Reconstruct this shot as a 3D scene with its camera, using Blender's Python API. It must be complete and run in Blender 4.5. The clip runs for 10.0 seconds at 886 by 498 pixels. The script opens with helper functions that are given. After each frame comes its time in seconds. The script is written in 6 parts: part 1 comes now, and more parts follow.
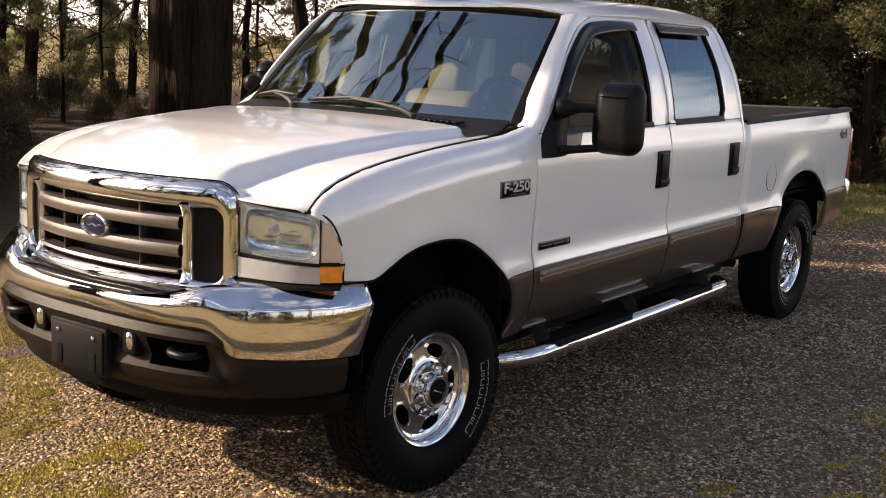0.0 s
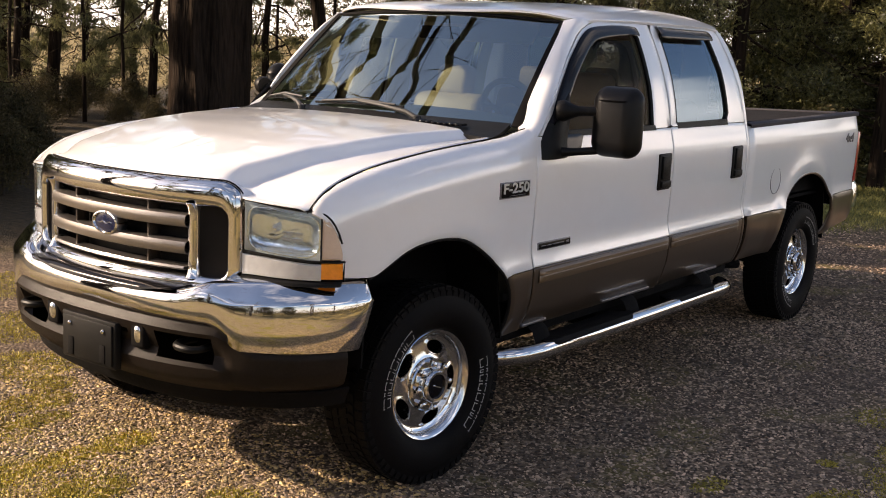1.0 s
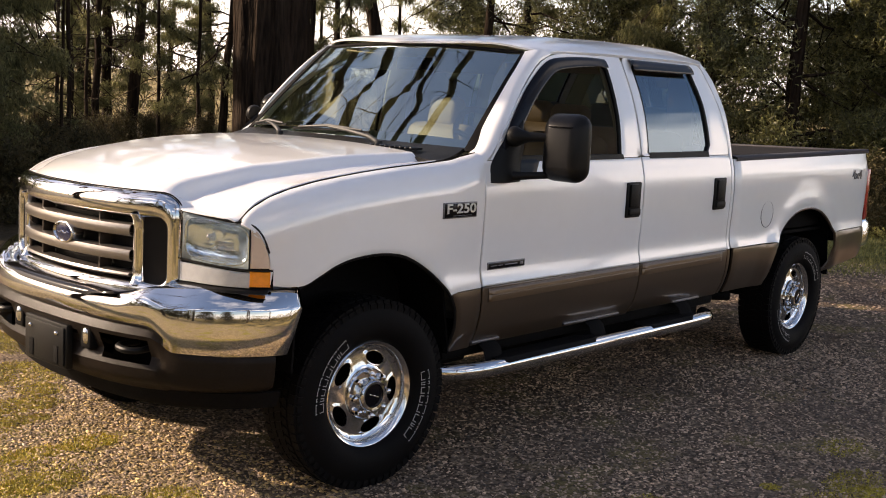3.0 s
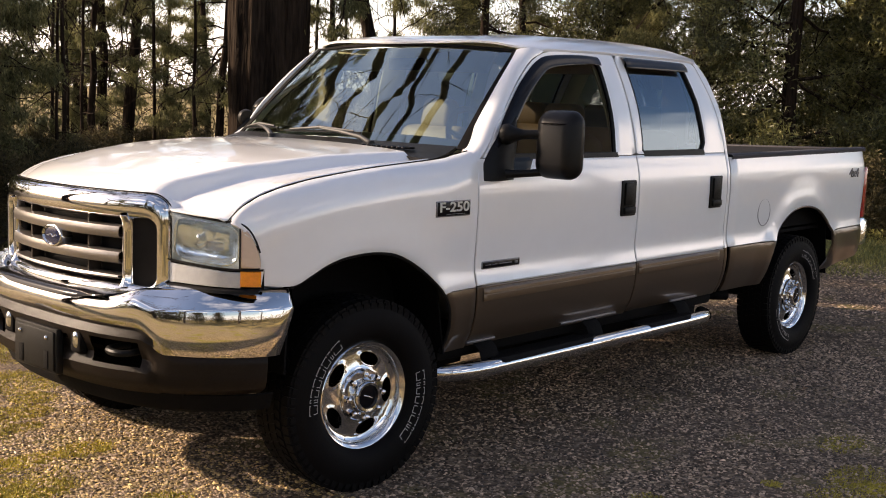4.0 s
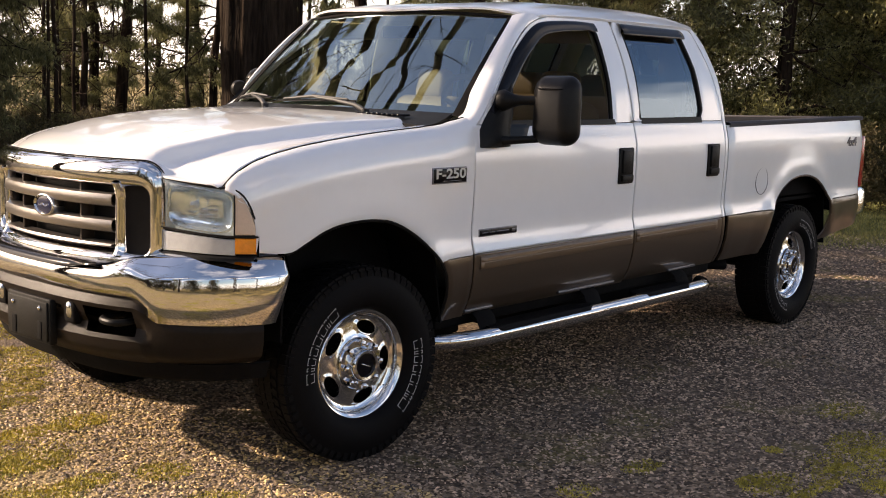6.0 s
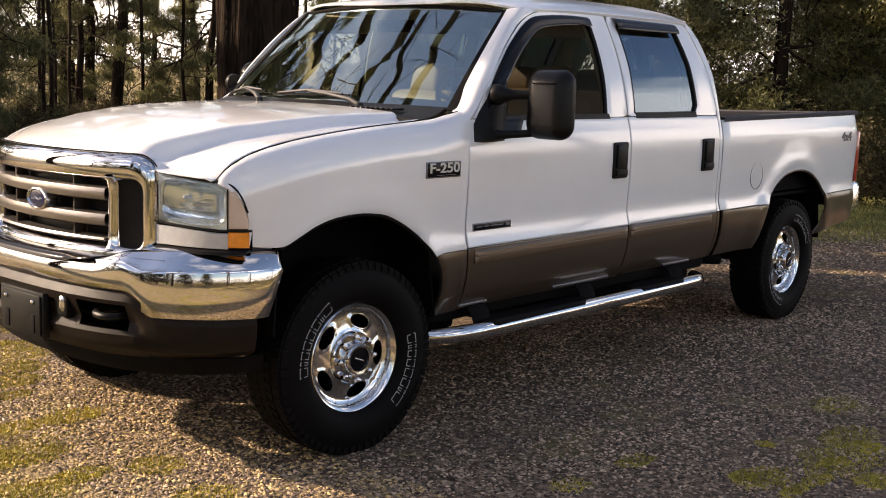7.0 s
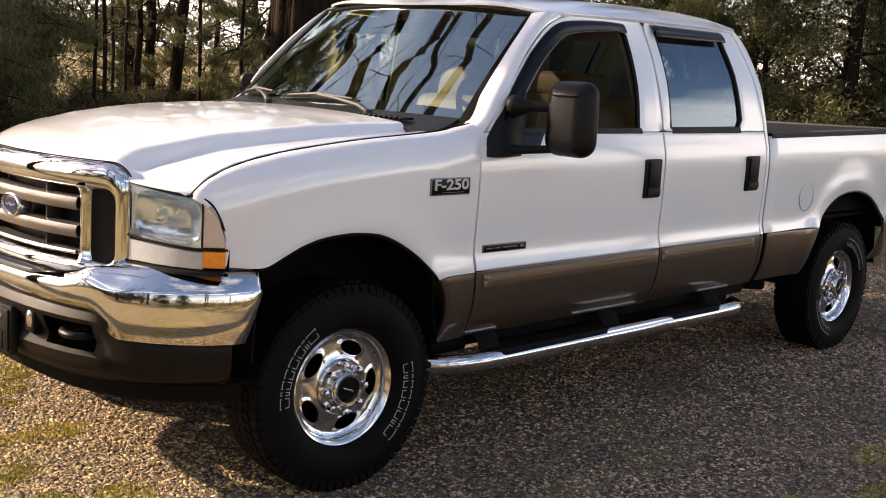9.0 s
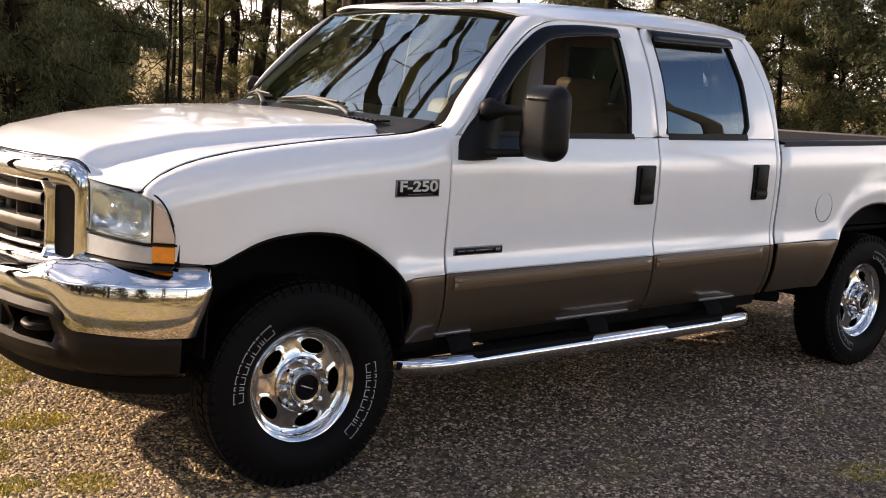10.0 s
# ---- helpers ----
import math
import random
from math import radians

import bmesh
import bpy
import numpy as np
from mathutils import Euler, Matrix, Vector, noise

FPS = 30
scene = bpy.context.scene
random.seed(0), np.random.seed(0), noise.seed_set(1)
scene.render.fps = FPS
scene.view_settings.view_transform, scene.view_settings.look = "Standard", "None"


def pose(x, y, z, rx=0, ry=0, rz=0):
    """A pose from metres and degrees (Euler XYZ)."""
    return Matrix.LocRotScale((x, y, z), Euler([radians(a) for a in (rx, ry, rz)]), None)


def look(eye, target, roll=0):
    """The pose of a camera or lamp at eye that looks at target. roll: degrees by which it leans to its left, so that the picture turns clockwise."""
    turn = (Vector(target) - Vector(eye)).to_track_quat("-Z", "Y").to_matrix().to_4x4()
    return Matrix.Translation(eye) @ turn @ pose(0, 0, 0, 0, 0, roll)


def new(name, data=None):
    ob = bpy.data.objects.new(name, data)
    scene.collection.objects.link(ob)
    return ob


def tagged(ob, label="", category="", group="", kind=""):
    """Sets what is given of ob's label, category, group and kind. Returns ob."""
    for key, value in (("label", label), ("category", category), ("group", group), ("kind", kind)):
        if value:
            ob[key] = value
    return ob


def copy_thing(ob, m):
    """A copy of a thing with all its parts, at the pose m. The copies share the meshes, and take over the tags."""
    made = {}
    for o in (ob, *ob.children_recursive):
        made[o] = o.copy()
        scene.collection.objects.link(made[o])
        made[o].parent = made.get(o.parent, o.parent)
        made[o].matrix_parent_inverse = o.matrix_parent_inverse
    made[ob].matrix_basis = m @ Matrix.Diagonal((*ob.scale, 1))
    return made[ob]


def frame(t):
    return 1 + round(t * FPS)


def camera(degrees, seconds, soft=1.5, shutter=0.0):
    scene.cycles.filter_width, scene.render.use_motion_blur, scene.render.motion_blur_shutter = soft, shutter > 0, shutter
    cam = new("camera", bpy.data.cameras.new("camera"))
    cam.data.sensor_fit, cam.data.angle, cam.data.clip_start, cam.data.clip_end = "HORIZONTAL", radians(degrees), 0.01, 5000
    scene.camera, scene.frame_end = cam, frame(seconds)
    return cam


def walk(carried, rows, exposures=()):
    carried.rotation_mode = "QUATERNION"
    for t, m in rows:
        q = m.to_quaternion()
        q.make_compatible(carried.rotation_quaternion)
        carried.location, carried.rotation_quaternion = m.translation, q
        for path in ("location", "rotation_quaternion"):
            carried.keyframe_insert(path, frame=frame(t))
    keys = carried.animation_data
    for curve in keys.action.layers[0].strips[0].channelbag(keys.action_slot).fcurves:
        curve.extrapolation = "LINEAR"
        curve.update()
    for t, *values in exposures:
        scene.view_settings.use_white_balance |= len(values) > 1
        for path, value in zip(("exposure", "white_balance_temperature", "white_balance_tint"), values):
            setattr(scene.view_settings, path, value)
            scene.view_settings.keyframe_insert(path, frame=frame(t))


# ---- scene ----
cam = camera(42.1, 10.0, soft=1.0)
SKY, SUN, EXPOSURE = 0.111, 4.3, 1.24
PATH = [
    (0, (-3.493, -3.462, 1.725), (-1.8888, -2.3220, 1.3705), 2.52),
    (0.5, (-3.490, -3.499, 1.736), (-1.8930, -2.3493, 1.3796), 2.46),
    (1, (-3.544, -3.600, 1.742), (-1.9605, -2.4304, 1.3877), 2.74),
    (1.5, (-3.574, -3.824, 1.738), (-2.0219, -2.6099, 1.3960), 2.87),
    (2, (-3.513, -4.017, 1.735), (-1.9918, -2.7611, 1.4038), 3.17),
    (2.5, (-3.361, -4.202, 1.721), (-1.8744, -2.9022, 1.4065), 3.02),
    (3, (-3.323, -4.233, 1.687), (-1.8343, -2.9275, 1.4038), 3.08),
    (4.5, (-3.260, -4.221, 1.591), (-1.7689, -2.9150, 1.3280), 1.83),
    (5, (-3.260, -4.204, 1.565), (-1.7667, -2.9020, 1.2902), 1.70),
    (5.5, (-3.254, -4.197, 1.557), (-1.7615, -2.8966, 1.2712), 1.68),
    (7, (-3.239, -4.209, 1.554), (-1.7424, -2.9163, 1.2525), 1.83),
    (7.5, (-3.223, -4.213, 1.560), (-1.7273, -2.9214, 1.2531), 1.87),
    (8, (-3.153, -4.234, 1.587), (-1.6765, -2.9220, 1.2715), 1.96),
    (8.5, (-3.002, -4.178, 1.618), (-1.5481, -2.8429, 1.2954), 2.68),
    (9, (-2.786, -4.129, 1.633), (-1.3681, -2.7554, 1.3117), 3.49),
    (9.5, (-2.597, -4.245, 1.644), (-1.2367, -2.8134, 1.3242), 4.03),
    (10, (-2.413, -4.504, 1.631), (-1.1205, -3.0102, 1.3183), 3.79),
]
walk(cam, [(t, look(eye, target, roll)) for t, eye, target, roll in PATH], exposures=((0.0, EXPOSURE - 0.25, 7900, 21), (2.5, EXPOSURE - 0.18, 7900, 21), (5.0, EXPOSURE - 0.15, 7900, 21), (8.0, EXPOSURE - 0.05, 7900, 21), (10.0, EXPOSURE + 0.07, 7900, 21)))

# ---- sky and sun ----
SUN_EL, SUN_AZ = radians(26.0), math.atan2(0.85, -0.525)
world = bpy.data.worlds.new("sky")
scene.world = world
world.use_nodes = True
wn = world.node_tree
sky = wn.nodes.new("ShaderNodeTexSky")
sky.sky_type, sky.sun_disc = "NISHITA", False
sky.sun_elevation, sky.sun_rotation = SUN_EL, math.pi / 2 - SUN_AZ
sky.air_density, sky.dust_density, sky.ozone_density = 1.0, 1.5, 3.0
# thin clouds over the blue
wtc = wn.nodes.new("ShaderNodeTexCoord")
wmap = wn.nodes.new("ShaderNodeMapping")
wmap.inputs["Scale"].default_value = (1.0, 1.0, 3.0)
wmap.inputs["Location"].default_value = (1.7, 0.3, 2.2)
wno = wn.nodes.new("ShaderNodeTexNoise")
wno.inputs["Scale"].default_value, wno.inputs["Detail"].default_value = 2.2, 6.0
wramp = wn.nodes.new("ShaderNodeValToRGB")
wramp.color_ramp.elements[0].position, wramp.color_ramp.elements[1].position = 0.53, 0.69
wmix = wn.nodes.new("ShaderNodeMix")
wmix.data_type = "RGBA"
wn.links.new(wtc.outputs["Generated"], wmap.inputs["Vector"])
wn.links.new(wmap.outputs["Vector"], wno.inputs["Vector"])
wn.links.new(wno.outputs["Fac"], wramp.inputs["Fac"])
# whitish haze low over the horizon
wsep = wn.nodes.new("ShaderNodeSeparateXYZ")
wn.links.new(wtc.outputs["Generated"], wsep.inputs[0])
whaze = wn.nodes.new("ShaderNodeMapRange")
whaze.inputs["From Min"].default_value, whaze.inputs["From Max"].default_value = 0.0, 0.10
whaze.inputs["To Min"].default_value, whaze.inputs["To Max"].default_value = 0.62, 0.0
wn.links.new(wsep.outputs["Z"], whaze.inputs["Value"])
wmax = wn.nodes.new("ShaderNodeMath")
wmax.operation = "MAXIMUM"
wfade = wn.nodes.new("ShaderNodeMapRange")
wfade.inputs["From Min"].default_value, wfade.inputs["From Max"].default_value = 0.45, 0.75
wfade.inputs["To Min"].default_value, wfade.inputs["To Max"].default_value = 1.0, 0.25
wn.links.new(wsep.outputs["Z"], wfade.inputs["Value"])
wthin = wn.nodes.new("ShaderNodeMath")
wthin.operation = "MULTIPLY"
wn.links.new(wramp.outputs["Color"], wthin.inputs[0])
wn.links.new(wfade.outputs["Result"], wthin.inputs[1])
wn.links.new(wthin.outputs[0], wmax.inputs[0])
wn.links.new(whaze.outputs["Result"], wmax.inputs[1])
wn.links.new(wmax.outputs[0], wmix.inputs["Factor"])
wn.links.new(sky.outputs["Color"], wmix.inputs["A"])
wmix.inputs["B"].default_value = (14.0, 14.0, 14.0, 1)
wn.links.new(wmix.outputs["Result"], wn.nodes["Background"].inputs["Color"])
wn.nodes["Background"].inputs["Strength"].default_value = SKY

sun = new("sun", bpy.data.lights.new("sun", "SUN"))
sun.data.energy, sun.data.angle, sun.data.color = SUN, radians(0.6), (1.0, 0.91, 0.76)
SUN_DIR = Vector((math.cos(SUN_EL) * math.cos(SUN_AZ), math.cos(SUN_EL) * math.sin(SUN_AZ), math.sin(SUN_EL)))
sun.matrix_world = look(SUN_DIR * 60, (0, 0, 0))


# ---- materials ----
def material(name, base, rough=0.6, metal=0.0, coat=0.0, vary=0.12, scale=6.0, bump=0.0, bump_scale=60.0, island=False, obrand=0.0, spec=0.5, tint2=None, fine=None, thin=0.0, grain=1.0):
    """A surface with colour varied at two scales, fine relief and roughness of its own."""
    m = bpy.data.materials.new(name)
    m.use_nodes = True
    nt = m.node_tree
    b = nt.nodes["Principled BSDF"]
    b.inputs["Roughness"].default_value, b.inputs["Metallic"].default_value = rough, metal
    b.inputs["Coat Weight"].default_value, b.inputs["Coat Roughness"].default_value = coat, 0.03
    b.inputs["Specular IOR Level"].default_value = spec
    tc = nt.nodes.new("ShaderNodeTexCoord")
    n1 = nt.nodes.new("ShaderNodeTexNoise")
    n1.inputs["Scale"].default_value, n1.inputs["Detail"].default_value = scale, 5.0
    n2 = nt.nodes.new("ShaderNodeTexNoise")
    n2.inputs["Scale"].default_value, n2.inputs["Detail"].default_value = fine or scale * 9, 3.0
    add = nt.nodes.new("ShaderNodeMath")
    add.operation = "MULTIPLY_ADD"
    add.inputs[1].default_value = 0.5
    half = nt.nodes.new("ShaderNodeMath")
    half.operation = "MULTIPLY"
    half.inputs[1].default_value = 0.5
    mp = nt.nodes.new("ShaderNodeMapping")
    mp.inputs["Scale"].default_value = (1, 1, grain)
    nt.links.new(tc.outputs["Object"], mp.inputs["Vector"])
    nt.links.new(mp.outputs["Vector"], n1.inputs["Vector"])
    nt.links.new(mp.outputs["Vector"], n2.inputs["Vector"])
    nt.links.new(n1.outputs["Fac"], half.inputs[0])
    nt.links.new(n2.outputs["Fac"], add.inputs[0])
    nt.links.new(half.outputs[0], add.inputs[2])
    ramp = nt.nodes.new("ShaderNodeValToRGB")
    lo = tuple(c * (1 - vary) for c in base)
    hi = tuple(min(1, c * (1 + vary)) for c in (tint2 or base))
    ramp.color_ramp.elements[0].position, ramp.color_ramp.elements[1].position = 0.35, 0.65
    ramp.color_ramp.elements[0].color, ramp.color_ramp.elements[1].color = (*lo, 1), (*hi, 1)
    nt.links.new(add.outputs[0], ramp.inputs["Fac"])
    col = ramp.outputs["Color"]
    if island or obrand:
        if island:
            src = nt.nodes.new("ShaderNodeNewGeometry").outputs["Random Per Island"]
        else:
            src = nt.nodes.new("ShaderNodeObjectInfo").outputs["Random"]
        mr = nt.nodes.new("ShaderNodeMapRange")
        k = obrand or 0.45
        mr.inputs["To Min"].default_value, mr.inputs["To Max"].default_value = 1 - k, 1 + k
        nt.links.new(src, mr.inputs["Value"])
        hsv = nt.nodes.new("ShaderNodeHueSaturation")
        nt.links.new(mr.outputs["Result"], hsv.inputs["Value"])
        nt.links.new(col, hsv.inputs["Color"])
        col = hsv.outputs["Color"]
    nt.links.new(col, b.inputs["Base Color"])
    if thin:
        tl, mx = nt.nodes.new("ShaderNodeBsdfTranslucent"), nt.nodes.new("ShaderNodeMixShader")
        mx.inputs["Fac"].default_value = thin
        nt.links.new(col, tl.inputs["Color"])
        nt.links.new(b.outputs[0], mx.inputs[1])
        nt.links.new(tl.outputs[0], mx.inputs[2])
        nt.links.new(mx.outputs[0], nt.nodes["Material Output"].inputs["Surface"])
    if bump:
        n3 = nt.nodes.new("ShaderNodeTexNoise")
        n3.inputs["Scale"].default_value, n3.inputs["Detail"].default_value = bump_scale, 4.0
        bp = nt.nodes.new("ShaderNodeBump")
        bp.inputs["Strength"].default_value, bp.inputs["Distance"].default_value = bump, 0.01 if grain == 1 else 0.08
        nt.links.new(mp.outputs["Vector"], n3.inputs["Vector"])
        nt.links.new(n3.outputs["Fac"], bp.inputs["Height"])
        nt.links.new(bp.outputs["Normal"], b.inputs["Normal"])
    return m


def glass(name, tint, ior=1.6, sheen=(1, 1, 1)):
    """A thin pane: clear tinted film with a mirror gloss over it."""
    m = bpy.data.materials.new(name)
    m.use_nodes = True
    nt = m.node_tree
    nt.nodes.remove(nt.nodes["Principled BSDF"])
    tr, gl, fr, mx = (nt.nodes.new("ShaderNode" + k) for k in ("BsdfTransparent", "BsdfGlossy", "Fresnel", "MixShader"))
    tr.inputs["Color"].default_value = (*tint, 1)
    gl.inputs["Roughness"].default_value = 0.0
    gl.inputs["Color"].default_value = (*sheen, 1)
    fr.inputs["IOR"].default_value = ior
    nt.links.new(fr.outputs["Fac"], mx.inputs["Fac"])
    nt.links.new(tr.outputs[0], mx.inputs[1])
    nt.links.new(gl.outputs[0], mx.inputs[2])
    nt.links.new(mx.outputs[0], nt.nodes["Material Output"].inputs["Surface"])
    return m


WHITE = material("pearl_white_paint", (0.79, 0.788, 0.785), 0.28, 0, 0.9, 0.015, 1.5)
WHITE.node_tree.nodes["Principled BSDF"].inputs["Coat Roughness"].default_value = 0.06
WHITE.node_tree.nodes["Principled BSDF"].inputs["Coat IOR"].default_value = 1.75
TAN = material("taupe_metallic_paint", (0.088, 0.060, 0.040), 0.30, 0.55, 0.6, 0.06, 40)
MOULD = material("beige_moulding", (0.145, 0.092, 0.052), 0.34, 0.3, 0.3, 0.04, 8)
CHROME = material("chrome", (0.66, 0.66, 0.66), 0.045, 1.0, 0, 0.02, 4, 0.02, 25)
ARGENT = material("argent_paint", (0.23, 0.21, 0.197), 0.30, 0.8, 0.3, 0.04, 10)
ALLOY = material("polished_alloy", (0.72, 0.72, 0.72), 0.12, 1.0, 0, 0.04, 30, 0.03, 80)
BLACK = material("black_textured_plastic", (0.008, 0.0078, 0.0078), 0.45, 0, 0, 0.15, 20, 0.10, 600, spec=0.14)
VALANCE = material("dark_grey_brown_plastic", (0.030, 0.0225, 0.018), 0.42, 0, 0, 0.15, 12, 0.08, 500, spec=0.2)
GLOSSBLACK = material("smoked_acrylic", (0.006, 0.0056, 0.007), 0.14, 0, 0.0, 0.1, 6, spec=0.14)
DARK = material("underbody_and_shade_black", (0.004, 0.0035, 0.0035), 0.85, 0, 0, 0.3, 6, 0.2, 60, spec=0.1)
RUBBER = material("tyre_rubber", (0.0036, 0.0030, 0.0030), 0.66, 0, 0, 0.25, 14, 0.12, 200, spec=0.09)
LETTERS = material("tyre_white_outline", (0.34, 0.33, 0.32), 0.7, 0, 0, 0.2, 40)
GRILLEDARK = material("grille_recess_black", (0.007, 0.006, 0.006), 0.6, 0, 0, 0.2, 20, spec=0.12)
LAMPMIRROR = material("lamp_reflector", (0.64, 0.73, 0.79), 0.12, 0.85, 0, 0.04, 20)
BLUE = material("badge_blue_enamel", (0.006, 0.010, 0.040), 0.22, 0.0, 0.35, 0.05, 30, spec=0.3)
AMBER = material("amber_lens", (0.90, 0.27, 0.02), 0.12, 0, 0.8, 0.12, 60, 0.15, 220)
CORNER = material("corner_lamp_lens", (0.62, 0.475, 0.375), 0.16, 0, 0.8, 0.05, 50, 0.2, 160)
PARKLENS = material("parking_lamp_lens", (0.47, 0.49, 0.52), 0.22, 0.25, 0.9, 0.08, 40, 0.04, 120)
REFLECT = material("lamp_surround", (0.43, 0.50, 0.54), 0.24, 0.2, 0.5, 0.06, 20, 0.08, 30)
SILVER = material("bright_silver_lettering", (0.52, 0.52, 0.50), 0.35, 0.3, 0, 0.05, 40)
RED = material("tail_lamp_red", (0.32, 0.012, 0.012), 0.12, 0, 0.8, 0.1, 30)
LEATHER = material("cream_leather", (0.50, 0.42, 0.27), 0.5, 0, 0, 0.06, 12, 0.15, 160)
DASH = material("tan_dashboard_vinyl", (0.50, 0.51, 0.33), 0.55, 0, 0, 0.08, 12, 0.1, 300)
TRIM = material("dark_interior_cloth", (0.05, 0.045, 0.04), 0.8, 0, 0, 0.1, 10)
COVER = material("grey_vinyl", (0.020, 0.019, 0.020), 0.85, 0, 0, 0.2, 6, 0.1, 200, spec=0.06)
SHELL = material("satin_black_shell", (0.0085, 0.008, 0.008), 0.30, 0, 0, 0.15, 20, 0.06, 600, spec=0.16)
WIPER = material("satin_grey_metal", (0.040, 0.040, 0.041), 0.55, 0.0, 0, 0.1, 20, spec=0.25)
STEEL = material("dull_steel", (0.16, 0.155, 0.165), 0.4, 0.7, 0, 0.1, 20)
BEDCAP = material("bed_rail_plastic", (0.050, 0.047, 0.052), 0.6, 0, 0, 0.1, 10, spec=0.2)
GLASS_FRONT = glass("windscreen_glass", (0.56, 0.64, 0.57), 3.3, (0.78, 0.96, 1.0))
GLASS_DARK = glass("privacy_glass", (0.24, 0.245, 0.25), 2.0, (0.62, 0.82, 1.0))
GLASS_SIDE = glass("side_glass", (0.45, 0.47, 0.45), 1.2)
# almost without gloss: its tint stands in for shade inside the cab
SHADE_FILM = glass("cab_shade_film", (0.40, 0.37, 0.34), 1.06)
LENS = glass("clear_lens", (0.94, 0.97, 1.0), 1.55)
BARK = material("pine_bark", (0.019, 0.0125, 0.0085), 0.95, 0, 0, 0.5, 3.0, 1.0, 14, tint2=(0.033, 0.0225, 0.016), spec=0.08, grain=0.10)
GREYBARK = material("hardwood_bark", (0.060, 0.046, 0.035), 0.9, 0, 0, 0.35, 3.0, 0.8, 22, spec=0.2)
NEEDLE = material("pine_needles", (0.092, 0.100, 0.046), 0.6, 0, 0, 0.35, 2.0, island=True, obrand=0.5, tint2=(0.205, 0.195, 0.085), spec=0.25, thin=0.45)
EVERGREEN = material("evergreen_leaves", (0.066, 0.078, 0.030), 0.45, 0, 0, 0.35, 1.5, island=True, obrand=0.7, tint2=(0.168, 0.157, 0.058), spec=0.45, thin=0.36)
BRUSH = material("undergrowth_leaves", (0.036, 0.038, 0.015), 0.65, 0, 0, 0.35, 1.2, island=True, tint2=(0.095, 0.072, 0.032), spec=0.25, thin=0.25)
# the haze of distance is put into the colour of the far woods
FARWOOD = material("hazy_winter_woods", (0.075, 0.066, 0.045), 0.9, 0, 0, 0.35, 0.05, island=True, tint2=(0.15, 0.135, 0.085), spec=0.1)
STONE = material("gravel_stone", (0.202, 0.139, 0.092), 0.6, 0, 0, 0.30, 1.4, 0.2, 120, island=True, obrand=0.92, tint2=(0.325, 0.230, 0.156), fine=30)
# brighter tan copy of the gravel stone, sunlight put into its colour
SUNLIT_STONE = material("mossy_sunlit_gravel", (0.44, 0.292, 0.112), 0.75, 0, 0, 0.25, 1.4, 0.2, 120, island=True, obrand=0.6, tint2=(0.46, 0.335, 0.165), fine=30)
GRASS = material("moss_and_grass", (0.33, 0.275, 0.036), 0.7, 0, 0, 0.3, 2.0, island=True, tint2=(0.43, 0.345, 0.055))
TURF = material("winter_turf", (0.125, 0.128, 0.030), 0.7, 0, 0, 0.3, 2.0, island=True, tint2=(0.24, 0.21, 0.060))
LEAF = material("dry_leaf", (0.22, 0.12, 0.06), 0.8, 0, 0, 0.3, 10, island=True, tint2=(0.28, 0.18, 0.11))


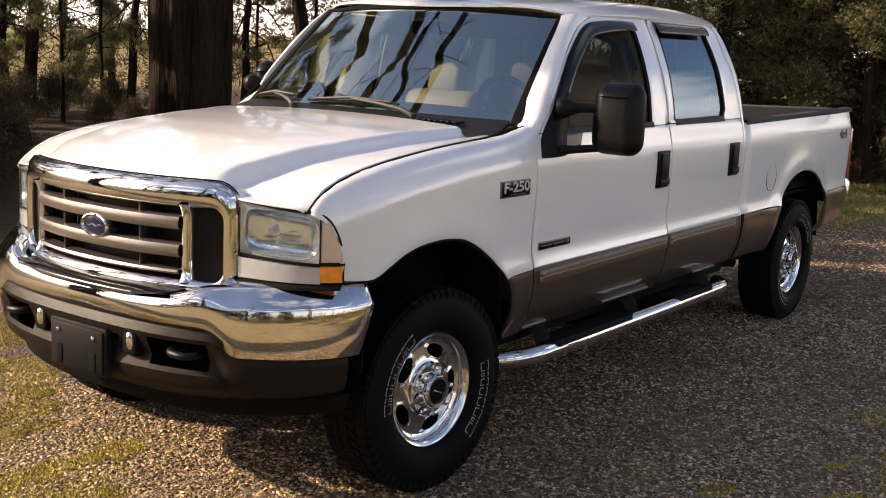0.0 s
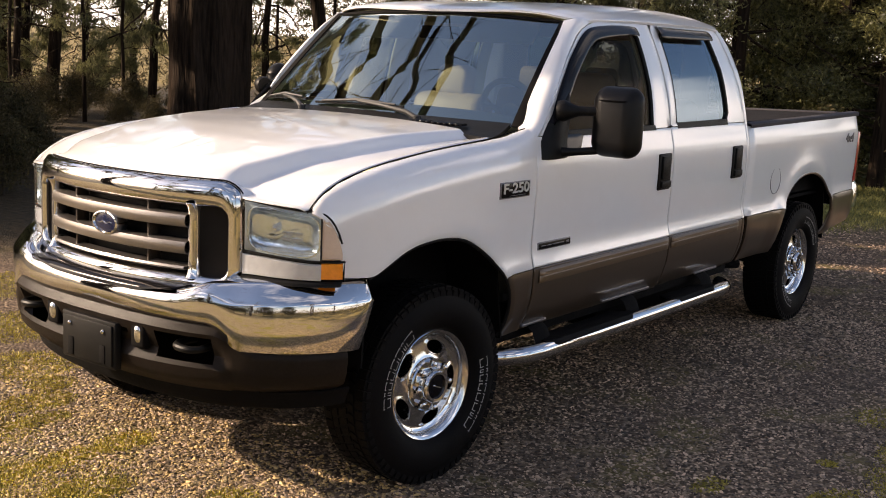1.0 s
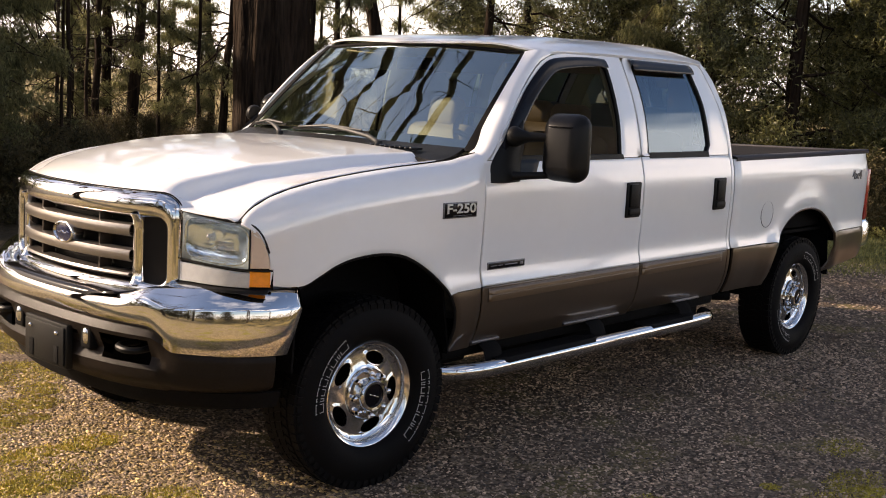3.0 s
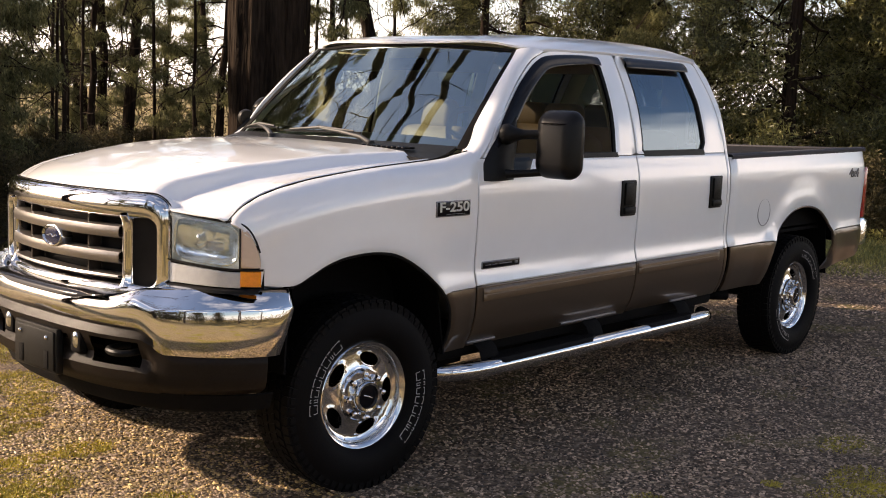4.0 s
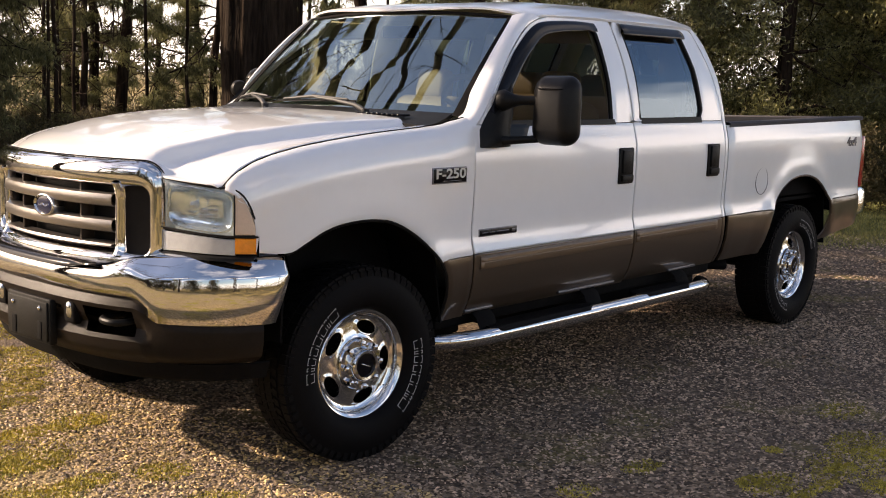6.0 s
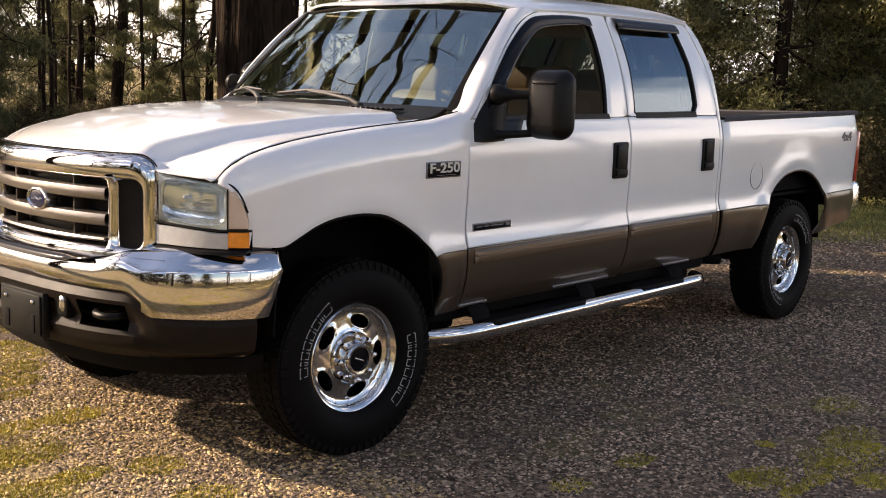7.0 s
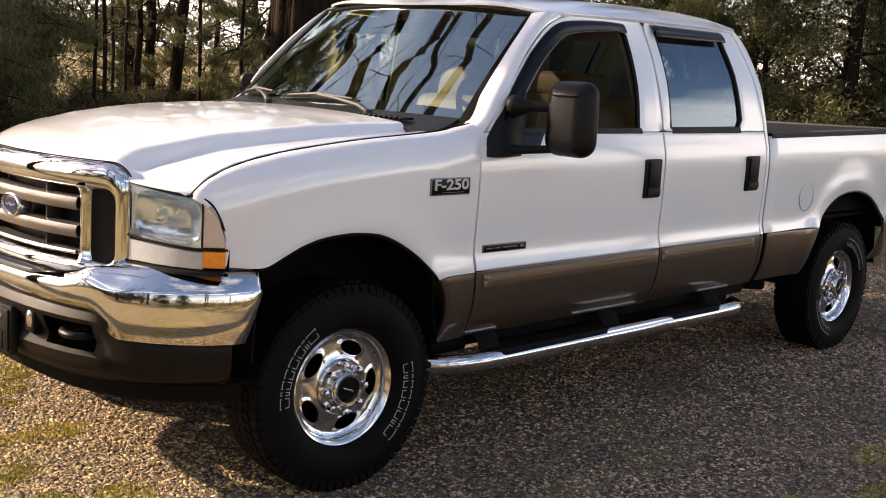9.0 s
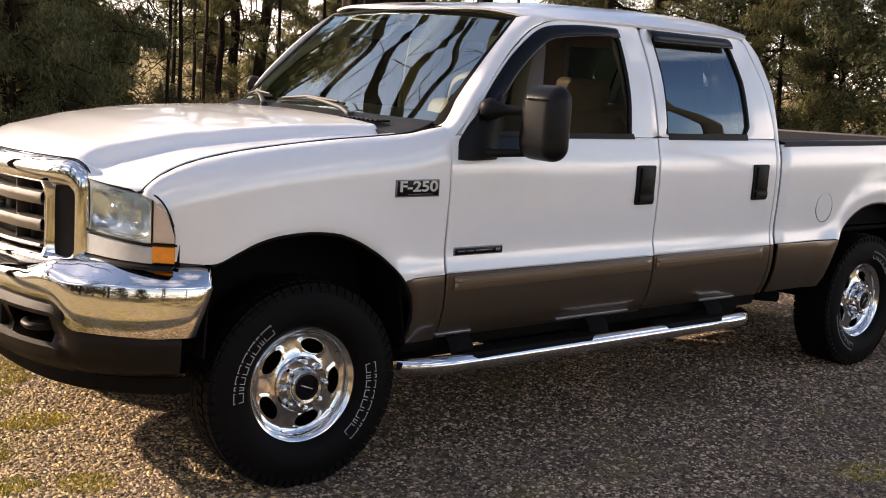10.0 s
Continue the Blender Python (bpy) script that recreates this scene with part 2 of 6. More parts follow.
def ground_material():
    m = bpy.data.materials.new("gravel_moss_litter_field")
    m.use_nodes = True
    nt = m.node_tree
    L = nt.links.new
    b = nt.nodes["Principled BSDF"]
    b.inputs["Roughness"].default_value, b.inputs["Specular IOR Level"].default_value = 0.85, 0.25
    tc = nt.nodes.new("ShaderNodeTexCoord")
    sep = nt.nodes.new("ShaderNodeSeparateXYZ")
    L(tc.outputs["Object"], sep.inputs[0])

    def noise_at(scale, detail=5.0):
        n = nt.nodes.new("ShaderNodeTexNoise")
        n.inputs["Scale"].default_value, n.inputs["Detail"].default_value = scale, detail
        L(tc.outputs["Object"], n.inputs["Vector"])
        return n.outputs["Fac"]

    def ramp(src, *stops):
        r = nt.nodes.new("ShaderNodeValToRGB")
        while len(r.color_ramp.elements) < len(stops):
            r.color_ramp.elements.new(0.5)
        for e, (p, c) in zip(r.color_ramp.elements, stops):
            e.position, e.color = p, (*c, 1)
        L(src, r.inputs["Fac"])
        return r.outputs["Color"]

    def mix(fac, a, c):
        x = nt.nodes.new("ShaderNodeMix")
        x.data_type = "RGBA"
        L(fac, x.inputs["Factor"]), L(a, x.inputs["A"]), L(c, x.inputs["B"])
        return x.outputs["Result"]

    def edge(src, at, wide, wobble=1.0, scale=0.5):
        """0 below at, 1 above, with a ragged border."""
        w = nt.nodes.new("ShaderNodeMath")
        w.operation = "MULTIPLY_ADD"
        L(noise_at(scale), w.inputs[0])
        w.inputs[1].default_value = wobble
        L(src, w.inputs[2])
        r = nt.nodes.new("ShaderNodeMapRange")
        r.inputs["From Min"].default_value, r.inputs["From Max"].default_value = at - wide + wobble / 2, at + wide + wobble / 2
        L(w.outputs[0], r.inputs["Value"])
        return r.outputs["Result"]

    vor = nt.nodes.new("ShaderNodeTexVoronoi")
    vor.inputs["Scale"].default_value = 58.0
    L(tc.outputs["Object"], vor.inputs["Vector"])
    bw = nt.nodes.new("ShaderNodeRGBToBW")
    L(vor.outputs["Color"], bw.inputs[0])
    gravel = ramp(bw.outputs[0], (0.1, (0.034, 0.023, 0.015)), (0.5, (0.122, 0.084, 0.055)), (0.9, (0.30, 0.215, 0.146)))
    dirt = ramp(noise_at(1.2), (0.35, (0.064, 0.044, 0.031)), (0.7, (0.155, 0.108, 0.078)))
    patch = ramp(noise_at(0.9), (0.42, (0, 0, 0)), (0.58, (1, 1, 1)))
    half = nt.nodes.new("ShaderNodeMath")
    half.operation = "MULTIPLY"
    half.inputs[1].default_value = 0.55
    L(patch, half.inputs[0])
    gravel = mix(half.outputs[0], gravel, dirt)
    moss = ramp(noise_at(30), (0.3, (0.16, 0.14, 0.022)), (0.7, (0.40, 0.33, 0.06)))
    mossmask = ramp(noise_at(1.7, 7.0), (0.545, (0, 0, 0)), (0.63, (1, 1, 1)))
    few = nt.nodes.new("ShaderNodeMath")
    few.operation = "MULTIPLY"
    few.inputs[1].default_value = 0.22
    L(mossmask, few.inputs[0])
    col = mix(few.outputs[0], gravel, moss)
    # gravel ahead of the truck, coloured paler as sunlit, with moss over it
    sunlit_gravel = ramp(bw.outputs[0], (0.1, (0.14, 0.095, 0.045)), (0.5, (0.33, 0.24, 0.12)), (0.9, (0.50, 0.39, 0.22)))
    sunlit_gravel = mix(mossmask, sunlit_gravel, moss)
    col = mix(edge(sep.outputs["X"], -0.95, 0.9, 2.6, 0.55), sunlit_gravel, col)
    grass = ramp(noise_at(12), (0.3, (0.05, 0.065, 0.016)), (0.7, (0.15, 0.145, 0.045)))
    col = mix(edge(sep.outputs["X"], 9.0, 1.0, 3.0), col, grass)
    litter = ramp(noise_at(16), (0.3, (0.024, 0.018, 0.010)), (0.55, (0.060, 0.043, 0.022)), (0.8, (0.12, 0.086, 0.045)))
    col = mix(edge(sep.outputs["Y"], 4.2, 0.6, 2.0), col, litter)
    straw = ramp(noise_at(2.5), (0.3, (0.12, 0.090, 0.035)), (0.7, (0.36, 0.265, 0.105)))
    col = mix(edge(sep.outputs["Y"], 24.0, 2.0, 4.0, 0.15), col, straw)
    gold = ramp(noise_at(0.5, 9.0), (0.38, (0.055, 0.045, 0.016)), (0.5, (0.17, 0.125, 0.042)), (0.64, (0.40, 0.29, 0.10)))
    lawn = mix(edge(sep.outputs["Y"], -5.5, 0.8, 2.0), gold, col)
    L(lawn, b.inputs["Base Color"])
    bump = nt.nodes.new("ShaderNodeBump")
    bump.inputs["Strength"].default_value, bump.inputs["Distance"].default_value = 0.9, 0.012
    bump.invert = True
    L(vor.outputs["Distance"], bump.inputs["Height"])
    L(bump.outputs["Normal"], b.inputs["Normal"])
    return m


GROUND = ground_material()


# ---- mesh helpers ----
def finish(name, me, mats, parent=None, label="", angle=35, smooth=True):
    for m in mats if isinstance(mats, (list, tuple)) else [mats]:
        me.materials.append(m)
    if smooth:
        me.polygons.foreach_set("use_smooth", [True] * len(me.polygons))
        me.set_sharp_from_angle(angle=radians(angle))
    me.update()
    ob = new(name, me)
    if parent:
        ob.parent = parent
    return tagged(ob, label)


def part(name, bm, mats, parent=None, label="", angle=35, smooth=True):
    me = bpy.data.meshes.new(name)
    bm.to_mesh(me)
    bm.free()
    return finish(name, me, mats, parent, label, angle, smooth)


def arrays(name, verts, faces, mats, parent=None, label="", smooth=False):
    me = bpy.data.meshes.new(name)
    me.from_pydata(verts, [], faces)
    return finish(name, me, mats, parent, label, 40, smooth)


def curve_pts(knots, n):
    """n points evenly along a smooth curve through the knots (any number of coordinates)."""
    k = np.array(knots, float)
    p = np.vstack([2 * k[0] - k[1], k, 2 * k[-1] - k[-2]])
    out = []
    for i in range(1, len(p) - 2):
        for s in np.linspace(0, 1, 12, endpoint=False):
            a, b, c, d = p[i - 1], p[i], p[i + 1], p[i + 2]
            # gentle tangents keep the curve from overshooting
            m1, m2 = 0.42 * (c - a), 0.42 * (d - b)
            out.append((2 * s**3 - 3 * s**2 + 1) * b + (s**3 - 2 * s**2 + s) * m1 + (-2 * s**3 + 3 * s**2) * c + (s**3 - s**2) * m2)
    out.append(k[-1])
    return even(np.array(out), n)


def even(pts, n):
    pts = np.asarray(pts, float)
    d = np.concatenate([[0], np.cumsum(np.linalg.norm(np.diff(pts, axis=0), axis=1))])
    s = np.linspace(0, d[-1], n)
    return np.stack([np.interp(s, d, pts[:, i]) for i in range(pts.shape[1])], 1)


def lerp(knots, x):
    k = np.array(knots, float)
    return np.interp(x, k[:, 0], k[:, 1])


def add_sheet(bm, P, out, thick=0.012, roll=0.003, mat=0, pane=False):
    """A solid panel from a grid of points P[i][j]: an outer skin, an inner skin and closed edges, its rim rolled in a little."""
    P = np.array(P, float)
    n = np.cross(np.gradient(P, axis=0), np.gradient(P, axis=1))
    n /= np.maximum(np.linalg.norm(n, axis=2, keepdims=True), 1e-9)
    flip = np.sum(n.mean((0, 1)) * np.array(out)) < 0
    if flip:
        n = -n
    Q = P - n * thick
    O = P.copy()
    for e in ((0, slice(None)), (-1, slice(None)), (slice(None), 0), (slice(None), -1)):
        O[e] = P[e] - n[e] * roll
    a, b = P.shape[:2]
    vo = [[bm.verts.new(O[i, j]) for j in range(b)] for i in range(a)]
    vi = [[bm.verts.new(Q[i, j]) for j in range(b)] for i in range(a)]

    def face(*v):
        f = bm.faces.new(v[::-1] if flip else v)
        f.material_index = mat
    for i in range(a - 1):
        for j in range(b - 1):
            face(vo[i][j], vo[i + 1][j], vo[i + 1][j + 1], vo[i][j + 1])
    if pane:
        for r in vi:
            for v in r:
                bm.verts.remove(v)
        return
    for i in range(a - 1):
        for j in range(b - 1):
            face(vi[i][j], vi[i][j + 1], vi[i + 1][j + 1], vi[i + 1][j])
    for i in range(a - 1):
        face(vo[i][0], vi[i][0], vi[i + 1][0], vo[i + 1][0])
        face(vo[i][-1], vo[i + 1][-1], vi[i + 1][-1], vi[i][-1])
    for j in range(b - 1):
        face(vo[0][j], vo[0][j + 1], vi[0][j + 1], vi[0][j])
        face(vo[-1][j], vi[-1][j], vi[-1][j + 1], vo[-1][j + 1])


def inset(k, n, e=0.012):
    """Parameters 0..1 with one close to each end, so that the rolled rim stays narrow."""
    return np.concatenate([[0, e], np.linspace(0, 1, n)[1:-1], [1 - e, 1]])


def between(A, B, n, e=0.02):
    """A grid from curve A to curve B."""
    A, B = np.asarray(A, float), np.asarray(B, float)
    v = inset(0, n, e)
    return A[:, None, :] * (1 - v[None, :, None]) + B[:, None, :] * v[None, :, None]


def add_box(bm, lo, hi, bevel=0.01, mat=0, seg=2, m=None):
    lo, hi = Vector(lo), Vector(hi)
    r = bmesh.ops.create_cube(bm, size=1, matrix=(m or Matrix()) @ Matrix.Translation((lo + hi) / 2) @ Matrix.Diagonal((*(hi - lo), 1)))
    if bevel:
        es = list({e for v in r["verts"] for e in v.link_edges})
        res = bmesh.ops.bevel(bm, geom=es, offset=bevel, segments=seg, affect="EDGES", profile=0.5)
        fs = res["faces"]
    for v in r["verts"]:
        if v.is_valid:
            for f in v.link_faces:
                f.material_index = mat
    if bevel:
        for f in fs:
            f.material_index = mat


def add_tube(bm, pts, radius, sides=14, mat=0, squash=(1, 1), cap=True):
    """A tube along points; radius a number or one per point."""
    pts = [Vector(p) for p in pts]
    rad = [radius] * len(pts) if isinstance(radius, (int, float)) else list(radius)
    rings, ref = [], None
    for i, p in enumerate(pts):
        t = (pts[min(i + 1, len(pts) - 1)] - pts[max(i - 1, 0)]).normalized()
        if ref is None:
            ref = t.orthogonal().normalized() if abs(t.z) > 0.95 else Vector((0, 0, 1))
        a = (ref - t * ref.dot(t)).normalized()
        ref = a
        c = t.cross(a)
        rings.append([bm.verts.new(p + (a * math.cos(2 * math.pi * k / sides) * squash[0] + c * math.sin(2 * math.pi * k / sides) * squash[1]) * rad[i]) for k in range(sides)])
    for r, q in zip(rings, rings[1:]):
        for k in range(sides):
            bm.faces.new((r[k], r[(k + 1) % sides], q[(k + 1) % sides], q[k])).material_index = mat
    if cap:
        bm.faces.new(rings[0][::-1]).material_index = mat
        bm.faces.new(rings[-1]).material_index = mat


def add_lathe(bm, prof, sides=64, mat=0, closed=False):
    """A surface turned about the Y axis from (radius, y) pairs."""
    rings = [[bm.verts.new((r * math.cos(2 * math.pi * k / sides), y, r * math.sin(2 * math.pi * k / sides))) for k in range(sides)] for r, y in prof]
    pairs = list(zip(rings, rings[1:])) + ([(rings[-1], rings[0])] if closed else [])
    for r, q in pairs:
        for k in range(sides):
            bm.faces.new((r[k], r[(k + 1) % sides], q[(k + 1) % sides], q[k])).material_index = mat
    return rings


def tidy(bm):
    bmesh.ops.recalc_face_normals(bm, faces=bm.faces[:])
    return bm


def mirror_y(P, s):
    P = np.array(P, float)
    P[..., 1] *= s
    return P


def text_part(name, text, size, m, mats, parent, label="", extrude=0.003, squeeze=1.0):
    cu = bpy.data.curves.new(name, "FONT")
    cu.body, cu.size, cu.extrude, cu.align_x, cu.align_y = text, size, extrude, "CENTER", "CENTER"
    cu.offset = size * 0.02
    tmp = new(name, cu)
    me = bpy.data.meshes.new_from_object(tmp.evaluated_get(bpy.context.evaluated_depsgraph_get()))
    bpy.data.objects.remove(tmp)
    me.transform(m @ Matrix.Diagonal((squeeze, 1, 1, 1)))
    return finish(name, me, mats, parent, label, smooth=False)


# ---- the pickup truck: x runs to its rear from the front axle, its near side is at negative y ----
truck = tagged(new("pickup_truck"), "white crew-cab pickup truck with taupe lower body parked on gravel", "truck")
truck.matrix_basis = Matrix.Translation((0, -0.05, 0)) @ Matrix.Diagonal((1, 0.95, 1, 1))

# the far bed rail and cover are built this much lower than the near
FAR_RAIL_DROP = 0.05
PROFILE = [(0.44, 0.880), (0.50, 0.932), (0.58, 0.973), (0.66, 0.995), (0.72, 1.001), (0.775, 1.003), (0.80, 1.001), (0.85, 0.985), (0.90, 0.983), (1.00, 0.988), (1.15, 0.992), (1.24, 0.988), (1.30, 0.974), (1.34, 0.962), (1.40, 0.952), (1.48, 0.938), (1.56, 0.919), (1.64, 0.895), (1.72, 0.865), (1.80, 0.829), (1.86, 0.800), (1.90, 0.778)]
SEAM = [(-0.66, 0.875, 1.140), (-0.62, 0.876, 1.180), (-0.56, 0.876, 1.215), (-0.48, 0.876, 1.246), (-0.36, 0.875, 1.274), (-0.20, 0.873, 1.299), (0.10, 0.870, 1.331), (0.44, 0.870, 1.357), (0.56, 0.885, 1.378), (0.645, 0.910, 1.396)]
ARCH_F = [(-0.575, 0.905), (-0.42, 0.893), (-0.35, 0.922), (-0.26, 0.962), (-0.16, 0.986), (-0.02, 0.994), (0.11, 0.980), (0.21, 0.943), (0.31, 0.887), (0.385, 0.828), (0.43, 0.775)]
ARCH_R = [(3.60, 0.795), (3.66, 0.868), (3.74, 0.930), (3.85, 0.978), (3.99, 1.000), (4.13, 0.996), (4.26, 0.965), (4.38, 0.905), (4.46, 0.840), (4.492, 0.806)]


def skin(x, z):
    """Half width of the body at x along the truck and height z."""
    y = lerp(PROFILE, z)
    y = y - 0.05 * np.clip((-0.30 - x) / 0.28, 0, 1) ** 2 - 0.012 * np.clip((x - 4.6) / 0.6, 0, 1) ** 2
    for cx, cz, a, b, h in ((0.0, 0.50, 0.48, 0.50, 0.010), (4.03, 0.52, 0.50, 0.50, 0.020)):
        d = np.hypot((x - cx) / a, (z - cz) / b)
        y = y + h * np.exp(-(((d - 1.06) / 0.16) ** 2)) * (z > 0.45)
    return y


def on_skin(P, s):
    """(x, z) points put on the body's side, s = -1 near, +1 far."""
    P = np.asarray(P, float)
    y = skin(P[..., 0], P[..., 1])
    if s > 0:
        y = y - 0.085 * np.clip((P[..., 1] - 1.365) / 0.08, 0, 1) * np.clip((1.45 - P[..., 0]) / 0.25, 0, 1)
    return np.stack([P[..., 0], s * y, P[..., 1]], -1)


def fender_skin(P, s):
    """The wing: upright side, then a round crown that meets the bonnet at its seam."""
    P = np.asarray(P, float)
    S = np.array(SEAM)
    x, z = P[..., 0], P[..., 1]
    ys, zs = np.interp(x, S[:, 0], S[:, 1]), np.interp(x, S[:, 0], S[:, 2])
    z0 = zs - 0.15
    full = skin(x, np.minimum(z, z0))
    k = np.clip((z - z0) / (zs - z0), 0, 1)
    y = np.where(z > z0, ys + (full - ys) * np.sqrt(np.maximum(0, 1 - k**2.2)), full)
    return np.stack([x, s * y, z], -1)


def poly(knots, n):
    return even(np.array(knots, float), n)


def build_side(s):
    out = (0, s, 0)
    far = "far-side " if s > 0 else ""
    # wing
    bm = bmesh.new()
    n = 56
    top = np.array(SEAM)[:, [0, 2]]
    top[:, 1] -= 0.002
    if s > 0:
        top[-2:, 1] -= (0.018, 0.036)
    T = curve_pts(top, n)
    B = np.vstack([curve_pts(ARCH_F, 44), poly([(0.445, 0.787), (0.638, 0.7885)], 13)[1:]])
    B = even(B, n)
    # crowd the rows towards the round crown
    v = np.unique(np.concatenate([[0, 0.015], np.linspace(0, 0.6, 9)[1:], np.linspace(0.6, 1, 12)[1:], [0.992]]))
    G = B[:, None] * (1 - v[None, :, None]) + T[:, None] * v[None, :, None]
    G[..., 0] = np.maximum(G[..., 0], lerp([(0.88, -0.552), (1.00, -0.554), (1.05, -0.566), (1.09, -0.592), (1.12, -0.628), (1.142, -0.662)], G[..., 1]) + 0.0005 * np.arange(len(G))[:, None])
    P = fender_skin(G, s)
    if s > 0:
        P[..., 0] += 0.04 * np.clip((-0.25 - P[..., 0]) / 0.35, 0, 1)
    add_sheet(bm, P, (0, s, 0.3), 0.012, 0.0025, 0)
    G = between(poly([(0.43, 0.783), (0.468, 0.71), (0.485, 0.62), (0.482, 0.50)], 16), poly([(0.638, 0.785), (0.65, 0.50)], 16), 6)
    add_sheet(bm, on_skin(G, s), out, 0.012, 0.002, 1)
    fender = part("front_fender", bm, [WHITE, TAN], truck, far + "white front wing with a taupe lower corner")
    # front wheel-arch lip
    bm = bmesh.new()
    lip = [(x, s * (skin(x, z) - 0.012), z - 0.004) for x, z in curve_pts(ARCH_F[1:] + [(0.468, 0.71), (0.485, 0.62), (0.482, 0.51)], 40)]
    add_tube(bm, lip, 0.009, 8)
    part("arch_lip", tidy(bm), BLACK, fender)
    # front door
    bm = bmesh.new()
    xs0 = lambda z: 0.648 + 0.02 * (0.9 - np.asarray(z)).clip(0, 1)
    xs1 = lambda z: 1.968 + 0.0 * np.asarray(z)
    zs = np.concatenate([[0.793, 0.80], np.linspace(0.82, 1.34, 14), [1.352, 1.358]])
    u = inset(0, 20, 0.003)
    G = np.array([[(xs0(z) + (xs1(z) - xs0(z)) * t, z) for z in zs] for t in u])
    add_sheet(bm, on_skin(G, s), out, 0.014, 0.003, 0)
    zs = np.concatenate([[0.505, 0.511], np.linspace(0.53, 0.77, 9), [0.785, 0.789]])
    G = np.array([[(xs0(z) + (xs1(z) - xs0(z)) * t, z) for z in zs] for t in u])
    add_sheet(bm, on_skin(G, s), out, 0.014, 0.003, 1)
    # window surround
    inner = curve_pts([(0.76, 1.372), (0.89, 1.53), (1.04, 1.668), (1.195, 1.770), (1.305, 1.818), (1.47, 1.838), (1.64, 1.845), (1.745, 1.845)], 30)
    inner = np.vstack([inner, poly([(1.775, 1.80), (1.785, 1.55), (1.775, 1.372)], 12), poly([(1.76, 1.366), (0.84, 1.366)], 14)])
    outer = curve_pts([(0.705, 1.362), (0.852, 1.535), (1.012, 1.69), (1.175, 1.804), (1.290, 1.852), (1.43, 1.872), (1.67, 1.878), (1.925, 1.880)], 30)
    outer = np.vstack([outer, poly([(1.93, 1.84), (1.953, 1.55), (1.966, 1.372)], 12), poly([(1.93, 1.361), (0.75, 1.361)], 14)])
    I = np.vstack([inner, inner[:1]])
    O = np.vstack([outer, outer[:1]])
    add_sheet(bm, on_skin(between(O, I, 5, 0.05), s), out, 0.03, 0.002, 0)
    fdoor = part("front_door", bm, [WHITE, TAN], truck, far + "white front door with a dark window and taupe lower panel")
    bm = bmesh.new()
    add_tube(bm, on_skin(inner, s) - np.array([0, s * 0.012, 0]), 0.013, 6, cap=False)
    part("window_seal", tidy(bm), BLACK, fdoor)
    bm = bmesh.new()
    G = between(poly([(0.835, 1.352), (1.80, 1.352)], 20), poly([(0.835, 1.378), (1.79, 1.378)], 20), 3)
    add_sheet(bm, on_skin(G, s) + np.array([0, s * 0.004, 0]), out, 0.02, 0.003)
    part("sill_weatherstrip", bm, BLACK, fdoor)
    # smoked wind deflector along the pillar and the top of the window
    bm = bmesh.new()
    a = curve_pts([(0.775, 1.42), (0.880, 1.555), (1.022, 1.69), (1.180, 1.794), (1.295, 1.840), (1.47, 1.858), (1.64, 1.864), (1.765, 1.862)], 34)
    w = np.interp(np.linspace(0, 1, 34), [0, 0.15, 0.5, 1], [0.035, 0.072, 0.060, 0.045])
    d = np.gradient(a, axis=0)
    nrm = np.stack([d[:, 1], -d[:, 0]], 1) / np.linalg.norm(d, axis=1, keepdims=True)
    b = a + nrm * w[:, None]
    G = on_skin(between(a, b, 5, 0.1), s)
    G[..., 1] += s * (0.004 + 0.018 * np.sin(np.linspace(0.15, 1.9, G.shape[1]))[None, :])
    add_sheet(bm, G, (0, s, -0.2), 0.003, 0.002)
    part("wind_deflector", bm, GLOSSBLACK, fdoor, "smoked acrylic wind deflector")
    # rear door
    bm = bmesh.new()
    x0, x1 = 1.976, 2.945
    zs = np.concatenate([[0.797, 0.804], np.linspace(0.82, 1.34, 14), [1.354, 1.360]])
    u = inset(0, 16, 0.004)
    G = np.array([[(x0 + (x1 - x0) * t, z) for z in zs] for t in u])
    add_sheet(bm, on_skin(G, s), out, 0.014, 0.003, 0)
    zs = np.concatenate([[0.515, 0.521], np.linspace(0.54, 0.775, 9), [0.789, 0.793]])
    G = np.array([[(x0 + (x1 - x0) * t, z) for z in zs] for t in u])
    add_sheet(bm, on_skin(G, s), out, 0.014, 0.003, 1)
    inner = np.vstack([poly([(2.040, 1.378), (2.038, 1.60), (2.018, 1.82)], 12), poly([(2.04, 1.842), (2.60, 1.846)], 14), poly([(2.63, 1.83), (2.69, 1.64), (2.71, 1.42)], 12), poly([(2.68, 1.376), (2.06, 1.370)], 14)])
    outer = np.vstack([poly([(1.978, 1.372), (1.963, 1.60), (1.940, 1.85)], 12), poly([(1.96, 1.880), (2.74, 1.878)], 14), poly([(2.783, 1.85), (2.881, 1.62), (2.94, 1.40)], 12), poly([(2.935, 1.364), (2.0, 1.364)], 14)])
    add_sheet(bm, on_skin(between(np.vstack([outer, outer[:1]]), np.vstack([inner, inner[:1]]), 5, 0.05), s), out, 0.03, 0.002, 0)
    rdoor = part("rear_door", bm, [WHITE, TAN], truck, far + "white rear door with tinted window and taupe lower panel")
    bm = bmesh.new()
    add_tube(bm, on_skin(np.vstack([inner, inner[:1]]), s) - np.array([0, s * 0.010, 0]), 0.012, 6, cap=False)
    part("window_seal", tidy(bm), BLACK, rdoor)
    bm = bmesh.new()
    G = between(poly([(2.03, 1.374), (2.03, 1.60), (2.01, 1.846)], 10), poly([(2.715, 1.374), (2.70, 1.62), (2.64, 1.846)], 10), 8)
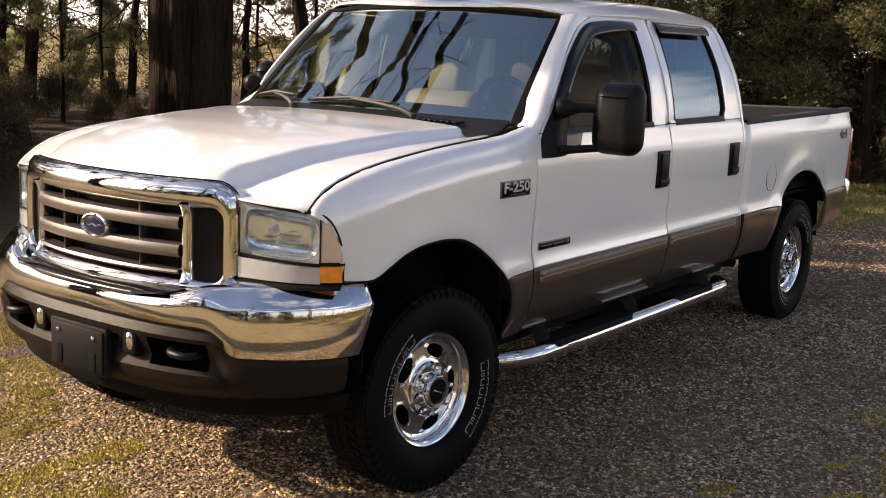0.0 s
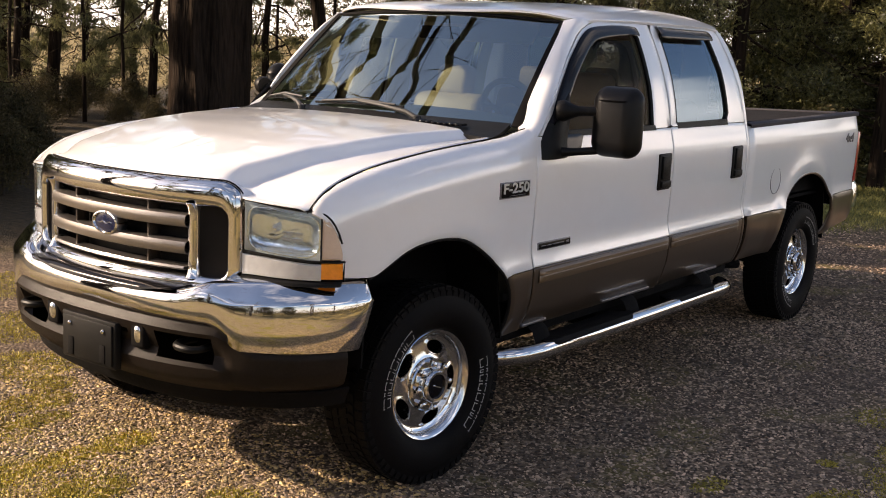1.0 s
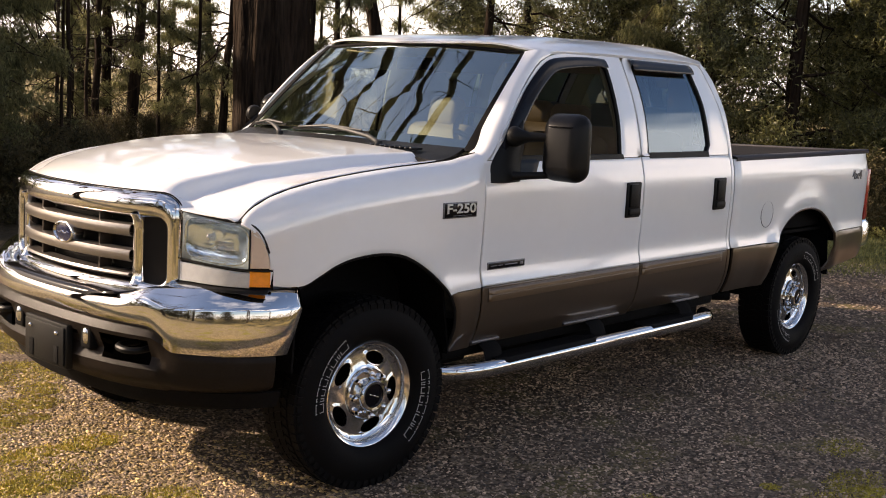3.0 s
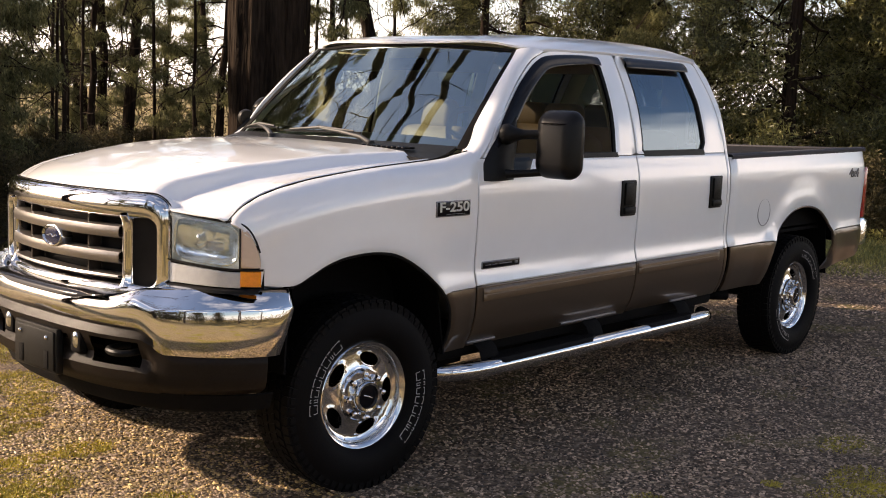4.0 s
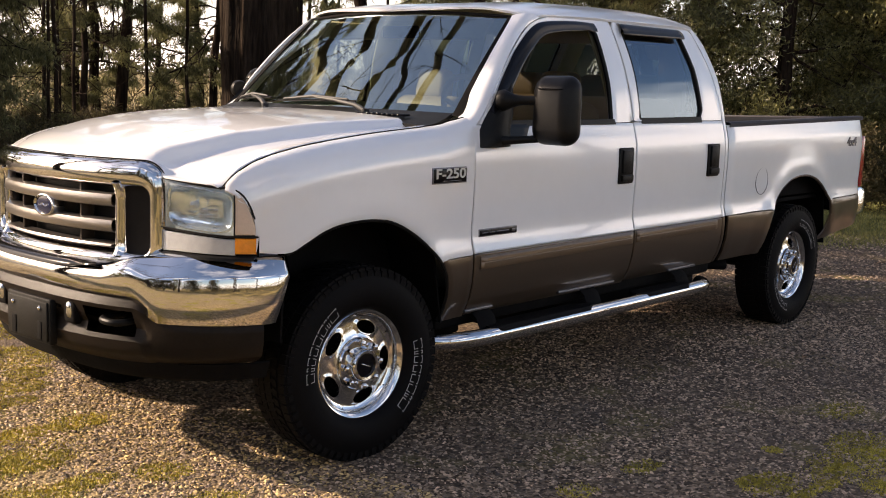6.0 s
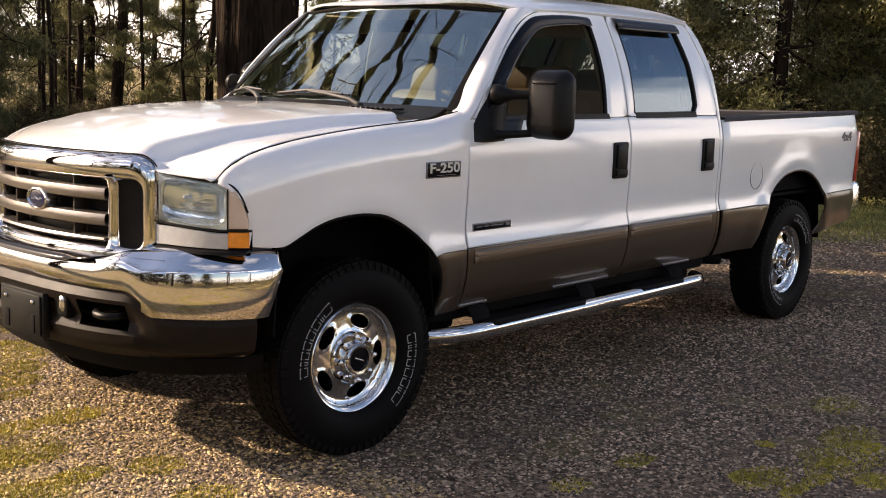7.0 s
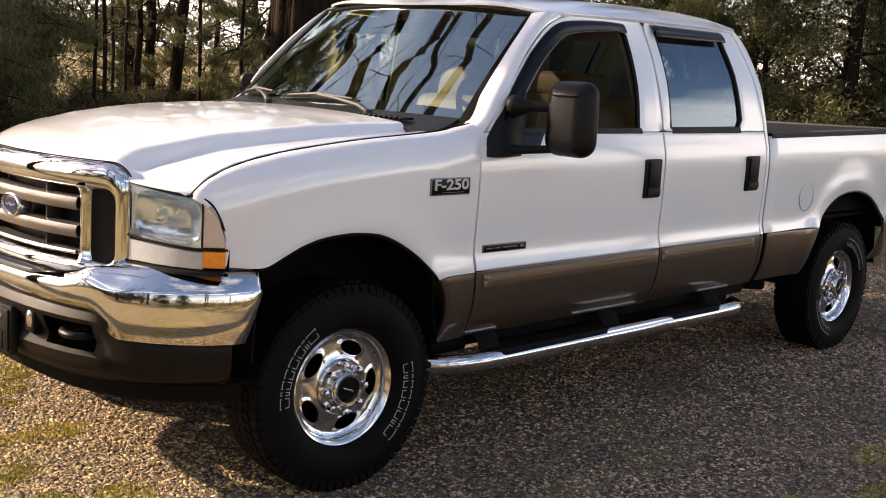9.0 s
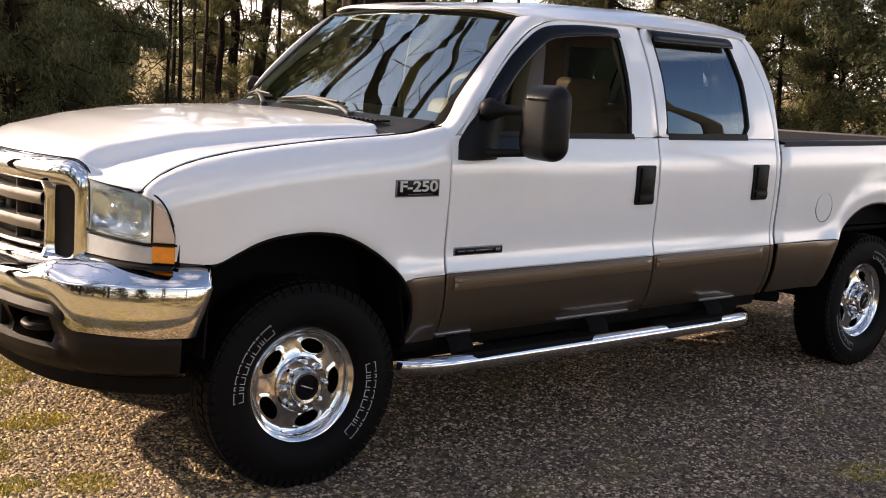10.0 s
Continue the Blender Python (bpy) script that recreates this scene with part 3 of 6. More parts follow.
    add_sheet(bm, on_skin(G, s) - np.array([0, s * 0.014, 0]), out, 0.004, 0, pane=True)
    pane = part("window_glass", bm, GLASS_DARK, rdoor, "dark tinted window glass")
    bm = bmesh.new()
    G = between(poly([(2.05, 1.352), (2.70, 1.354)], 12), poly([(2.05, 1.384), (2.695, 1.384)], 12), 3)
    add_sheet(bm, on_skin(G, s) + np.array([0, s * 0.004, 0]), out, 0.02, 0.003)
    part("sill_weatherstrip", bm, BLACK, rdoor)
    bm = bmesh.new()
    G = on_skin(between(poly([(1.995, 1.875), (2.635, 1.872)], 24), poly([(2.005, 1.812), (2.640, 1.815)], 24), 8, 0.06), s)
    G[..., 1] += s * (0.004 + 0.026 * np.sin(np.linspace(0.1, 2.4, G.shape[1]))[None, :])
    add_sheet(bm, G, (0, s, 0), 0.003, 0.003)
    part("wind_deflector", bm, GLOSSBLACK, rdoor, "smoked acrylic wind deflector")
    # handles: a recessed black plate with a paddle and its finger gap
    for door, hx in ((fdoor, 1.865), (rdoor, 2.800)):
        bm = bmesh.new()
        y = skin(hx, 1.14)
        lo, hi = sorted((s * (y - 0.006), s * (y + 0.009)))
        add_box(bm, (hx - 0.068, lo, 1.045), (hx + 0.068, hi, 1.232), 0.008)
        handle = part("door_handle", bm, BLACK, door, "black plastic door handle")
        bm = bmesh.new()
        lo, hi = sorted((s * (y + 0.006), s * (y + 0.022)))
        add_box(bm, (hx - 0.050, lo, 1.10), (hx + 0.030, hi, 1.222), 0.007)
        add_box(bm, (hx - 0.050, lo, 1.058), (hx + 0.052, hi - s * 0.006 if s > 0 else hi, 1.092), 0.004)
        part("handle_paddle", bm, BLACK, door)
    bm = bmesh.new()
    G = between(poly([(0.78, 1.372), (1.01, 1.63), (1.32, 1.84)], 12), poly([(1.79, 1.372), (1.79, 1.63), (1.76, 1.84)], 12), 8)
    add_sheet(bm, on_skin(G, s) - np.array([0, s * 0.016, 0]), out, 0.004, 0, pane=True)
    # the near pane is a film that darkens the view into the cab
    part("window_glass", bm, GLASS_SIDE if s > 0 else SHADE_FILM, fdoor)
    # two mouldings with a groove
    for door, a, b in ((fdoor, 0.690, 1.955), (rdoor, 1.990, 2.875)):
        bm = bmesh.new()
        prof = [(0.722, 0.0), (0.724, 0.010), (0.732, 0.014), (0.752, 0.014), (0.755, 0.011), (0.758, 0.014), (0.772, 0.013), (0.780, 0.006), (0.782, 0.0)]
        G = np.array([[(x, s * (skin(x, 0.75) + 0.001 + o * min(1, min(x - a, b - x) / 0.02 + 0.25)), z + 0.0065 * (x - 1.3)) for z, o in prof] for x in np.concatenate([[a, a + 0.01, a + 0.02], np.linspace(a + 0.05, b - 0.05, 14), [b - 0.02, b - 0.01, b]])])
        add_sheet(bm, G, out, 0.004, 0)
        part("side_moulding", bm, MOULD, door, "beige protective moulding strip")
    # bed side
    bm = bmesh.new()
    arch = curve_pts(ARCH_R, 40)
    B = np.vstack([poly([(3.020, 0.800), (3.60, 0.803)], 16)[:-1], arch, poly([(4.492, 0.815), (5.125, 0.822)], 18)[1:]])
    T = np.stack([np.interp(np.linspace(0, 1, len(B)), [0, 0.2, 0.76, 1], [3.020, 3.50, 4.60, 5.075]), np.zeros(len(B))], 1)
    T[:, 1] = 1.335 + 0.014 * (T[:, 0] - 3.03) - FAR_RAIL_DROP * (s > 0)
    v = inset(0, 14, 0.006)
    G = B[:, None] * (1 - v[None, :, None]) + T[:, None] * v[None, :, None]
    P = on_skin(G, s)
    rear = np.clip((G[..., 0] - 5.00) / 0.13, 0, 1)
    P[..., 1] -= s * 0.045 * rear**2
    front = np.clip((3.050 - G[..., 0]) / 0.03, 0, 1)
    P[..., 1] -= s * 0.016 * front**2
    P[..., 1] = np.sign(s) * np.minimum(np.abs(P[..., 1]), 1.0 + (P[..., 2] < 1.1) * 0.03)
    add_sheet(bm, P, out, 0.014, 0.003, 0)
    G = between(poly([(3.022, 0.796), (3.026, 0.52)], 14), poly([(3.598, 0.796), (3.555, 0.70), (3.53, 0.60), (3.52, 0.52)], 14), 8)
    add_sheet(bm, on_skin(G, s), out, 0.014, 0.002, 1)
    G = between(poly([(4.494, 0.811), (4.51, 0.72), (4.49, 0.60), (4.45, 0.53)], 14), poly([(5.128, 0.818), (5.13, 0.70), (5.10, 0.60)], 14), 8)
    P = on_skin(G, s)
    P[..., 1] -= s * 0.045 * np.clip((G[..., 0] - 5.00) / 0.13, 0, 1) ** 2
    add_sheet(bm, P, out, 0.014, 0.002, 1)
    bed = part("bed_side", bm, [WHITE, TAN], truck, far + "white cargo bed side with a taupe lower panel")
    bm = bmesh.new()
    lip = [(x, s * (skin(x, z) - 0.010), z - 0.003) for x, z in np.vstack([[(3.53, 0.60), (3.555, 0.70)], curve_pts(ARCH_R, 36), [(4.51, 0.72), (4.49, 0.60), (4.46, 0.54)]])]
    add_tube(bm, lip, 0.010, 8)
    part("arch_lip", tidy(bm), TAN, bed)
    bm = bmesh.new()
    rows = []
    for x in np.linspace(3.03, 5.085, 24):
        z = 1.335 + 0.014 * (x - 3.03) - FAR_RAIL_DROP * (s > 0)
        y = skin(x, z)
        rows.append([(x, s * (y + 0.004), z - 0.012), (x, s * (y + 0.006), z + 0.008), (x, s * (y - 0.004), z + 0.016), (x, s * (y - 0.06), z + 0.017), (x, s * (y - 0.085), z + 0.012), (x, s * (y - 0.09), z - 0.02)])
    add_sheet(bm, rows, (0, s * 0.5, 1), 0.004, 0)
    part("rail_cap", bm, BEDCAP, bed, "dark grey plastic bed rail cap")
    # fuel door outline and rear lamp
    bm = bmesh.new()
    ring = [(3.455 + 0.082 * math.cos(a), s * (skin(3.455, 0.985) + 0.0005), 0.985 + 0.083 * math.sin(a)) for a in np.linspace(0, 2 * math.pi, 40)]
    if s < 0:
        add_tube(bm, ring, 0.0022, 6, cap=False)
        part("fuel_door_gap", tidy(bm), STEEL, bed)
    else:
        bm.free()
    bm = bmesh.new()
    add_box(bm, (5.085, min(s * 0.80, s * 0.968), 0.86), (5.158, max(s * 0.80, s * 0.968), 1.24), 0.02)
    part("tail_light", bm, RED, bed, "red tail light")
    # pillar strip from the wing to the roof, and the rear cab corner
    bm = bmesh.new()
    lowx = curve_pts([(0.648, 0.962, 1.335), (0.690, 0.954, 1.365), (0.755, 0.945, 1.430), (0.860, 0.920, 1.545), (1.015, 0.872, 1.700), (1.175, 0.826, 1.810), (1.310, 0.806, 1.864)], 26)
    upx = curve_pts([(0.650, 0.870, 1.390), (0.702, 0.838, 1.408), (0.815, 0.822, 1.545), (0.964, 0.795, 1.695), (1.080, 0.772, 1.800), (1.165, 0.745, 1.868)], 26)
    v = np.linspace(0, 1, 9)
    G = lowx[:, None] * (1 - v[None, :, None]) + upx[:, None] * v[None, :, None]
    if s > 0:
        G = G[5:]
        G[..., 1] -= 0.115 * (1 - v)[None, :] * np.linspace(1, 0.2, len(G))[:, None]
        G[..., 0] += 0.045 * (1 - v)[None, :]
    bul = np.sin(v * math.pi)[None, :, None] * np.array([-0.012, 0.020, 0.012])[None, None, :]
    add_sheet(bm, mirror_y(G + bul, s), (-0.4, s, 0.3), 0.03, 0.002, 0)
    part("windshield_pillar", bm, WHITE, truck)
    bm = bmesh.new()
    for tone, heights in ((1, np.linspace(0.52, 0.795, 7)), (0, np.concatenate([np.linspace(0.799, 1.40, 14), np.linspace(1.46, 1.885, 10)]))):
        rows = []
        for z in heights:
            x0 = 2.951 if z < 1.37 else np.interp(z, [1.37, 1.62, 1.85, 1.89], [2.951, 2.888, 2.790, 2.765])
            x1 = np.interp(z, [0.5, 1.3, 1.6, 1.8, 1.885], [3.005, 3.005, 2.985, 2.925, 2.840])
            y = skin(2.9, z)
            row = []
            for t in np.linspace(0, 1, 10):
                a = max(0, (t - 0.45) / 0.55)
                row.append((x0 + (x1 - x0) * (t / 0.45 * 0.5 if t < 0.45 else 0.5 + 0.5 * math.sin(a * math.pi / 2)), s * (y - 0.10 * (1 - math.cos(a * math.pi / 2))), z))
            rows.append(row)
        add_sheet(bm, rows, (0.3, s, 0), 0.012, 0.002, tone)
    part("cab_corner", bm, [WHITE, TAN], truck)
    # rocker under the doors, taupe in truth but coloured black for the shade there
    bm = bmesh.new()
    add_box(bm, (0.50, min(s * 0.80, s * 0.905), 0.445), (3.00, max(s * 0.80, s * 0.905), 0.545), 0.03)
    part("rocker_panel", bm, DARK, truck)
    return fender, fdoor, rdoor, bed


near_fender, near_door, near_rear_door, near_bed = build_side(-1)
build_side(1)

def grille_x(y):
    return -0.858 + 0.135 * (abs(y) / 0.615) ** 2.2


NOSE = [(a, grille_x(a) + 0.006) for a in np.linspace(0, 0.60, 13)] + [(0.632, -0.741), (0.745, -0.715), (0.83, -0.686), (0.876, -0.664)]

# bonnet: a raised middle with flanks that fall to a valley beside the wings
bm = bmesh.new()
S = np.array(SEAM[:8])
xs = np.concatenate([[0.0, 0.004], np.linspace(0, 1, 34)[1:-1] ** 1.35, [0.996, 1]])
rows = []
for t in xs:
    row = []
    for q in np.concatenate([[-1, -0.995], np.linspace(-0.985, 0.985, 151), [0.995, 1]]):
        front = lerp(NOSE, abs(q) * 0.871) + 0.04 * max(0, q) ** 2
        back = 0.50 - 0.06 * q * q
        x = front + (back - front) * t
        xe = -0.665 + (0.44 + 0.665) * t
        ys, zs = np.interp(xe, S[:, 0], S[:, 1]) - 0.005, np.interp(xe, S[:, 0], S[:, 2])
        zc = lerp([(0, 1.218), (0.02, 1.241), (0.05, 1.263), (0.10, 1.288), (0.18, 1.309), (0.30, 1.340), (0.45, 1.362), (0.65, 1.381), (0.85, 1.391), (1, 1.395)], t)
        a = abs(q) * ys
        dome = lerp([(0, 0.47), (0.15, 0.53), (0.5, 0.62), (1, 0.68)], t)
        zc = zc - 0.016 * (a / dome) ** 2 if a < dome else zc - 0.016
        k = np.clip((a - dome) / 0.075, 0, 1)
        k = k * k * (3 - 2 * k)
        drop = 0.062 * min(1, t / 0.05 + 0.25) * (1 - 0.35 * t)
        valley = zc - drop
        e = np.clip((a - dome - 0.05) / max(ys - dome - 0.05, 0.02), 0, 1)
        edge_z = valley * (1 - e**2 * (3 - 2 * e)) + zs * e**2 * (3 - 2 * e)
        z = zc * (1 - k) + edge_z * k
        if a > 0.44:
            flat = lerp([(0.62, 1.171), (0.85, 1.157), (0.876, 1.145)], a)
            nose = 1.224 if a < 0.531 else max(flat, 1.137 + 0.087 * math.sqrt(max(0, 1 - ((a - 0.531) / 0.090) ** 2)))
            w = min(1, t / 0.07)
            w = w * w * (3 - 2 * w)
            w = w + (1 - w) * max(0, 1 - (a - 0.44) / 0.05)
            z = nose * (1 - w) + z * w
        row.append((x, math.copysign(a, q), z))
    rows.append(row)
add_sheet(bm, rows, (-0.2, 0, 1), 0.007, 0.004)
hood = part("hood", bm, WHITE, truck, "glossy white hood with a raised centre")
for s in (-1,):
    bm = bmesh.new()
    add_tube(bm, [(x, s * (y - 0.002), z - 0.005) for x, y, z in curve_pts(SEAM, 40)], 0.0024, 6)
    part("hood_gap", tidy(bm), DARK, hood)

# roof with a soft crown, its front edge over the windscreen
bm = bmesh.new()
rows = []
for t in inset(0, 30, 0.01):
    row = []
    for q in np.linspace(-1, 1, 41):
        a = abs(q)
        y = 0.800 * math.sin(a * math.pi / 2) ** 0.9 if a else 0
        f = lerp([(0, 1.072), (0.3, 1.088), (0.55, 1.122), (0.70, 1.160), (0.755, 1.205), (0.800, 1.31)], y)
        x = f + (lerp([(0, 2.94), (0.6, 2.93), (0.74, 2.885), (0.800, 2.78)], y) - f) * t
        top = lerp([(1.05, 1.895), (1.12, 1.915), (1.30, 1.942), (1.60, 1.966), (2.1, 1.980), (2.5, 1.980), (2.75, 1.970), (2.88, 1.946), (2.95, 1.905)], x)
        low = lerp([(1.15, 1.858), (1.35, 1.876), (1.8, 1.886), (2.6, 1.886), (2.9, 1.872)], x)
        z = low + (top - low) * max(0, 1 - (y / 0.803) ** 5.5)
        row.append((x, math.copysign(y, q), z))
    rows.append(row)
add_sheet(bm, rows, (0, 0, 1), 0.014, 0.004)
part("roof", bm, WHITE, truck, "glossy white cab roof")

# cab back wall with its window
bm = bmesh.new()
for y0, y1, z0, z1 in ((-0.90, 0.90, 0.52, 1.40), (-0.90, -0.68, 1.40, 1.85), (0.68, 0.90, 1.40, 1.85), (-0.72, 0.72, 1.80, 1.91)):
    back = 2.93 if z0 < 1.3 else 2.80
    add_box(bm, (back, y0 * (0.84 if z0 > 1.3 else 1), z0), (back + 0.04, y1 * (0.84 if z0 > 1.3 else 1), z1), 0.005)
part("cab_back", bm, WHITE, truck)
bm = bmesh.new()
add_sheet(bm, [[(2.82, y, z) for z in (1.39, 1.6, 1.82)] for y in np.linspace(-0.64, 0.64, 5)], (1, 0, 0), 0.004, 0, pane=True)
part("rear_window", bm, GLASS_DARK, truck, "dark tinted rear window")


def screen_pt(q, t):
    """The windscreen: q across from -1 to 1, t up from 0 to 1."""
    w = 0.805 - 0.075 * t
    x = (0.585 + 0.088 * q * q) * (1 - t) + (1.098 + 0.072 * q * q) * t - 0.006 * math.sin(t * math.pi)
    z = 1.394 - 0.004 * q * q + (0.496 - 0.024 * q * q) * t + 0.004 * math.sin(t * math.pi)
    return (x, q * w, z)


bm = bmesh.new()
add_sheet(bm, [[screen_pt(q, t) for t in np.linspace(0, 1, 16)] for q in np.linspace(-1.07, 1.03, 31)], (-1, 0, 0.7), 0.005, 0, pane=True)
part("windshield", bm, GLASS_FRONT, truck, "curved windshield glass")
# black surround of the glass
bm = bmesh.new()
edge_pts = [screen_pt(-1.075, t) for t in np.linspace(0, 1, 16)] + [screen_pt(q, 1) for q in np.linspace(-1, 1, 31)[1:-1]] + [screen_pt(1.02, t) for t in np.linspace(1, 0, 16)]
inner_pts = [screen_pt(-1.012 + 0.016 * t, t) for t in np.linspace(0, 0.985, 16)] + [screen_pt(q * 0.968, 0.974) for q in np.linspace(-1, 1, 31)[1:-1]] + [screen_pt(0.968, t) for t in np.linspace(0.985, 0, 16)]
G = between(edge_pts, inner_pts, 3, 0.1) + np.array([-0.006, 0, 0.004])
add_sheet(bm, G, (-1, 0, 0.7), 0.006, 0.001)
part("windshield_seal", bm, DARK, truck, "black windshield surround")
# cowl between bonnet and glass
bm = bmesh.new()
rows = []
for q in np.linspace(-1, 1, 41):
    x1, y1, z1 = screen_pt(q, 0.03)
    x0, y0 = 0.475 - 0.045 * q * q, q * 0.868
    rows.append([(x0 + (x1 - x0) * t, y0 + (y1 - y0) * t, (1.375 - 0.020 * q * q) * (1 - t) + (z1 + 0.002) * t - 0.012 * math.sin(t * math.pi)) for t in np.linspace(0, 1, 6)])
add_sheet(bm, rows, (0, 0, 1), 0.02, 0.002)
cowl = part("cowl_panel", bm, BLACK, truck, "black plastic cowl panel")
for k in range(9):
    bm = bmesh.new()
    y = -0.36 - 0.034 * k
    add_box(bm, (0.500, y - 0.009, 1.384), (0.575, y + 0.009, 1.394), 0.003)
    part("vent_slat", bm, GLOSSBLACK, cowl)


def wiper(pivot, elbow, tip, heel):
    """Arm from its pivot to the middle of a bridged blade; all four given as (across, up) on the glass."""
    def at(q, t, lift):
        return Vector(screen_pt(q, t)) + Vector((-0.68, 0, 0.73)) * lift
    bm = bmesh.new()
    a, c = at(*pivot, 0.020) + Vector((-0.02, 0, -0.004)), at(*elbow, 0.034)
    add_tube(bm, [a, a.lerp(c, 0.18) + Vector((-0.004, 0, 0.016)), a.lerp(c, 0.6) + Vector((0, 0, 0.012)), c], [0.014, 0.012, 0.008, 0.006], 8)
    add_tube(bm, [a - Vector((0, 0, 0.03)), a + Vector((0, 0, 0.012))], 0.018, 12)
    w = part("windshield_wiper", tidy(bm), WIPER, truck, "dark grey windshield wiper")
    bm = bmesh.new()
    b, d = at(*tip, 0.012), at(*heel, 0.012)
    add_tube(bm, [b, b.lerp(d, 0.5) + Vector((0, 0, 0.003)), d], 0.006, 6)
    part("wiper_blade", tidy(bm), BLACK, w)
    bm = bmesh.new()
    add_tube(bm, [b.lerp(d, 0.08) + Vector((-0.006, 0, 0.008)), b.lerp(d, 0.5) + Vector((-0.012, 0, 0.022)), b.lerp(d, 0.92) + Vector((-0.006, 0, 0.008))], [0.005, 0.009, 0.005], 8)
    part("blade_bridge", tidy(bm), WIPER, w)


wiper((-0.44, -0.015), (0.06, 0.060), (0.44, 0.045), (-0.28, 0.070))
wiper((0.50, -0.015), (0.76, 0.055), (0.96, 0.045), (0.55, 0.070))

# ---- front end ----
def bump_x(y, back=-0.405, depth=0.535):
    return back - depth * math.sqrt(max(0, 1 - min(1, abs(y) / 1.005) ** 2.7))


def bumper_curve(n, reach=1.0):
    """Plan points of the bumper's front from one tip to the other."""
    a = [(bump_x(y), y) for y in np.sin(np.linspace(-math.pi / 2, math.pi / 2, 400)) * 1.005 * reach]
    return even(a, n)


def bow_z(y, mid, side, at=0.60, wide=0.10):
    """Height that steps from mid in the middle to side near the ends."""
    k = min(1, max(0, (abs(y) - at) / wide))
    return mid + (side - mid) * k * k * (3 - 2 * k)


C = bumper_curve(110)
LONG = bumper_curve(800)
ARC = np.concatenate([[0], np.cumsum(np.linalg.norm(np.diff(LONG, axis=0), axis=1))])


def cut_back(cut):
    """The bumper's plan curve with so much taken off both tips, and its normals."""
    s = np.linspace(cut, ARC[-1] - cut, 110)
    p = np.stack([np.interp(s, ARC, LONG[:, i]) for i in (0, 1)], 1)
    d = np.gradient(p, axis=0)
    n = np.stack([d[:, 1], -d[:, 0]], 1) / np.linalg.norm(d, axis=1, keepdims=True)
    return p, (n if n[55, 0] < 0 else -n)


tan = np.gradient(C, axis=0)
nor = np.stack([tan[:, 1], -tan[:, 0]], 1)
nor /= np.linalg.norm(nor, axis=1, keepdims=True)
if nor[55, 0] > 0:
    nor = -nor
CUTS = [cut_back(0.010 * k) for k in range(10)]
bm = bmesh.new()
rows = []
for (x, y), (nx, ny) in zip(C, nor):
    low = bow_z(y, 0.715, 0.628, 0.61, 0.15)
    topz = bow_z(y, 0.832, 0.868, 0.46, 0.16) + 0.030 * min(1, (abs(y) / 0.9) ** 2)
    row = []
    i = len(rows)
    k = bow_z(y, 0.0, 1.0, 0.50, 0.22)
    for o, z in ((-0.020, low), (-0.003, low + 0.012), (0.003, low + (topz - low) * 0.35), (0.004, topz - 0.075 - 0.012 * k), (0.004 * (1 - k), topz - 0.052 - 0.024 * k), (-0.001 - 0.017 * k, topz - 0.028 - 0.024 * k), (-0.016 - 0.030 * k, topz - 0.010 - 0.006 * k), (-0.045 - 0.020 * k, topz - 0.004), (-0.09, topz + 0.002), (-0.135, topz + 0.002)):
        cut = 0.33 * max(0, 0.90 - z)
        f = cut + (ARC[-1] - 2 * cut) * i / 109
        px, py = np.interp(f, ARC, LONG[:, 0]), np.interp(f, ARC, LONG[:, 1])
        if o < -0.05:
            z -= bow_z(y, 0.028, 0.0, 0.58, 0.10) * min(1, (-0.05 - o) / 0.05)
        row.append((px + nx * o, py + ny * o, z))
    rows.append(row)
add_sheet(bm, rows, (-1, 0, 0.2), 0.006, 0.003)
bumper = part("front_bumper", bm, CHROME, truck, "wide chrome front bumper with a dark lower valance", 85)
# black strip over the chrome shelf, standing for dark reflections under the grille
bm = bmesh.new()
rows = []
for y in np.linspace(-0.44, 0.44, 45):
    topz = bow_z(y, 0.832, 0.868, 0.46, 0.16) + 0.030 * min(1, (abs(y) / 0.9) ** 2)
    k = min(1, (0.45 - abs(y)) / 0.20)
    rows.append([(bump_x(y) + o, y, topz + dz * k) for o, dz in ((-0.001, -0.028), (-0.004, -0.025), (-0.002, -0.014), (0.008, -0.003), (0.030, 0.005), (0.080, 0.008), (0.135, -0.012))])
add_sheet(bm, rows, (-1, 0, 0.5), 0.006, 0.001)
part("bumper_pad", bm, GLOSSBLACK, bumper, "glossy black strip for the dark reflections under the grille")
# valance with two openings
bm = bmesh.new()
ys = np.array([y for x, y in C])
rows = []
prof_t = np.concatenate([[0, 0.02], np.linspace(0.06, 1, 16)])


def valance_pt(i, t):
    (x, y), (nx, ny) = CUTS[9][0][i], CUTS[9][1][i]
    top = bow_z(y, 0.722, 0.634, 0.61, 0.15)
    low = 0.452 + 0.03 * (abs(y) / 1.0) ** 2
    z = top + (low - top) * t
    o = lerp([(0, -0.012), (0.12, 0.006), (0.3, -0.012), (0.45, -0.03), (0.62, -0.008), (0.8, -0.02), (1, -0.085)], t) if abs(y) < 0.66 else lerp([(0, -0.012), (0.1, -0.004), (0.5, -0.012), (0.8, -0.03), (1, -0.09)], t)
    return (x + nx * o, y + ny * o, z)


grid = [[valance_pt(i, t) for t in prof_t] for i in range(2, 108)]
vv = [[bm.verts.new(p) for p in r] for r in grid]
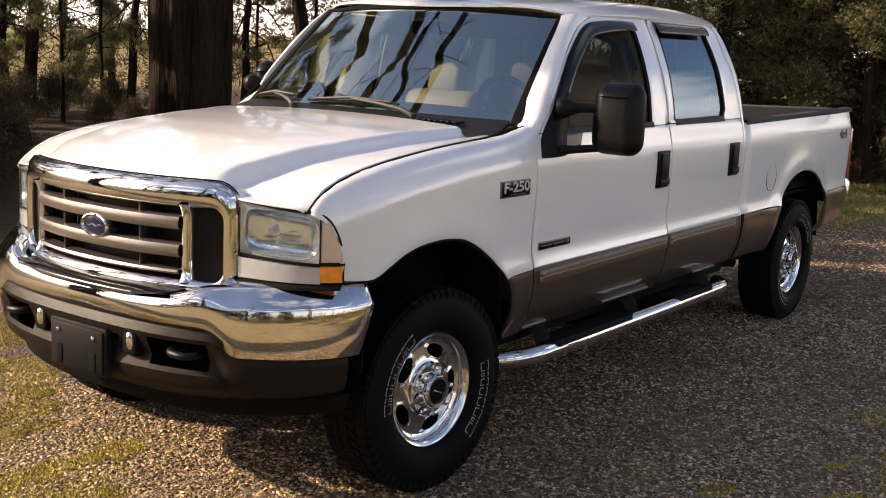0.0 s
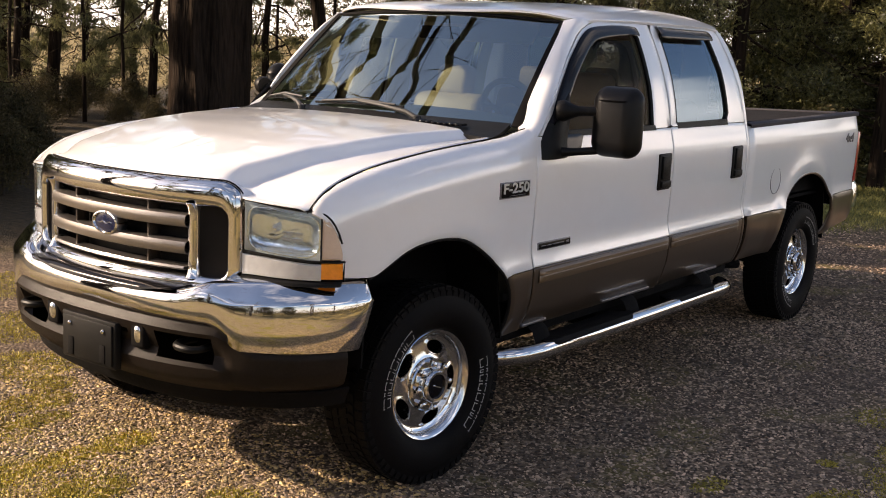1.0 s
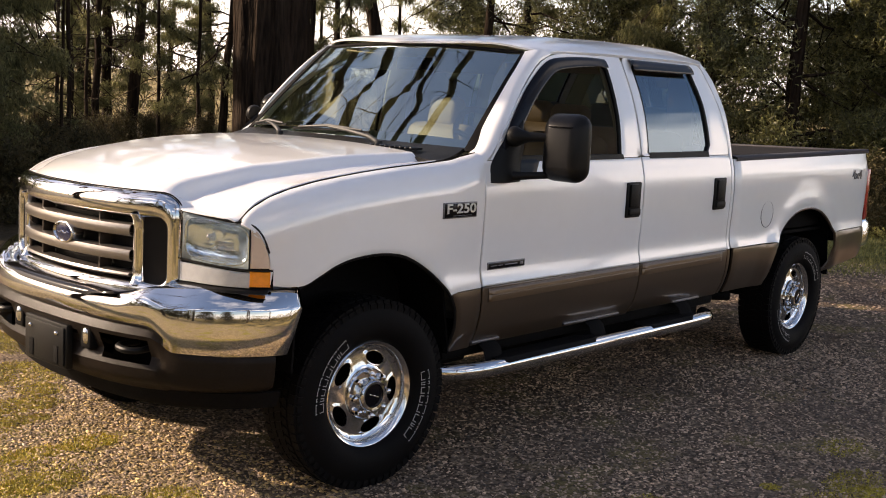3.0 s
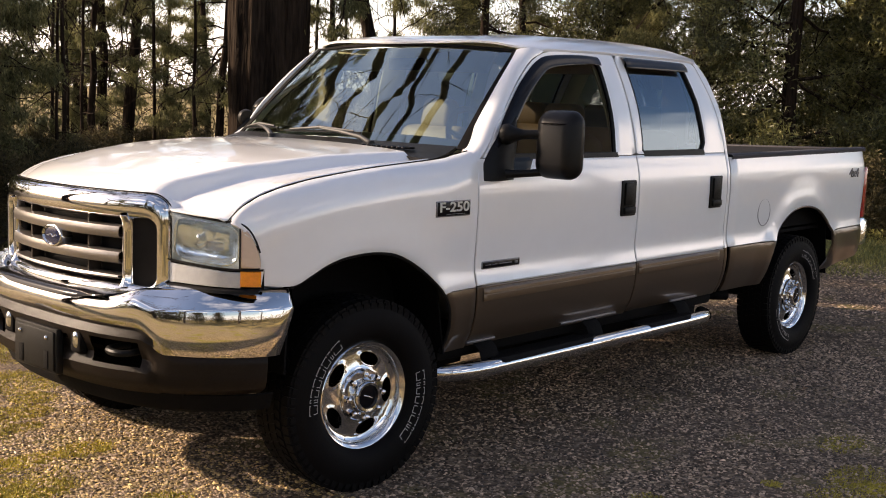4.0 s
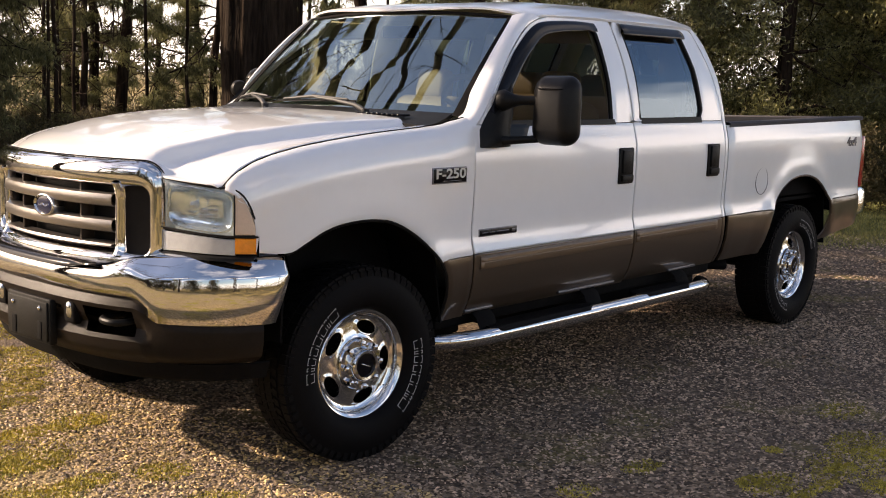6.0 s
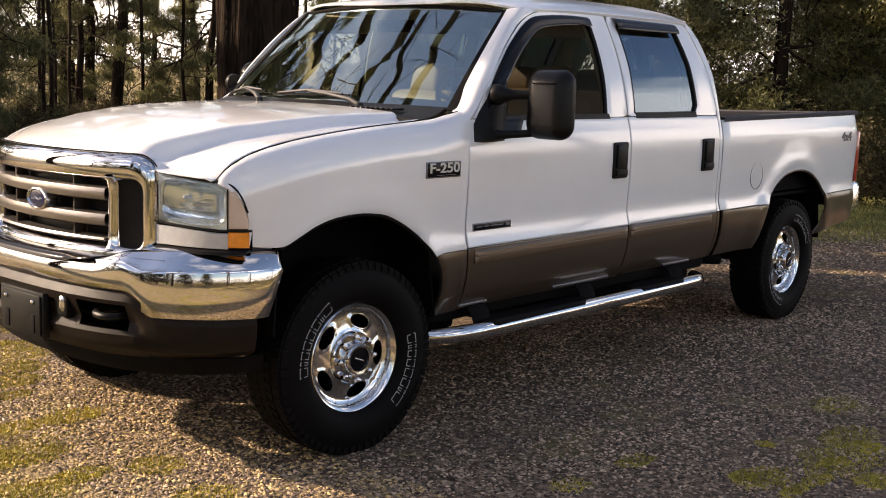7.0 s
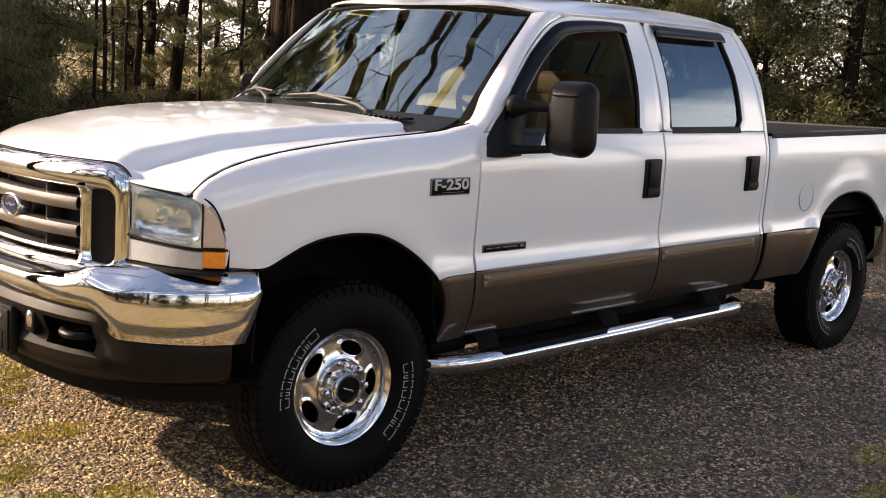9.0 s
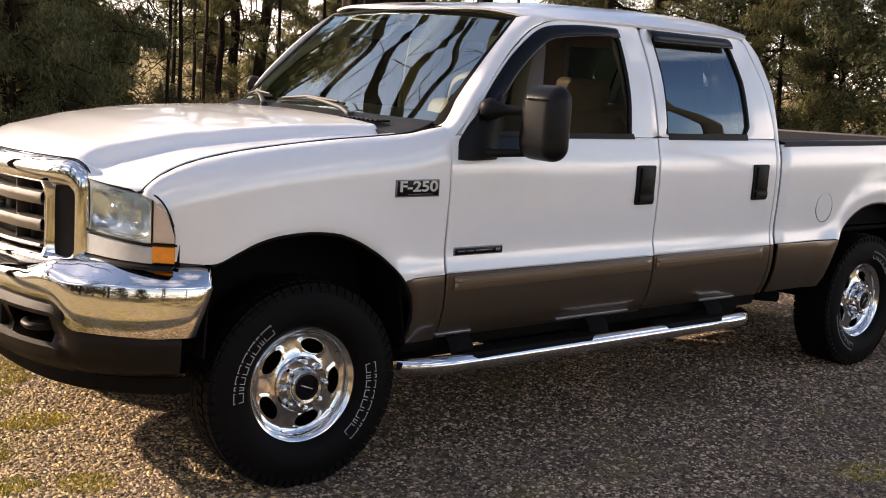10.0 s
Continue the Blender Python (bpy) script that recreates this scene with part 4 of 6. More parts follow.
for i in range(len(grid) - 1):
    for j in range(len(prof_t) - 1):
        y = (grid[i][j][1] + grid[i + 1][j][1]) / 2
        t = (prof_t[j] + prof_t[j + 1]) / 2
        if 0.345 < abs(y) < 0.605 and 0.20 < t < 0.58 or abs(y) < 0.20 and 0.22 < t < 0.30:
            continue
        bm.faces.new((vv[i][j], vv[i + 1][j], vv[i + 1][j + 1], vv[i][j + 1]))
geom = bmesh.ops.solidify(bm, geom=bm.faces[:], thickness=0.03)
valance = part("valance", tidy(bm), VALANCE, bumper, "dark grey-brown plastic lower valance")
# air dam under the valance
bm = bmesh.new()
rows = []
for i in range(3, 107):
    (x, y), (nx, ny) = C[i], nor[i]
    low = 0.385 + 0.02 * abs(y) ** 2
    rows.append([(x + nx * o, y + ny * o, z) for o, z in ((-0.075, 0.475), (-0.092, 0.44), (-0.105, 0.41), (-0.125, low))])
add_sheet(bm, rows, (-1, 0, -0.2), 0.012, 0.002)
part("air_dam", bm, DARK, bumper, "black plastic air dam")
# lower edge trim of the openings, tow hooks, fog lamps, plate holder
for s in (-1, 1):
    bm = bmesh.new()
    x = bump_x(0.47) + 0.05
    # black backing, widened to stop sunlight passing through the openings
    add_box(bm, (x + 0.12, min(s * 0.15, s * 0.72), 0.47), (x + 0.14, max(s * 0.15, s * 0.72), 0.76), 0.0)
    part("opening_back", bm, DARK, bumper)
    bm = bmesh.new()
    loop = [(x + 0.06, s * 0.44, 0.632), (x - 0.01, s * 0.43, 0.630), (x - 0.045, s * 0.46, 0.628), (x - 0.045, s * 0.52, 0.626), (x - 0.01, s * 0.55, 0.626), (x + 0.06, s * 0.545, 0.628)]
    add_tube(bm, curve_pts(loop, 24), 0.014, 10)
    part("tow_hook", tidy(bm), BLACK, bumper, "black steel tow hook")
    bm = bmesh.new()
    add_box(bm, (-0.940, min(s * 0.240, s * 0.298), 0.602), (-0.88, max(s * 0.240, s * 0.298), 0.682), 0.026, 0, 3)
    fog = part("fog_lamp", bm, ALLOY, bumper, "clear fog lamp")
    bm = bmesh.new()
    add_box(bm, (-0.932, min(s * 0.226, s * 0.312), 0.588), (-0.88, max(s * 0.226, s * 0.312), 0.698), 0.016, 0, 3)
    part("fog_bezel", bm, DARK, fog)
bm = bmesh.new()
add_box(bm, (-0.955, -0.168, 0.487), (-0.925, 0.168, 0.668), 0.006)
add_box(bm, (-0.963, -0.155, 0.500), (-0.953, 0.155, 0.655), 0.004)
holder = part("plate_holder", bm, BLACK, bumper, "empty black number-plate holder")
for y, z in ((-0.105, 0.628), (0.105, 0.628)):
    bm = bmesh.new()
    bmesh.ops.create_uvsphere(bm, u_segments=12, v_segments=6, radius=0.009, matrix=Matrix.Translation((-0.964, y, z)))
    part("bolt", bm, ALLOY, holder)
for y in (-0.10, 0.10):
    bm = bmesh.new()
    add_box(bm, (-0.966, y - 0.016, 0.505), (-0.962, y + 0.016, 0.575), 0.001)
    part("slot", bm, DARK, holder)

# grille
bm = bmesh.new()


def rounded(w, z0, z1, r, n=14):
    """Closed outline (y, z) of a rectangle with round corners."""
    pts = []
    for cy, cz, a0 in ((w - r, z1 - r, 0), (-w + r, z1 - r, 90), (-w + r, z0 + r, 180), (w - r, z0 + r, 270)):
        for k in range(n + 1):
            a = radians(a0 + 90 * k / n)
            pts.append((cy + r * math.cos(a), cz + r * math.sin(a)))
    full = even(np.array(pts + pts[:1]), 161)
    return full


rings = []
for w, z0, z1, r, o in ((0.604, 0.818, 1.212, 0.08, 0.05), (0.616, 0.806, 1.220, 0.085, 0.0), (0.613, 0.809, 1.217, 0.084, -0.010), (0.602, 0.822, 1.200, 0.076, -0.026), (0.590, 0.842, 1.165, 0.060, -0.034), (0.577, 0.862, 1.135, 0.048, -0.026), (0.568, 0.872, 1.122, 0.040, -0.008), (0.565, 0.876, 1.118, 0.038, 0.05)):
    rings.append([(grille_x(y) + o, y, z) for y, z in rounded(w, z0, z1, r)[:-1]])
add = [[bm.verts.new(p) for p in r] for r in rings]
for r, q in zip(add, add[1:]):
    for k in range(len(r)):
        bm.faces.new((r[k], r[(k + 1) % len(r)], q[(k + 1) % len(q)], q[k]))
grille = part("grille", tidy(bm), CHROME, truck, "chrome grille surround with two argent bars", 60)
bm = bmesh.new()
add_tube(bm, [(grille_x(y) + 0.004, y * 1.006, z + 0.003) for y, z in rounded(0.616, 0.806, 1.220, 0.085) if z > 1.13 and y < 0.50], 0.0028, 6)
part("surround_gap", tidy(bm), DARK, grille)
bm = bmesh.new()
add_sheet(bm, [[(grille_x(y) + 0.055, y, z) for z in (0.86, 1.0, 1.14)] for y in np.linspace(-0.575, 0.575, 25)], (-1, 0, 0), 0.01, 0)
part("grille_backing", bm, GRILLEDARK, grille)
for z in (0.970, 1.068):
    bm = bmesh.new()
    prof = [(0.04, -0.022), (-0.010, -0.026), (-0.024, -0.021), (-0.029, -0.008), (-0.029, 0.008), (-0.024, 0.021), (-0.010, 0.026), (0.04, 0.022)]
    add_sheet(bm, [[(grille_x(y) + o, y, z + dz) for o, dz in prof] for y in np.linspace(-0.414, 0.414, 31)], (-1, 0, 0), 0.004, 0)
    part("grille_bar", bm, ARGENT, grille, "brushed argent grille bar")
for s in (-1, 1):
    bm = bmesh.new()
    add_sheet(bm, [[(grille_x(0.43) + o * k, s * (0.430 + dy * k), z) for o, dy in ((0.03, -0.018), (-0.010, -0.017), (-0.020, -0.010), (-0.023, 0.0), (-0.020, 0.010), (-0.010, 0.016), (0.03, 0.017))] for z, k in ((0.862, 1.7), (0.876, 1.25), (0.895, 1.02), (0.93, 1.0), (1.00, 1.0), (1.07, 1.0), (1.10, 1.02), (1.118, 1.25), (1.134, 1.7))], (-1, 0, 0), 0.003, 0)
    part("grille_post", bm, CHROME, grille)
    bm = bmesh.new()
    add_sheet(bm, [[(grille_x(y) + 0.004, s * y, z) for z in np.linspace(0.868, 1.128, 5)] for y in np.linspace(0.428, 0.572, 7)], (-1, 0, 0), 0.006, 0)
    part("side_mesh", bm, GRILLEDARK, grille, "dark mesh side insert")
    for y in (0.225,):
        bm = bmesh.new()
        add_box(bm, (grille_x(y) - 0.005, s * y - 0.006, 0.885), (grille_x(y) + 0.05, s * y + 0.006, 1.130), 0.003)
        part("grille_rib", bm, VALANCE, grille)
bm = bmesh.new()
add_sheet(bm, [[(grille_x(y) + o, y, 0.893 + dz) for o, dz in ((0.03, -0.008), (-0.02, -0.006), (-0.024, 0.0), (-0.02, 0.008), (0.03, 0.012))] for y in np.linspace(-0.405, 0.405, 31)], (-1, 0, 0), 0.004, 0)
part("grille_lower_bar", bm, ARGENT, grille)
# oval emblem: chrome rim, blue field
bm = bmesh.new()
add_lathe(bm, [(0.001, 0.012), (0.060, 0.012), (0.066, 0.020), (0.074, 0.018), (0.078, 0.0), (0.078, -0.03)], 48)
for v in bm.verts:
    v.co = Vector((-0.872 - v.co.y, v.co.x * 1.06 - 0.014, 1.020 + v.co.z * 0.58))
emblem = part("oval_emblem", tidy(bm), CHROME, grille, "blue oval emblem with a chrome rim")
bm = bmesh.new()
add_lathe(bm, [(0.0005, 0.016), (0.040, 0.0165), (0.060, 0.0135)], 48)
for v in bm.verts:
    v.co = Vector((-0.872 - v.co.y, v.co.x * 1.06 - 0.014, 1.020 + v.co.z * 0.58))
field = part("emblem_field", tidy(bm), BLUE, grille)
bm = bmesh.new()
add_tube(bm, [(-0.8885, y - 0.014, 1.020 + 0.004 * math.sin(150 * y)) for y in np.linspace(-0.042, 0.042, 24)], [0.0012 + 0.0022 * math.sin(math.pi * k / 23) for k in range(24)], 6)
part("emblem_stroke", tidy(bm), ALLOY, grille)


# headlamps
def lamp_line(s, n, a=0.0, b=1.0, off=0.0):
    """Plan points of the lamp's face from beside the grille round the corner."""
    k = curve_pts([(-0.742, 0.626), (-0.715, 0.745), (-0.685, 0.830), (-0.648, 0.892), (-0.612, 0.934), (-0.586, 0.957), (-0.562, 0.970)], 60)
    t = np.linspace(a, b, n)
    p = np.stack([np.interp(t, np.linspace(0, 1, 60), k[:, i]) for i in (0, 1)], 1)
    p[:, 0] += off + (0.04 if s > 0 else 0)
    p[:, 1] *= s
    return p


def lamp_top(t):
    return 1.162 - 0.0367 * t if t < 0.6 else 1.140 - 0.162 * ((t - 0.6) / 0.4) ** 4.2


def lamp_low(t):
    """Height of the line between the main lens and the lower lenses."""
    return 0.979 - 0.015 * min(1, t / 0.7)


for s in (-1, 1):
    bm = bmesh.new()
    P = lamp_line(s, 20, 0.0, 0.775, 0.0)
    rows = [[(x, y, lamp_low(t) + 0.004 + (lamp_top(t) - 0.004 - lamp_low(t)) * v) for v in inset(0, 5, 0.03)] for (x, y), t in zip(P, np.linspace(0, 0.775, 20))]
    add_sheet(bm, rows, (-1, s * 0.3, 0), 0.004, 0.003, pane=True)
    lamp = part("headlight", bm, LENS, truck, "clear headlight with an amber corner marker")
    lamp.visible_shadow = False
    # pale surround with a deep rounded mirror bowl in it
    NU, NV = 56, 36
    LL = lamp_line(s, 60, 0.005, 0.775, 0.0)

    def lamp_pt(u, v, d):
        """A point behind the lens: u across, v up, both 0 to 1, d deep."""
        x, y = (np.interp(u, np.linspace(0, 1, 60), LL[:, i]) for i in (0, 1))
        t = 0.775 * u
        lo, hi = lamp_low(t) + 0.004, lamp_top(t) - 0.002
        return (x + d, y - s * 0.15 * d, lo + (hi - lo) * v)

    V = [lamp_pt(i / (NU - 1), j / (NV - 1), 0.012) for i in range(NU) for j in range(NV)]
    F = []
    for i in range(NU - 1):
        for j in range(NV - 1):
            u, v = ((i + 0.5) / (NU - 1) - 0.51) / 0.455, ((j + 0.5) / (NV - 1) - 0.49) / 0.44
            if abs(u) ** 4 + abs(v) ** 4 > 1:
                f = (i * NV + j, (i + 1) * NV + j, (i + 1) * NV + j + 1, i * NV + j + 1)
                F.append(f if s < 0 else f[::-1])
    arrays("lamp_surround", V, F, REFLECT, lamp, "pale lamp surround", True)
    V, F = [], []
    for k, (r, d) in enumerate(((1.05, 0.0110), (1.03, 0.0105), (1.0, 0.0112), (0.97, 0.015), (0.92, 0.021), (0.85, 0.026), (0.76, 0.030), (0.66, 0.033), (0.54, 0.035), (0.42, 0.036), (0.3, 0.037), (0.12, 0.0375), (0.01, 0.0375))):
        for i in range(64):
            a = 2 * math.pi * i / 64
            cu, su = math.cos(a), math.sin(a)
            V.append(lamp_pt(0.51 + 0.455 * r * math.copysign(abs(cu) ** 0.5, cu), 0.49 + 0.44 * r * math.copysign(abs(su) ** 0.5, su), d + (0.0010 * math.sin(40 * r * cu) if 0.2 < r < 0.95 else 0)))
            if k:
                b, c = (k - 1) * 64, k * 64
                f = (b + i, b + (i + 1) % 64, c + (i + 1) % 64, c + i)
                F.append(f if s < 0 else f[::-1])
    arrays("lamp_bowl", V, F, LAMPMIRROR, lamp, "bright fluted reflector", True)
    # flutes and bulb shield in the bowl
    for k in range(8):
        (x, y) = lamp_line(s, 2, 0.36 + 0.026 * k, 0.37 + 0.026 * k, 0.034)[0]
        for z0 in (1.028, 1.046):
            bm = bmesh.new()
            add_box(bm, (x, y - 0.004, z0), (x + 0.012, y + 0.004, z0 + 0.015), 0.003)
            part("reflector_flute", bm, ALLOY, lamp)
    (x, y) = lamp_line(s, 2, 0.30, 0.31, 0.024)[0]
    bm = bmesh.new()
    bmesh.ops.create_uvsphere(bm, u_segments=16, v_segments=10, radius=0.012, matrix=Matrix.Translation((x, y, 1.07)) @ Matrix.Diagonal((0.8, 1, 1.3, 1)))
    part("bulb_shield", bm, ALLOY, lamp)
    bm = bmesh.new()
    P = lamp_line(s, 14, 0.79, 0.985)
    rows = [[(x, y, 0.972 + (lamp_top(t) - 0.008 - 0.972) * v) for v in inset(0, 5, 0.04)] for (x, y), t in zip(P, np.linspace(0.79, 0.985, 14))]
    add_sheet(bm, rows, (-1, s, 0), 0.01, 0.004)
    part("corner_lens", bm, CORNER, lamp, "frosted corner lens")
    bm = bmesh.new()
    P = lamp_line(s, 20, 0.0, 0.79)
    add_sheet(bm, [[(x, y, 0.897 + (lamp_low(0.79 * k / 19) - 0.009 - 0.897) * v) for v in inset(0, 4, 0.04)] for k, (x, y) in enumerate(P)], (-1, s * 0.3, 0), 0.02, 0.004)
    part("parking_lens", bm, PARKLENS, lamp, "ribbed clear parking lens")
    bm = bmesh.new()
    P = lamp_line(s, 14, 0.79, 0.99)
    add_sheet(bm, [[(x, y, 0.902 + 0.058 * v) for v in inset(0, 4, 0.04)] for x, y in P], (-1, s, 0), 0.02, 0.004)
    part("amber_marker", bm, AMBER, lamp, "amber side marker lens")
    # dark housing behind and the gasket lines between the lenses
    bm = bmesh.new()
    P = lamp_line(s, 24, 0.0, 0.955, 0.018)
    add_sheet(bm, [[(x + 0.07 * (k < 16) + 0.022, y * 0.988, z) for z in (0.888, 0.96, lamp_top(k / 23) + 0.004)] for k, (x, y) in enumerate(P)], (-1, s, 0), 0.01, 0)
    part("lamp_housing", bm, DARK, lamp)
    bm = bmesh.new()
    P = lamp_line(s, 30, 0.0, 1.0, 0.004)
    add_tube(bm, [(x, y, lamp_low(k / 29) + 0.001) for k, (x, y) in enumerate(P)], 0.0042, 6)
    add_tube(bm, [(x, y, lamp_top(k / 29) + 0.002) for k, (x, y) in enumerate(P[:29])], 0.0036, 6)
    x, y = lamp_line(s, 2, 0.782, 0.784, 0.002)[0]
    add_tube(bm, [(x, y, 0.966), (x, y, lamp_top(0.783))], 0.0034, 6)
    part("lamp_gasket", tidy(bm), BLACK, lamp)
    # black strip for the shade in the gap between lamp and bumper
    bm = bmesh.new()
    add_sheet(bm, [[(x + o, y - s * 0.3 * o, z) for o, z in ((-0.014, 0.878), (-0.011, 0.888), (0.004, 0.896))] for x, y in lamp_line(s, 24, 0.0, 0.985)], (-1, s * 0.3, 0.5), 0.012, 0.001)
    part("lower_gasket", bm, BLACK, lamp)

# dark filler between bumper, lamps and grille
bm = bmesh.new()
rows = [[(bump_x(y) + o, y, z) for o, z in ((0.09, 0.845), (0.13, 0.862), (0.20, 0.870))] for y in np.linspace(-0.85, 0.85, 30)]
add_sheet(bm, rows, (-0.2, 0, 1), 0.01, 0)
part("front_filler", bm, BLACK, truck)

# ---- wheels ----
R_TYRE, R_RIM = 0.397, 0.222


def build_wheel():
    """A wheel with its outer face towards negative y, centre at the origin, tyre outer wall at y = -0.135."""
    bm = bmesh.new()
    # rim lip and barrel
    add_lathe(bm, [(0.190, 0.11), (0.200, 0.02), (0.197, -0.055), (0.203, -0.082), (0.214, -0.094), (0.222, -0.098), (0.227, -0.094), (0.229, -0.080), (0.222, -0.06), (0.216, 0.11)], 96)

    def face_y(r):
        return lerp([(0.05, -0.072), (0.100, -0.070), (0.112, -0.062), (0.135, -0.056), (0.165, -0.052), (0.185, -0.050), (0.199, -0.060)], r)
    for k in range(5):
        mid = 2 * math.pi * k / 5 + math.radians(90)
        hole = Vector((0.151, 0))
        N = 60
        outer, ell = [], []
        for i in range(N):
            a = 2 * math.pi * i / N
            ell.append((0.151 + 0.026 * math.cos(a), 0.050 * math.sin(a)))
            # march out to the sector's border
            lo, hi = 0.0, 0.2
            for _ in range(26):
                d = (lo + hi) / 2
                px, py = 0.151 + d * math.cos(a), d * math.sin(a)
                r, th = math.hypot(px, py), math.atan2(py, px)
                if 0.098 < r < 0.199 and abs(th) < math.pi / 5:
                    lo = d
                else:
                    hi = d
            outer.append((0.151 + lo * math.cos(a), lo * math.sin(a)))
        rings = []
        for f, dy in ((0, 0), (0.25, 0), (0.5, 0), (0.72, 0), (0.86, -0.004), (0.95, -0.004), (1.0, 0.004), (1.0, 0.03)):
            ring = []
            for (ox, oy), (ex, ey) in zip(outer, ell):
                x, y = ox + (ex - ox) * f, oy + (ey - oy) * f
                r, th = math.hypot(x, y), math.atan2(y, x) + mid
                ring.append(bm.verts.new((r * math.cos(th), face_y(r) + dy, r * math.sin(th))))
            rings.append(ring)
        for r, q in zip(rings, rings[1:]):
            for i in range(N):
                bm.faces.new((r[i], r[(i + 1) % N], q[(i + 1) % N], q[i]))
    add_lathe(bm, [(0.098, -0.069), (0.090, -0.074), (0.05, -0.074)], 64)
    bmesh.ops.remove_doubles(bm, verts=bm.verts[:], dist=0.0008)
    wheel = part("wheel", tidy(bm), ALLOY, None, "polished alloy wheel with five oval holes and a blackwall tyre")
    bm = bmesh.new()
    add_lathe(bm, [(0.20, 0.04), (0.0, 0.04)][:1] + [(0.195, 0.03), (0.05, 0.03), (0.001, 0.03)], 40)
    part("brake_backing", tidy(bm), DARK, wheel)
    # tyre
    bm = bmesh.new()
    prof = [(0.214, -0.080), (0.226, -0.094), (0.238, -0.112), (0.262, -0.126), (0.295, -0.133), (0.325, -0.131), (0.350, -0.124), (0.366, -0.116), (0.378, -0.113), (0.386, -0.108), (0.3935, -0.096), (0.397, -0.07), (0.398, -0.03), (0.398, 0.0)]
    prof = prof + [(r, -y) for r, y in prof[::-1][1:]]
    add_lathe(bm, prof, 120, 0, closed=True)
    tyre = part("tyre", tidy(bm), RUBBER, wheel, "black all-terrain tyre with outlined white raised lettering bars")
    # tread blocks on the shoulder and crown
    verts, faces = [], []

    def block(a0, a1, y0, y1, r0, r1, skew=0.0):
        n = len(verts)
        for r in (r0, r1):
            for a, y in ((a0, y0), (a1, y0), (a1 + skew, y1), (a0 + skew, y1)):
                verts.append((r * math.cos(a), y, r * math.sin(a)))
        for f in ((4, 5, 6, 7), (0, 1, 5, 4), (1, 2, 6, 5), (2, 3, 7, 6), (3, 0, 4, 7)):
            faces.append(tuple(n + i for i in f))
    n = 62
    for k in range(n):
        a, w = 2 * math.pi * k / n, 2 * math.pi / n
        for s in (-1, 1):
            block(a + 0.07 * w, a + 0.90 * w, s * 0.070, s * 0.112, 0.385, 0.4005 if k % 2 else 0.400)
            block(a + 0.16 * w, a + 0.80 * w, s * 0.1085, s * 0.1185, 0.364, 0.388)
            block(a + 0.45 * w, a + 1.2 * w, s * 0.030, s * 0.062, 0.39, 0.4035, 0.3 * w)
        block(a + 0.1 * w, a + 0.75 * w, -0.022, 0.022, 0.39, 0.4035, 0.35 * w)
    arrays("tread", verts, faces, RUBBER, wheel)
    # outlined letter bars on the sidewall, two runs
    verts, faces = [], []

    def bar(r, a, w, h):
        """An outlined bar: w along the tyre, h across the wall, standing 1 mm proud."""
        t = 0.0034
        for x0, x1, z0, z1 in ((-w / 2, w / 2, h / 2 - t, h / 2), (-w / 2, w / 2, -h / 2, -h / 2 + t), (-w / 2, -w / 2 + t, -h / 2, h / 2), (w / 2 - t, w / 2, -h / 2, h / 2)):
            n = len(verts)
            for x, z in ((x0, z0), (x1, z0), (x1, z1), (x0, z1)):
                rr, aa = r + z, a + x / r
                y = lerp([(0.262, -0.1265), (0.295, -0.1335), (0.325, -0.1315), (0.350, -0.1245)], rr) - 0.0012
                verts.append((rr * math.cos(aa), y, rr * math.sin(aa)))
            faces.append((n, n + 1, n + 2, n + 3))
    for start in (-0.50, 2.50):
        a = start
        for w in (0.048, 0.014, 0.036, 0.036, 0.032, 0.030, 0.014, 0.040):
            bar(0.286, a + w / 0.57, w, 0.044)
            a += (w + 0.009) / 0.286
    tagged(arrays("sidewall_marking", verts, faces, LETTERS, wheel), "raised white-outlined bars", kind="stuff")
    # hub: flange, cap, nuts
    bm = bmesh.new()
    add_lathe(bm, [(0.108, -0.062), (0.108, -0.082), (0.103, -0.088), (0.072, -0.090), (0.069, -0.108), (0.066, -0.124), (0.060, -0.130), (0.050, -0.128), (0.048, -0.120)], 48)
    part("hub_cap", tidy(bm), CHROME, wheel, "chrome hub cap")
    bm = bmesh.new()
    add_lathe(bm, [(0.0485, -0.121), (0.03, -0.124), (0.001, -0.125)], 32)
    part("hub_centre", tidy(bm), GLOSSBLACK, wheel, "black hub centre")
    bm = bmesh.new()
    add_box(bm, (-0.026, -0.1275, -0.0025), (0.026, -0.123, 0.0025), 0.001)
    part("hub_mark", bm, ALLOY, wheel)
    for k in range(8):
        a = 2 * math.pi * (k + 0.5) / 8
        bm = bmesh.new()
        add_lathe(bm, [(0.0145, -0.082), (0.0145, -0.104), (0.012, -0.116), (0.006, -0.121), (0.0005, -0.122)], 6)
        for v in bm.verts:
            v.co += Vector((0.089 * math.cos(a), 0, 0.089 * math.sin(a)))
        part("lug_nut", tidy(bm), CHROME, wheel)
    return wheel


def wheel_copy(src, m):
    w = copy_thing(src, m)
    w.parent = truck
    return w


first_wheel = build_wheel()
first_wheel.parent = truck
first_wheel.matrix_basis = pose(0, -0.867, 0.397, 0, 20, -5)
wheel_copy(first_wheel, pose(4.015, -0.867, 0.397, 0, -48, 0))
wheel_copy(first_wheel, pose(0, 0.867, 0.397, 0, 10, 175))
wheel_copy(first_wheel, pose(4.015, 0.867, 0.397, 0, 70, 180))

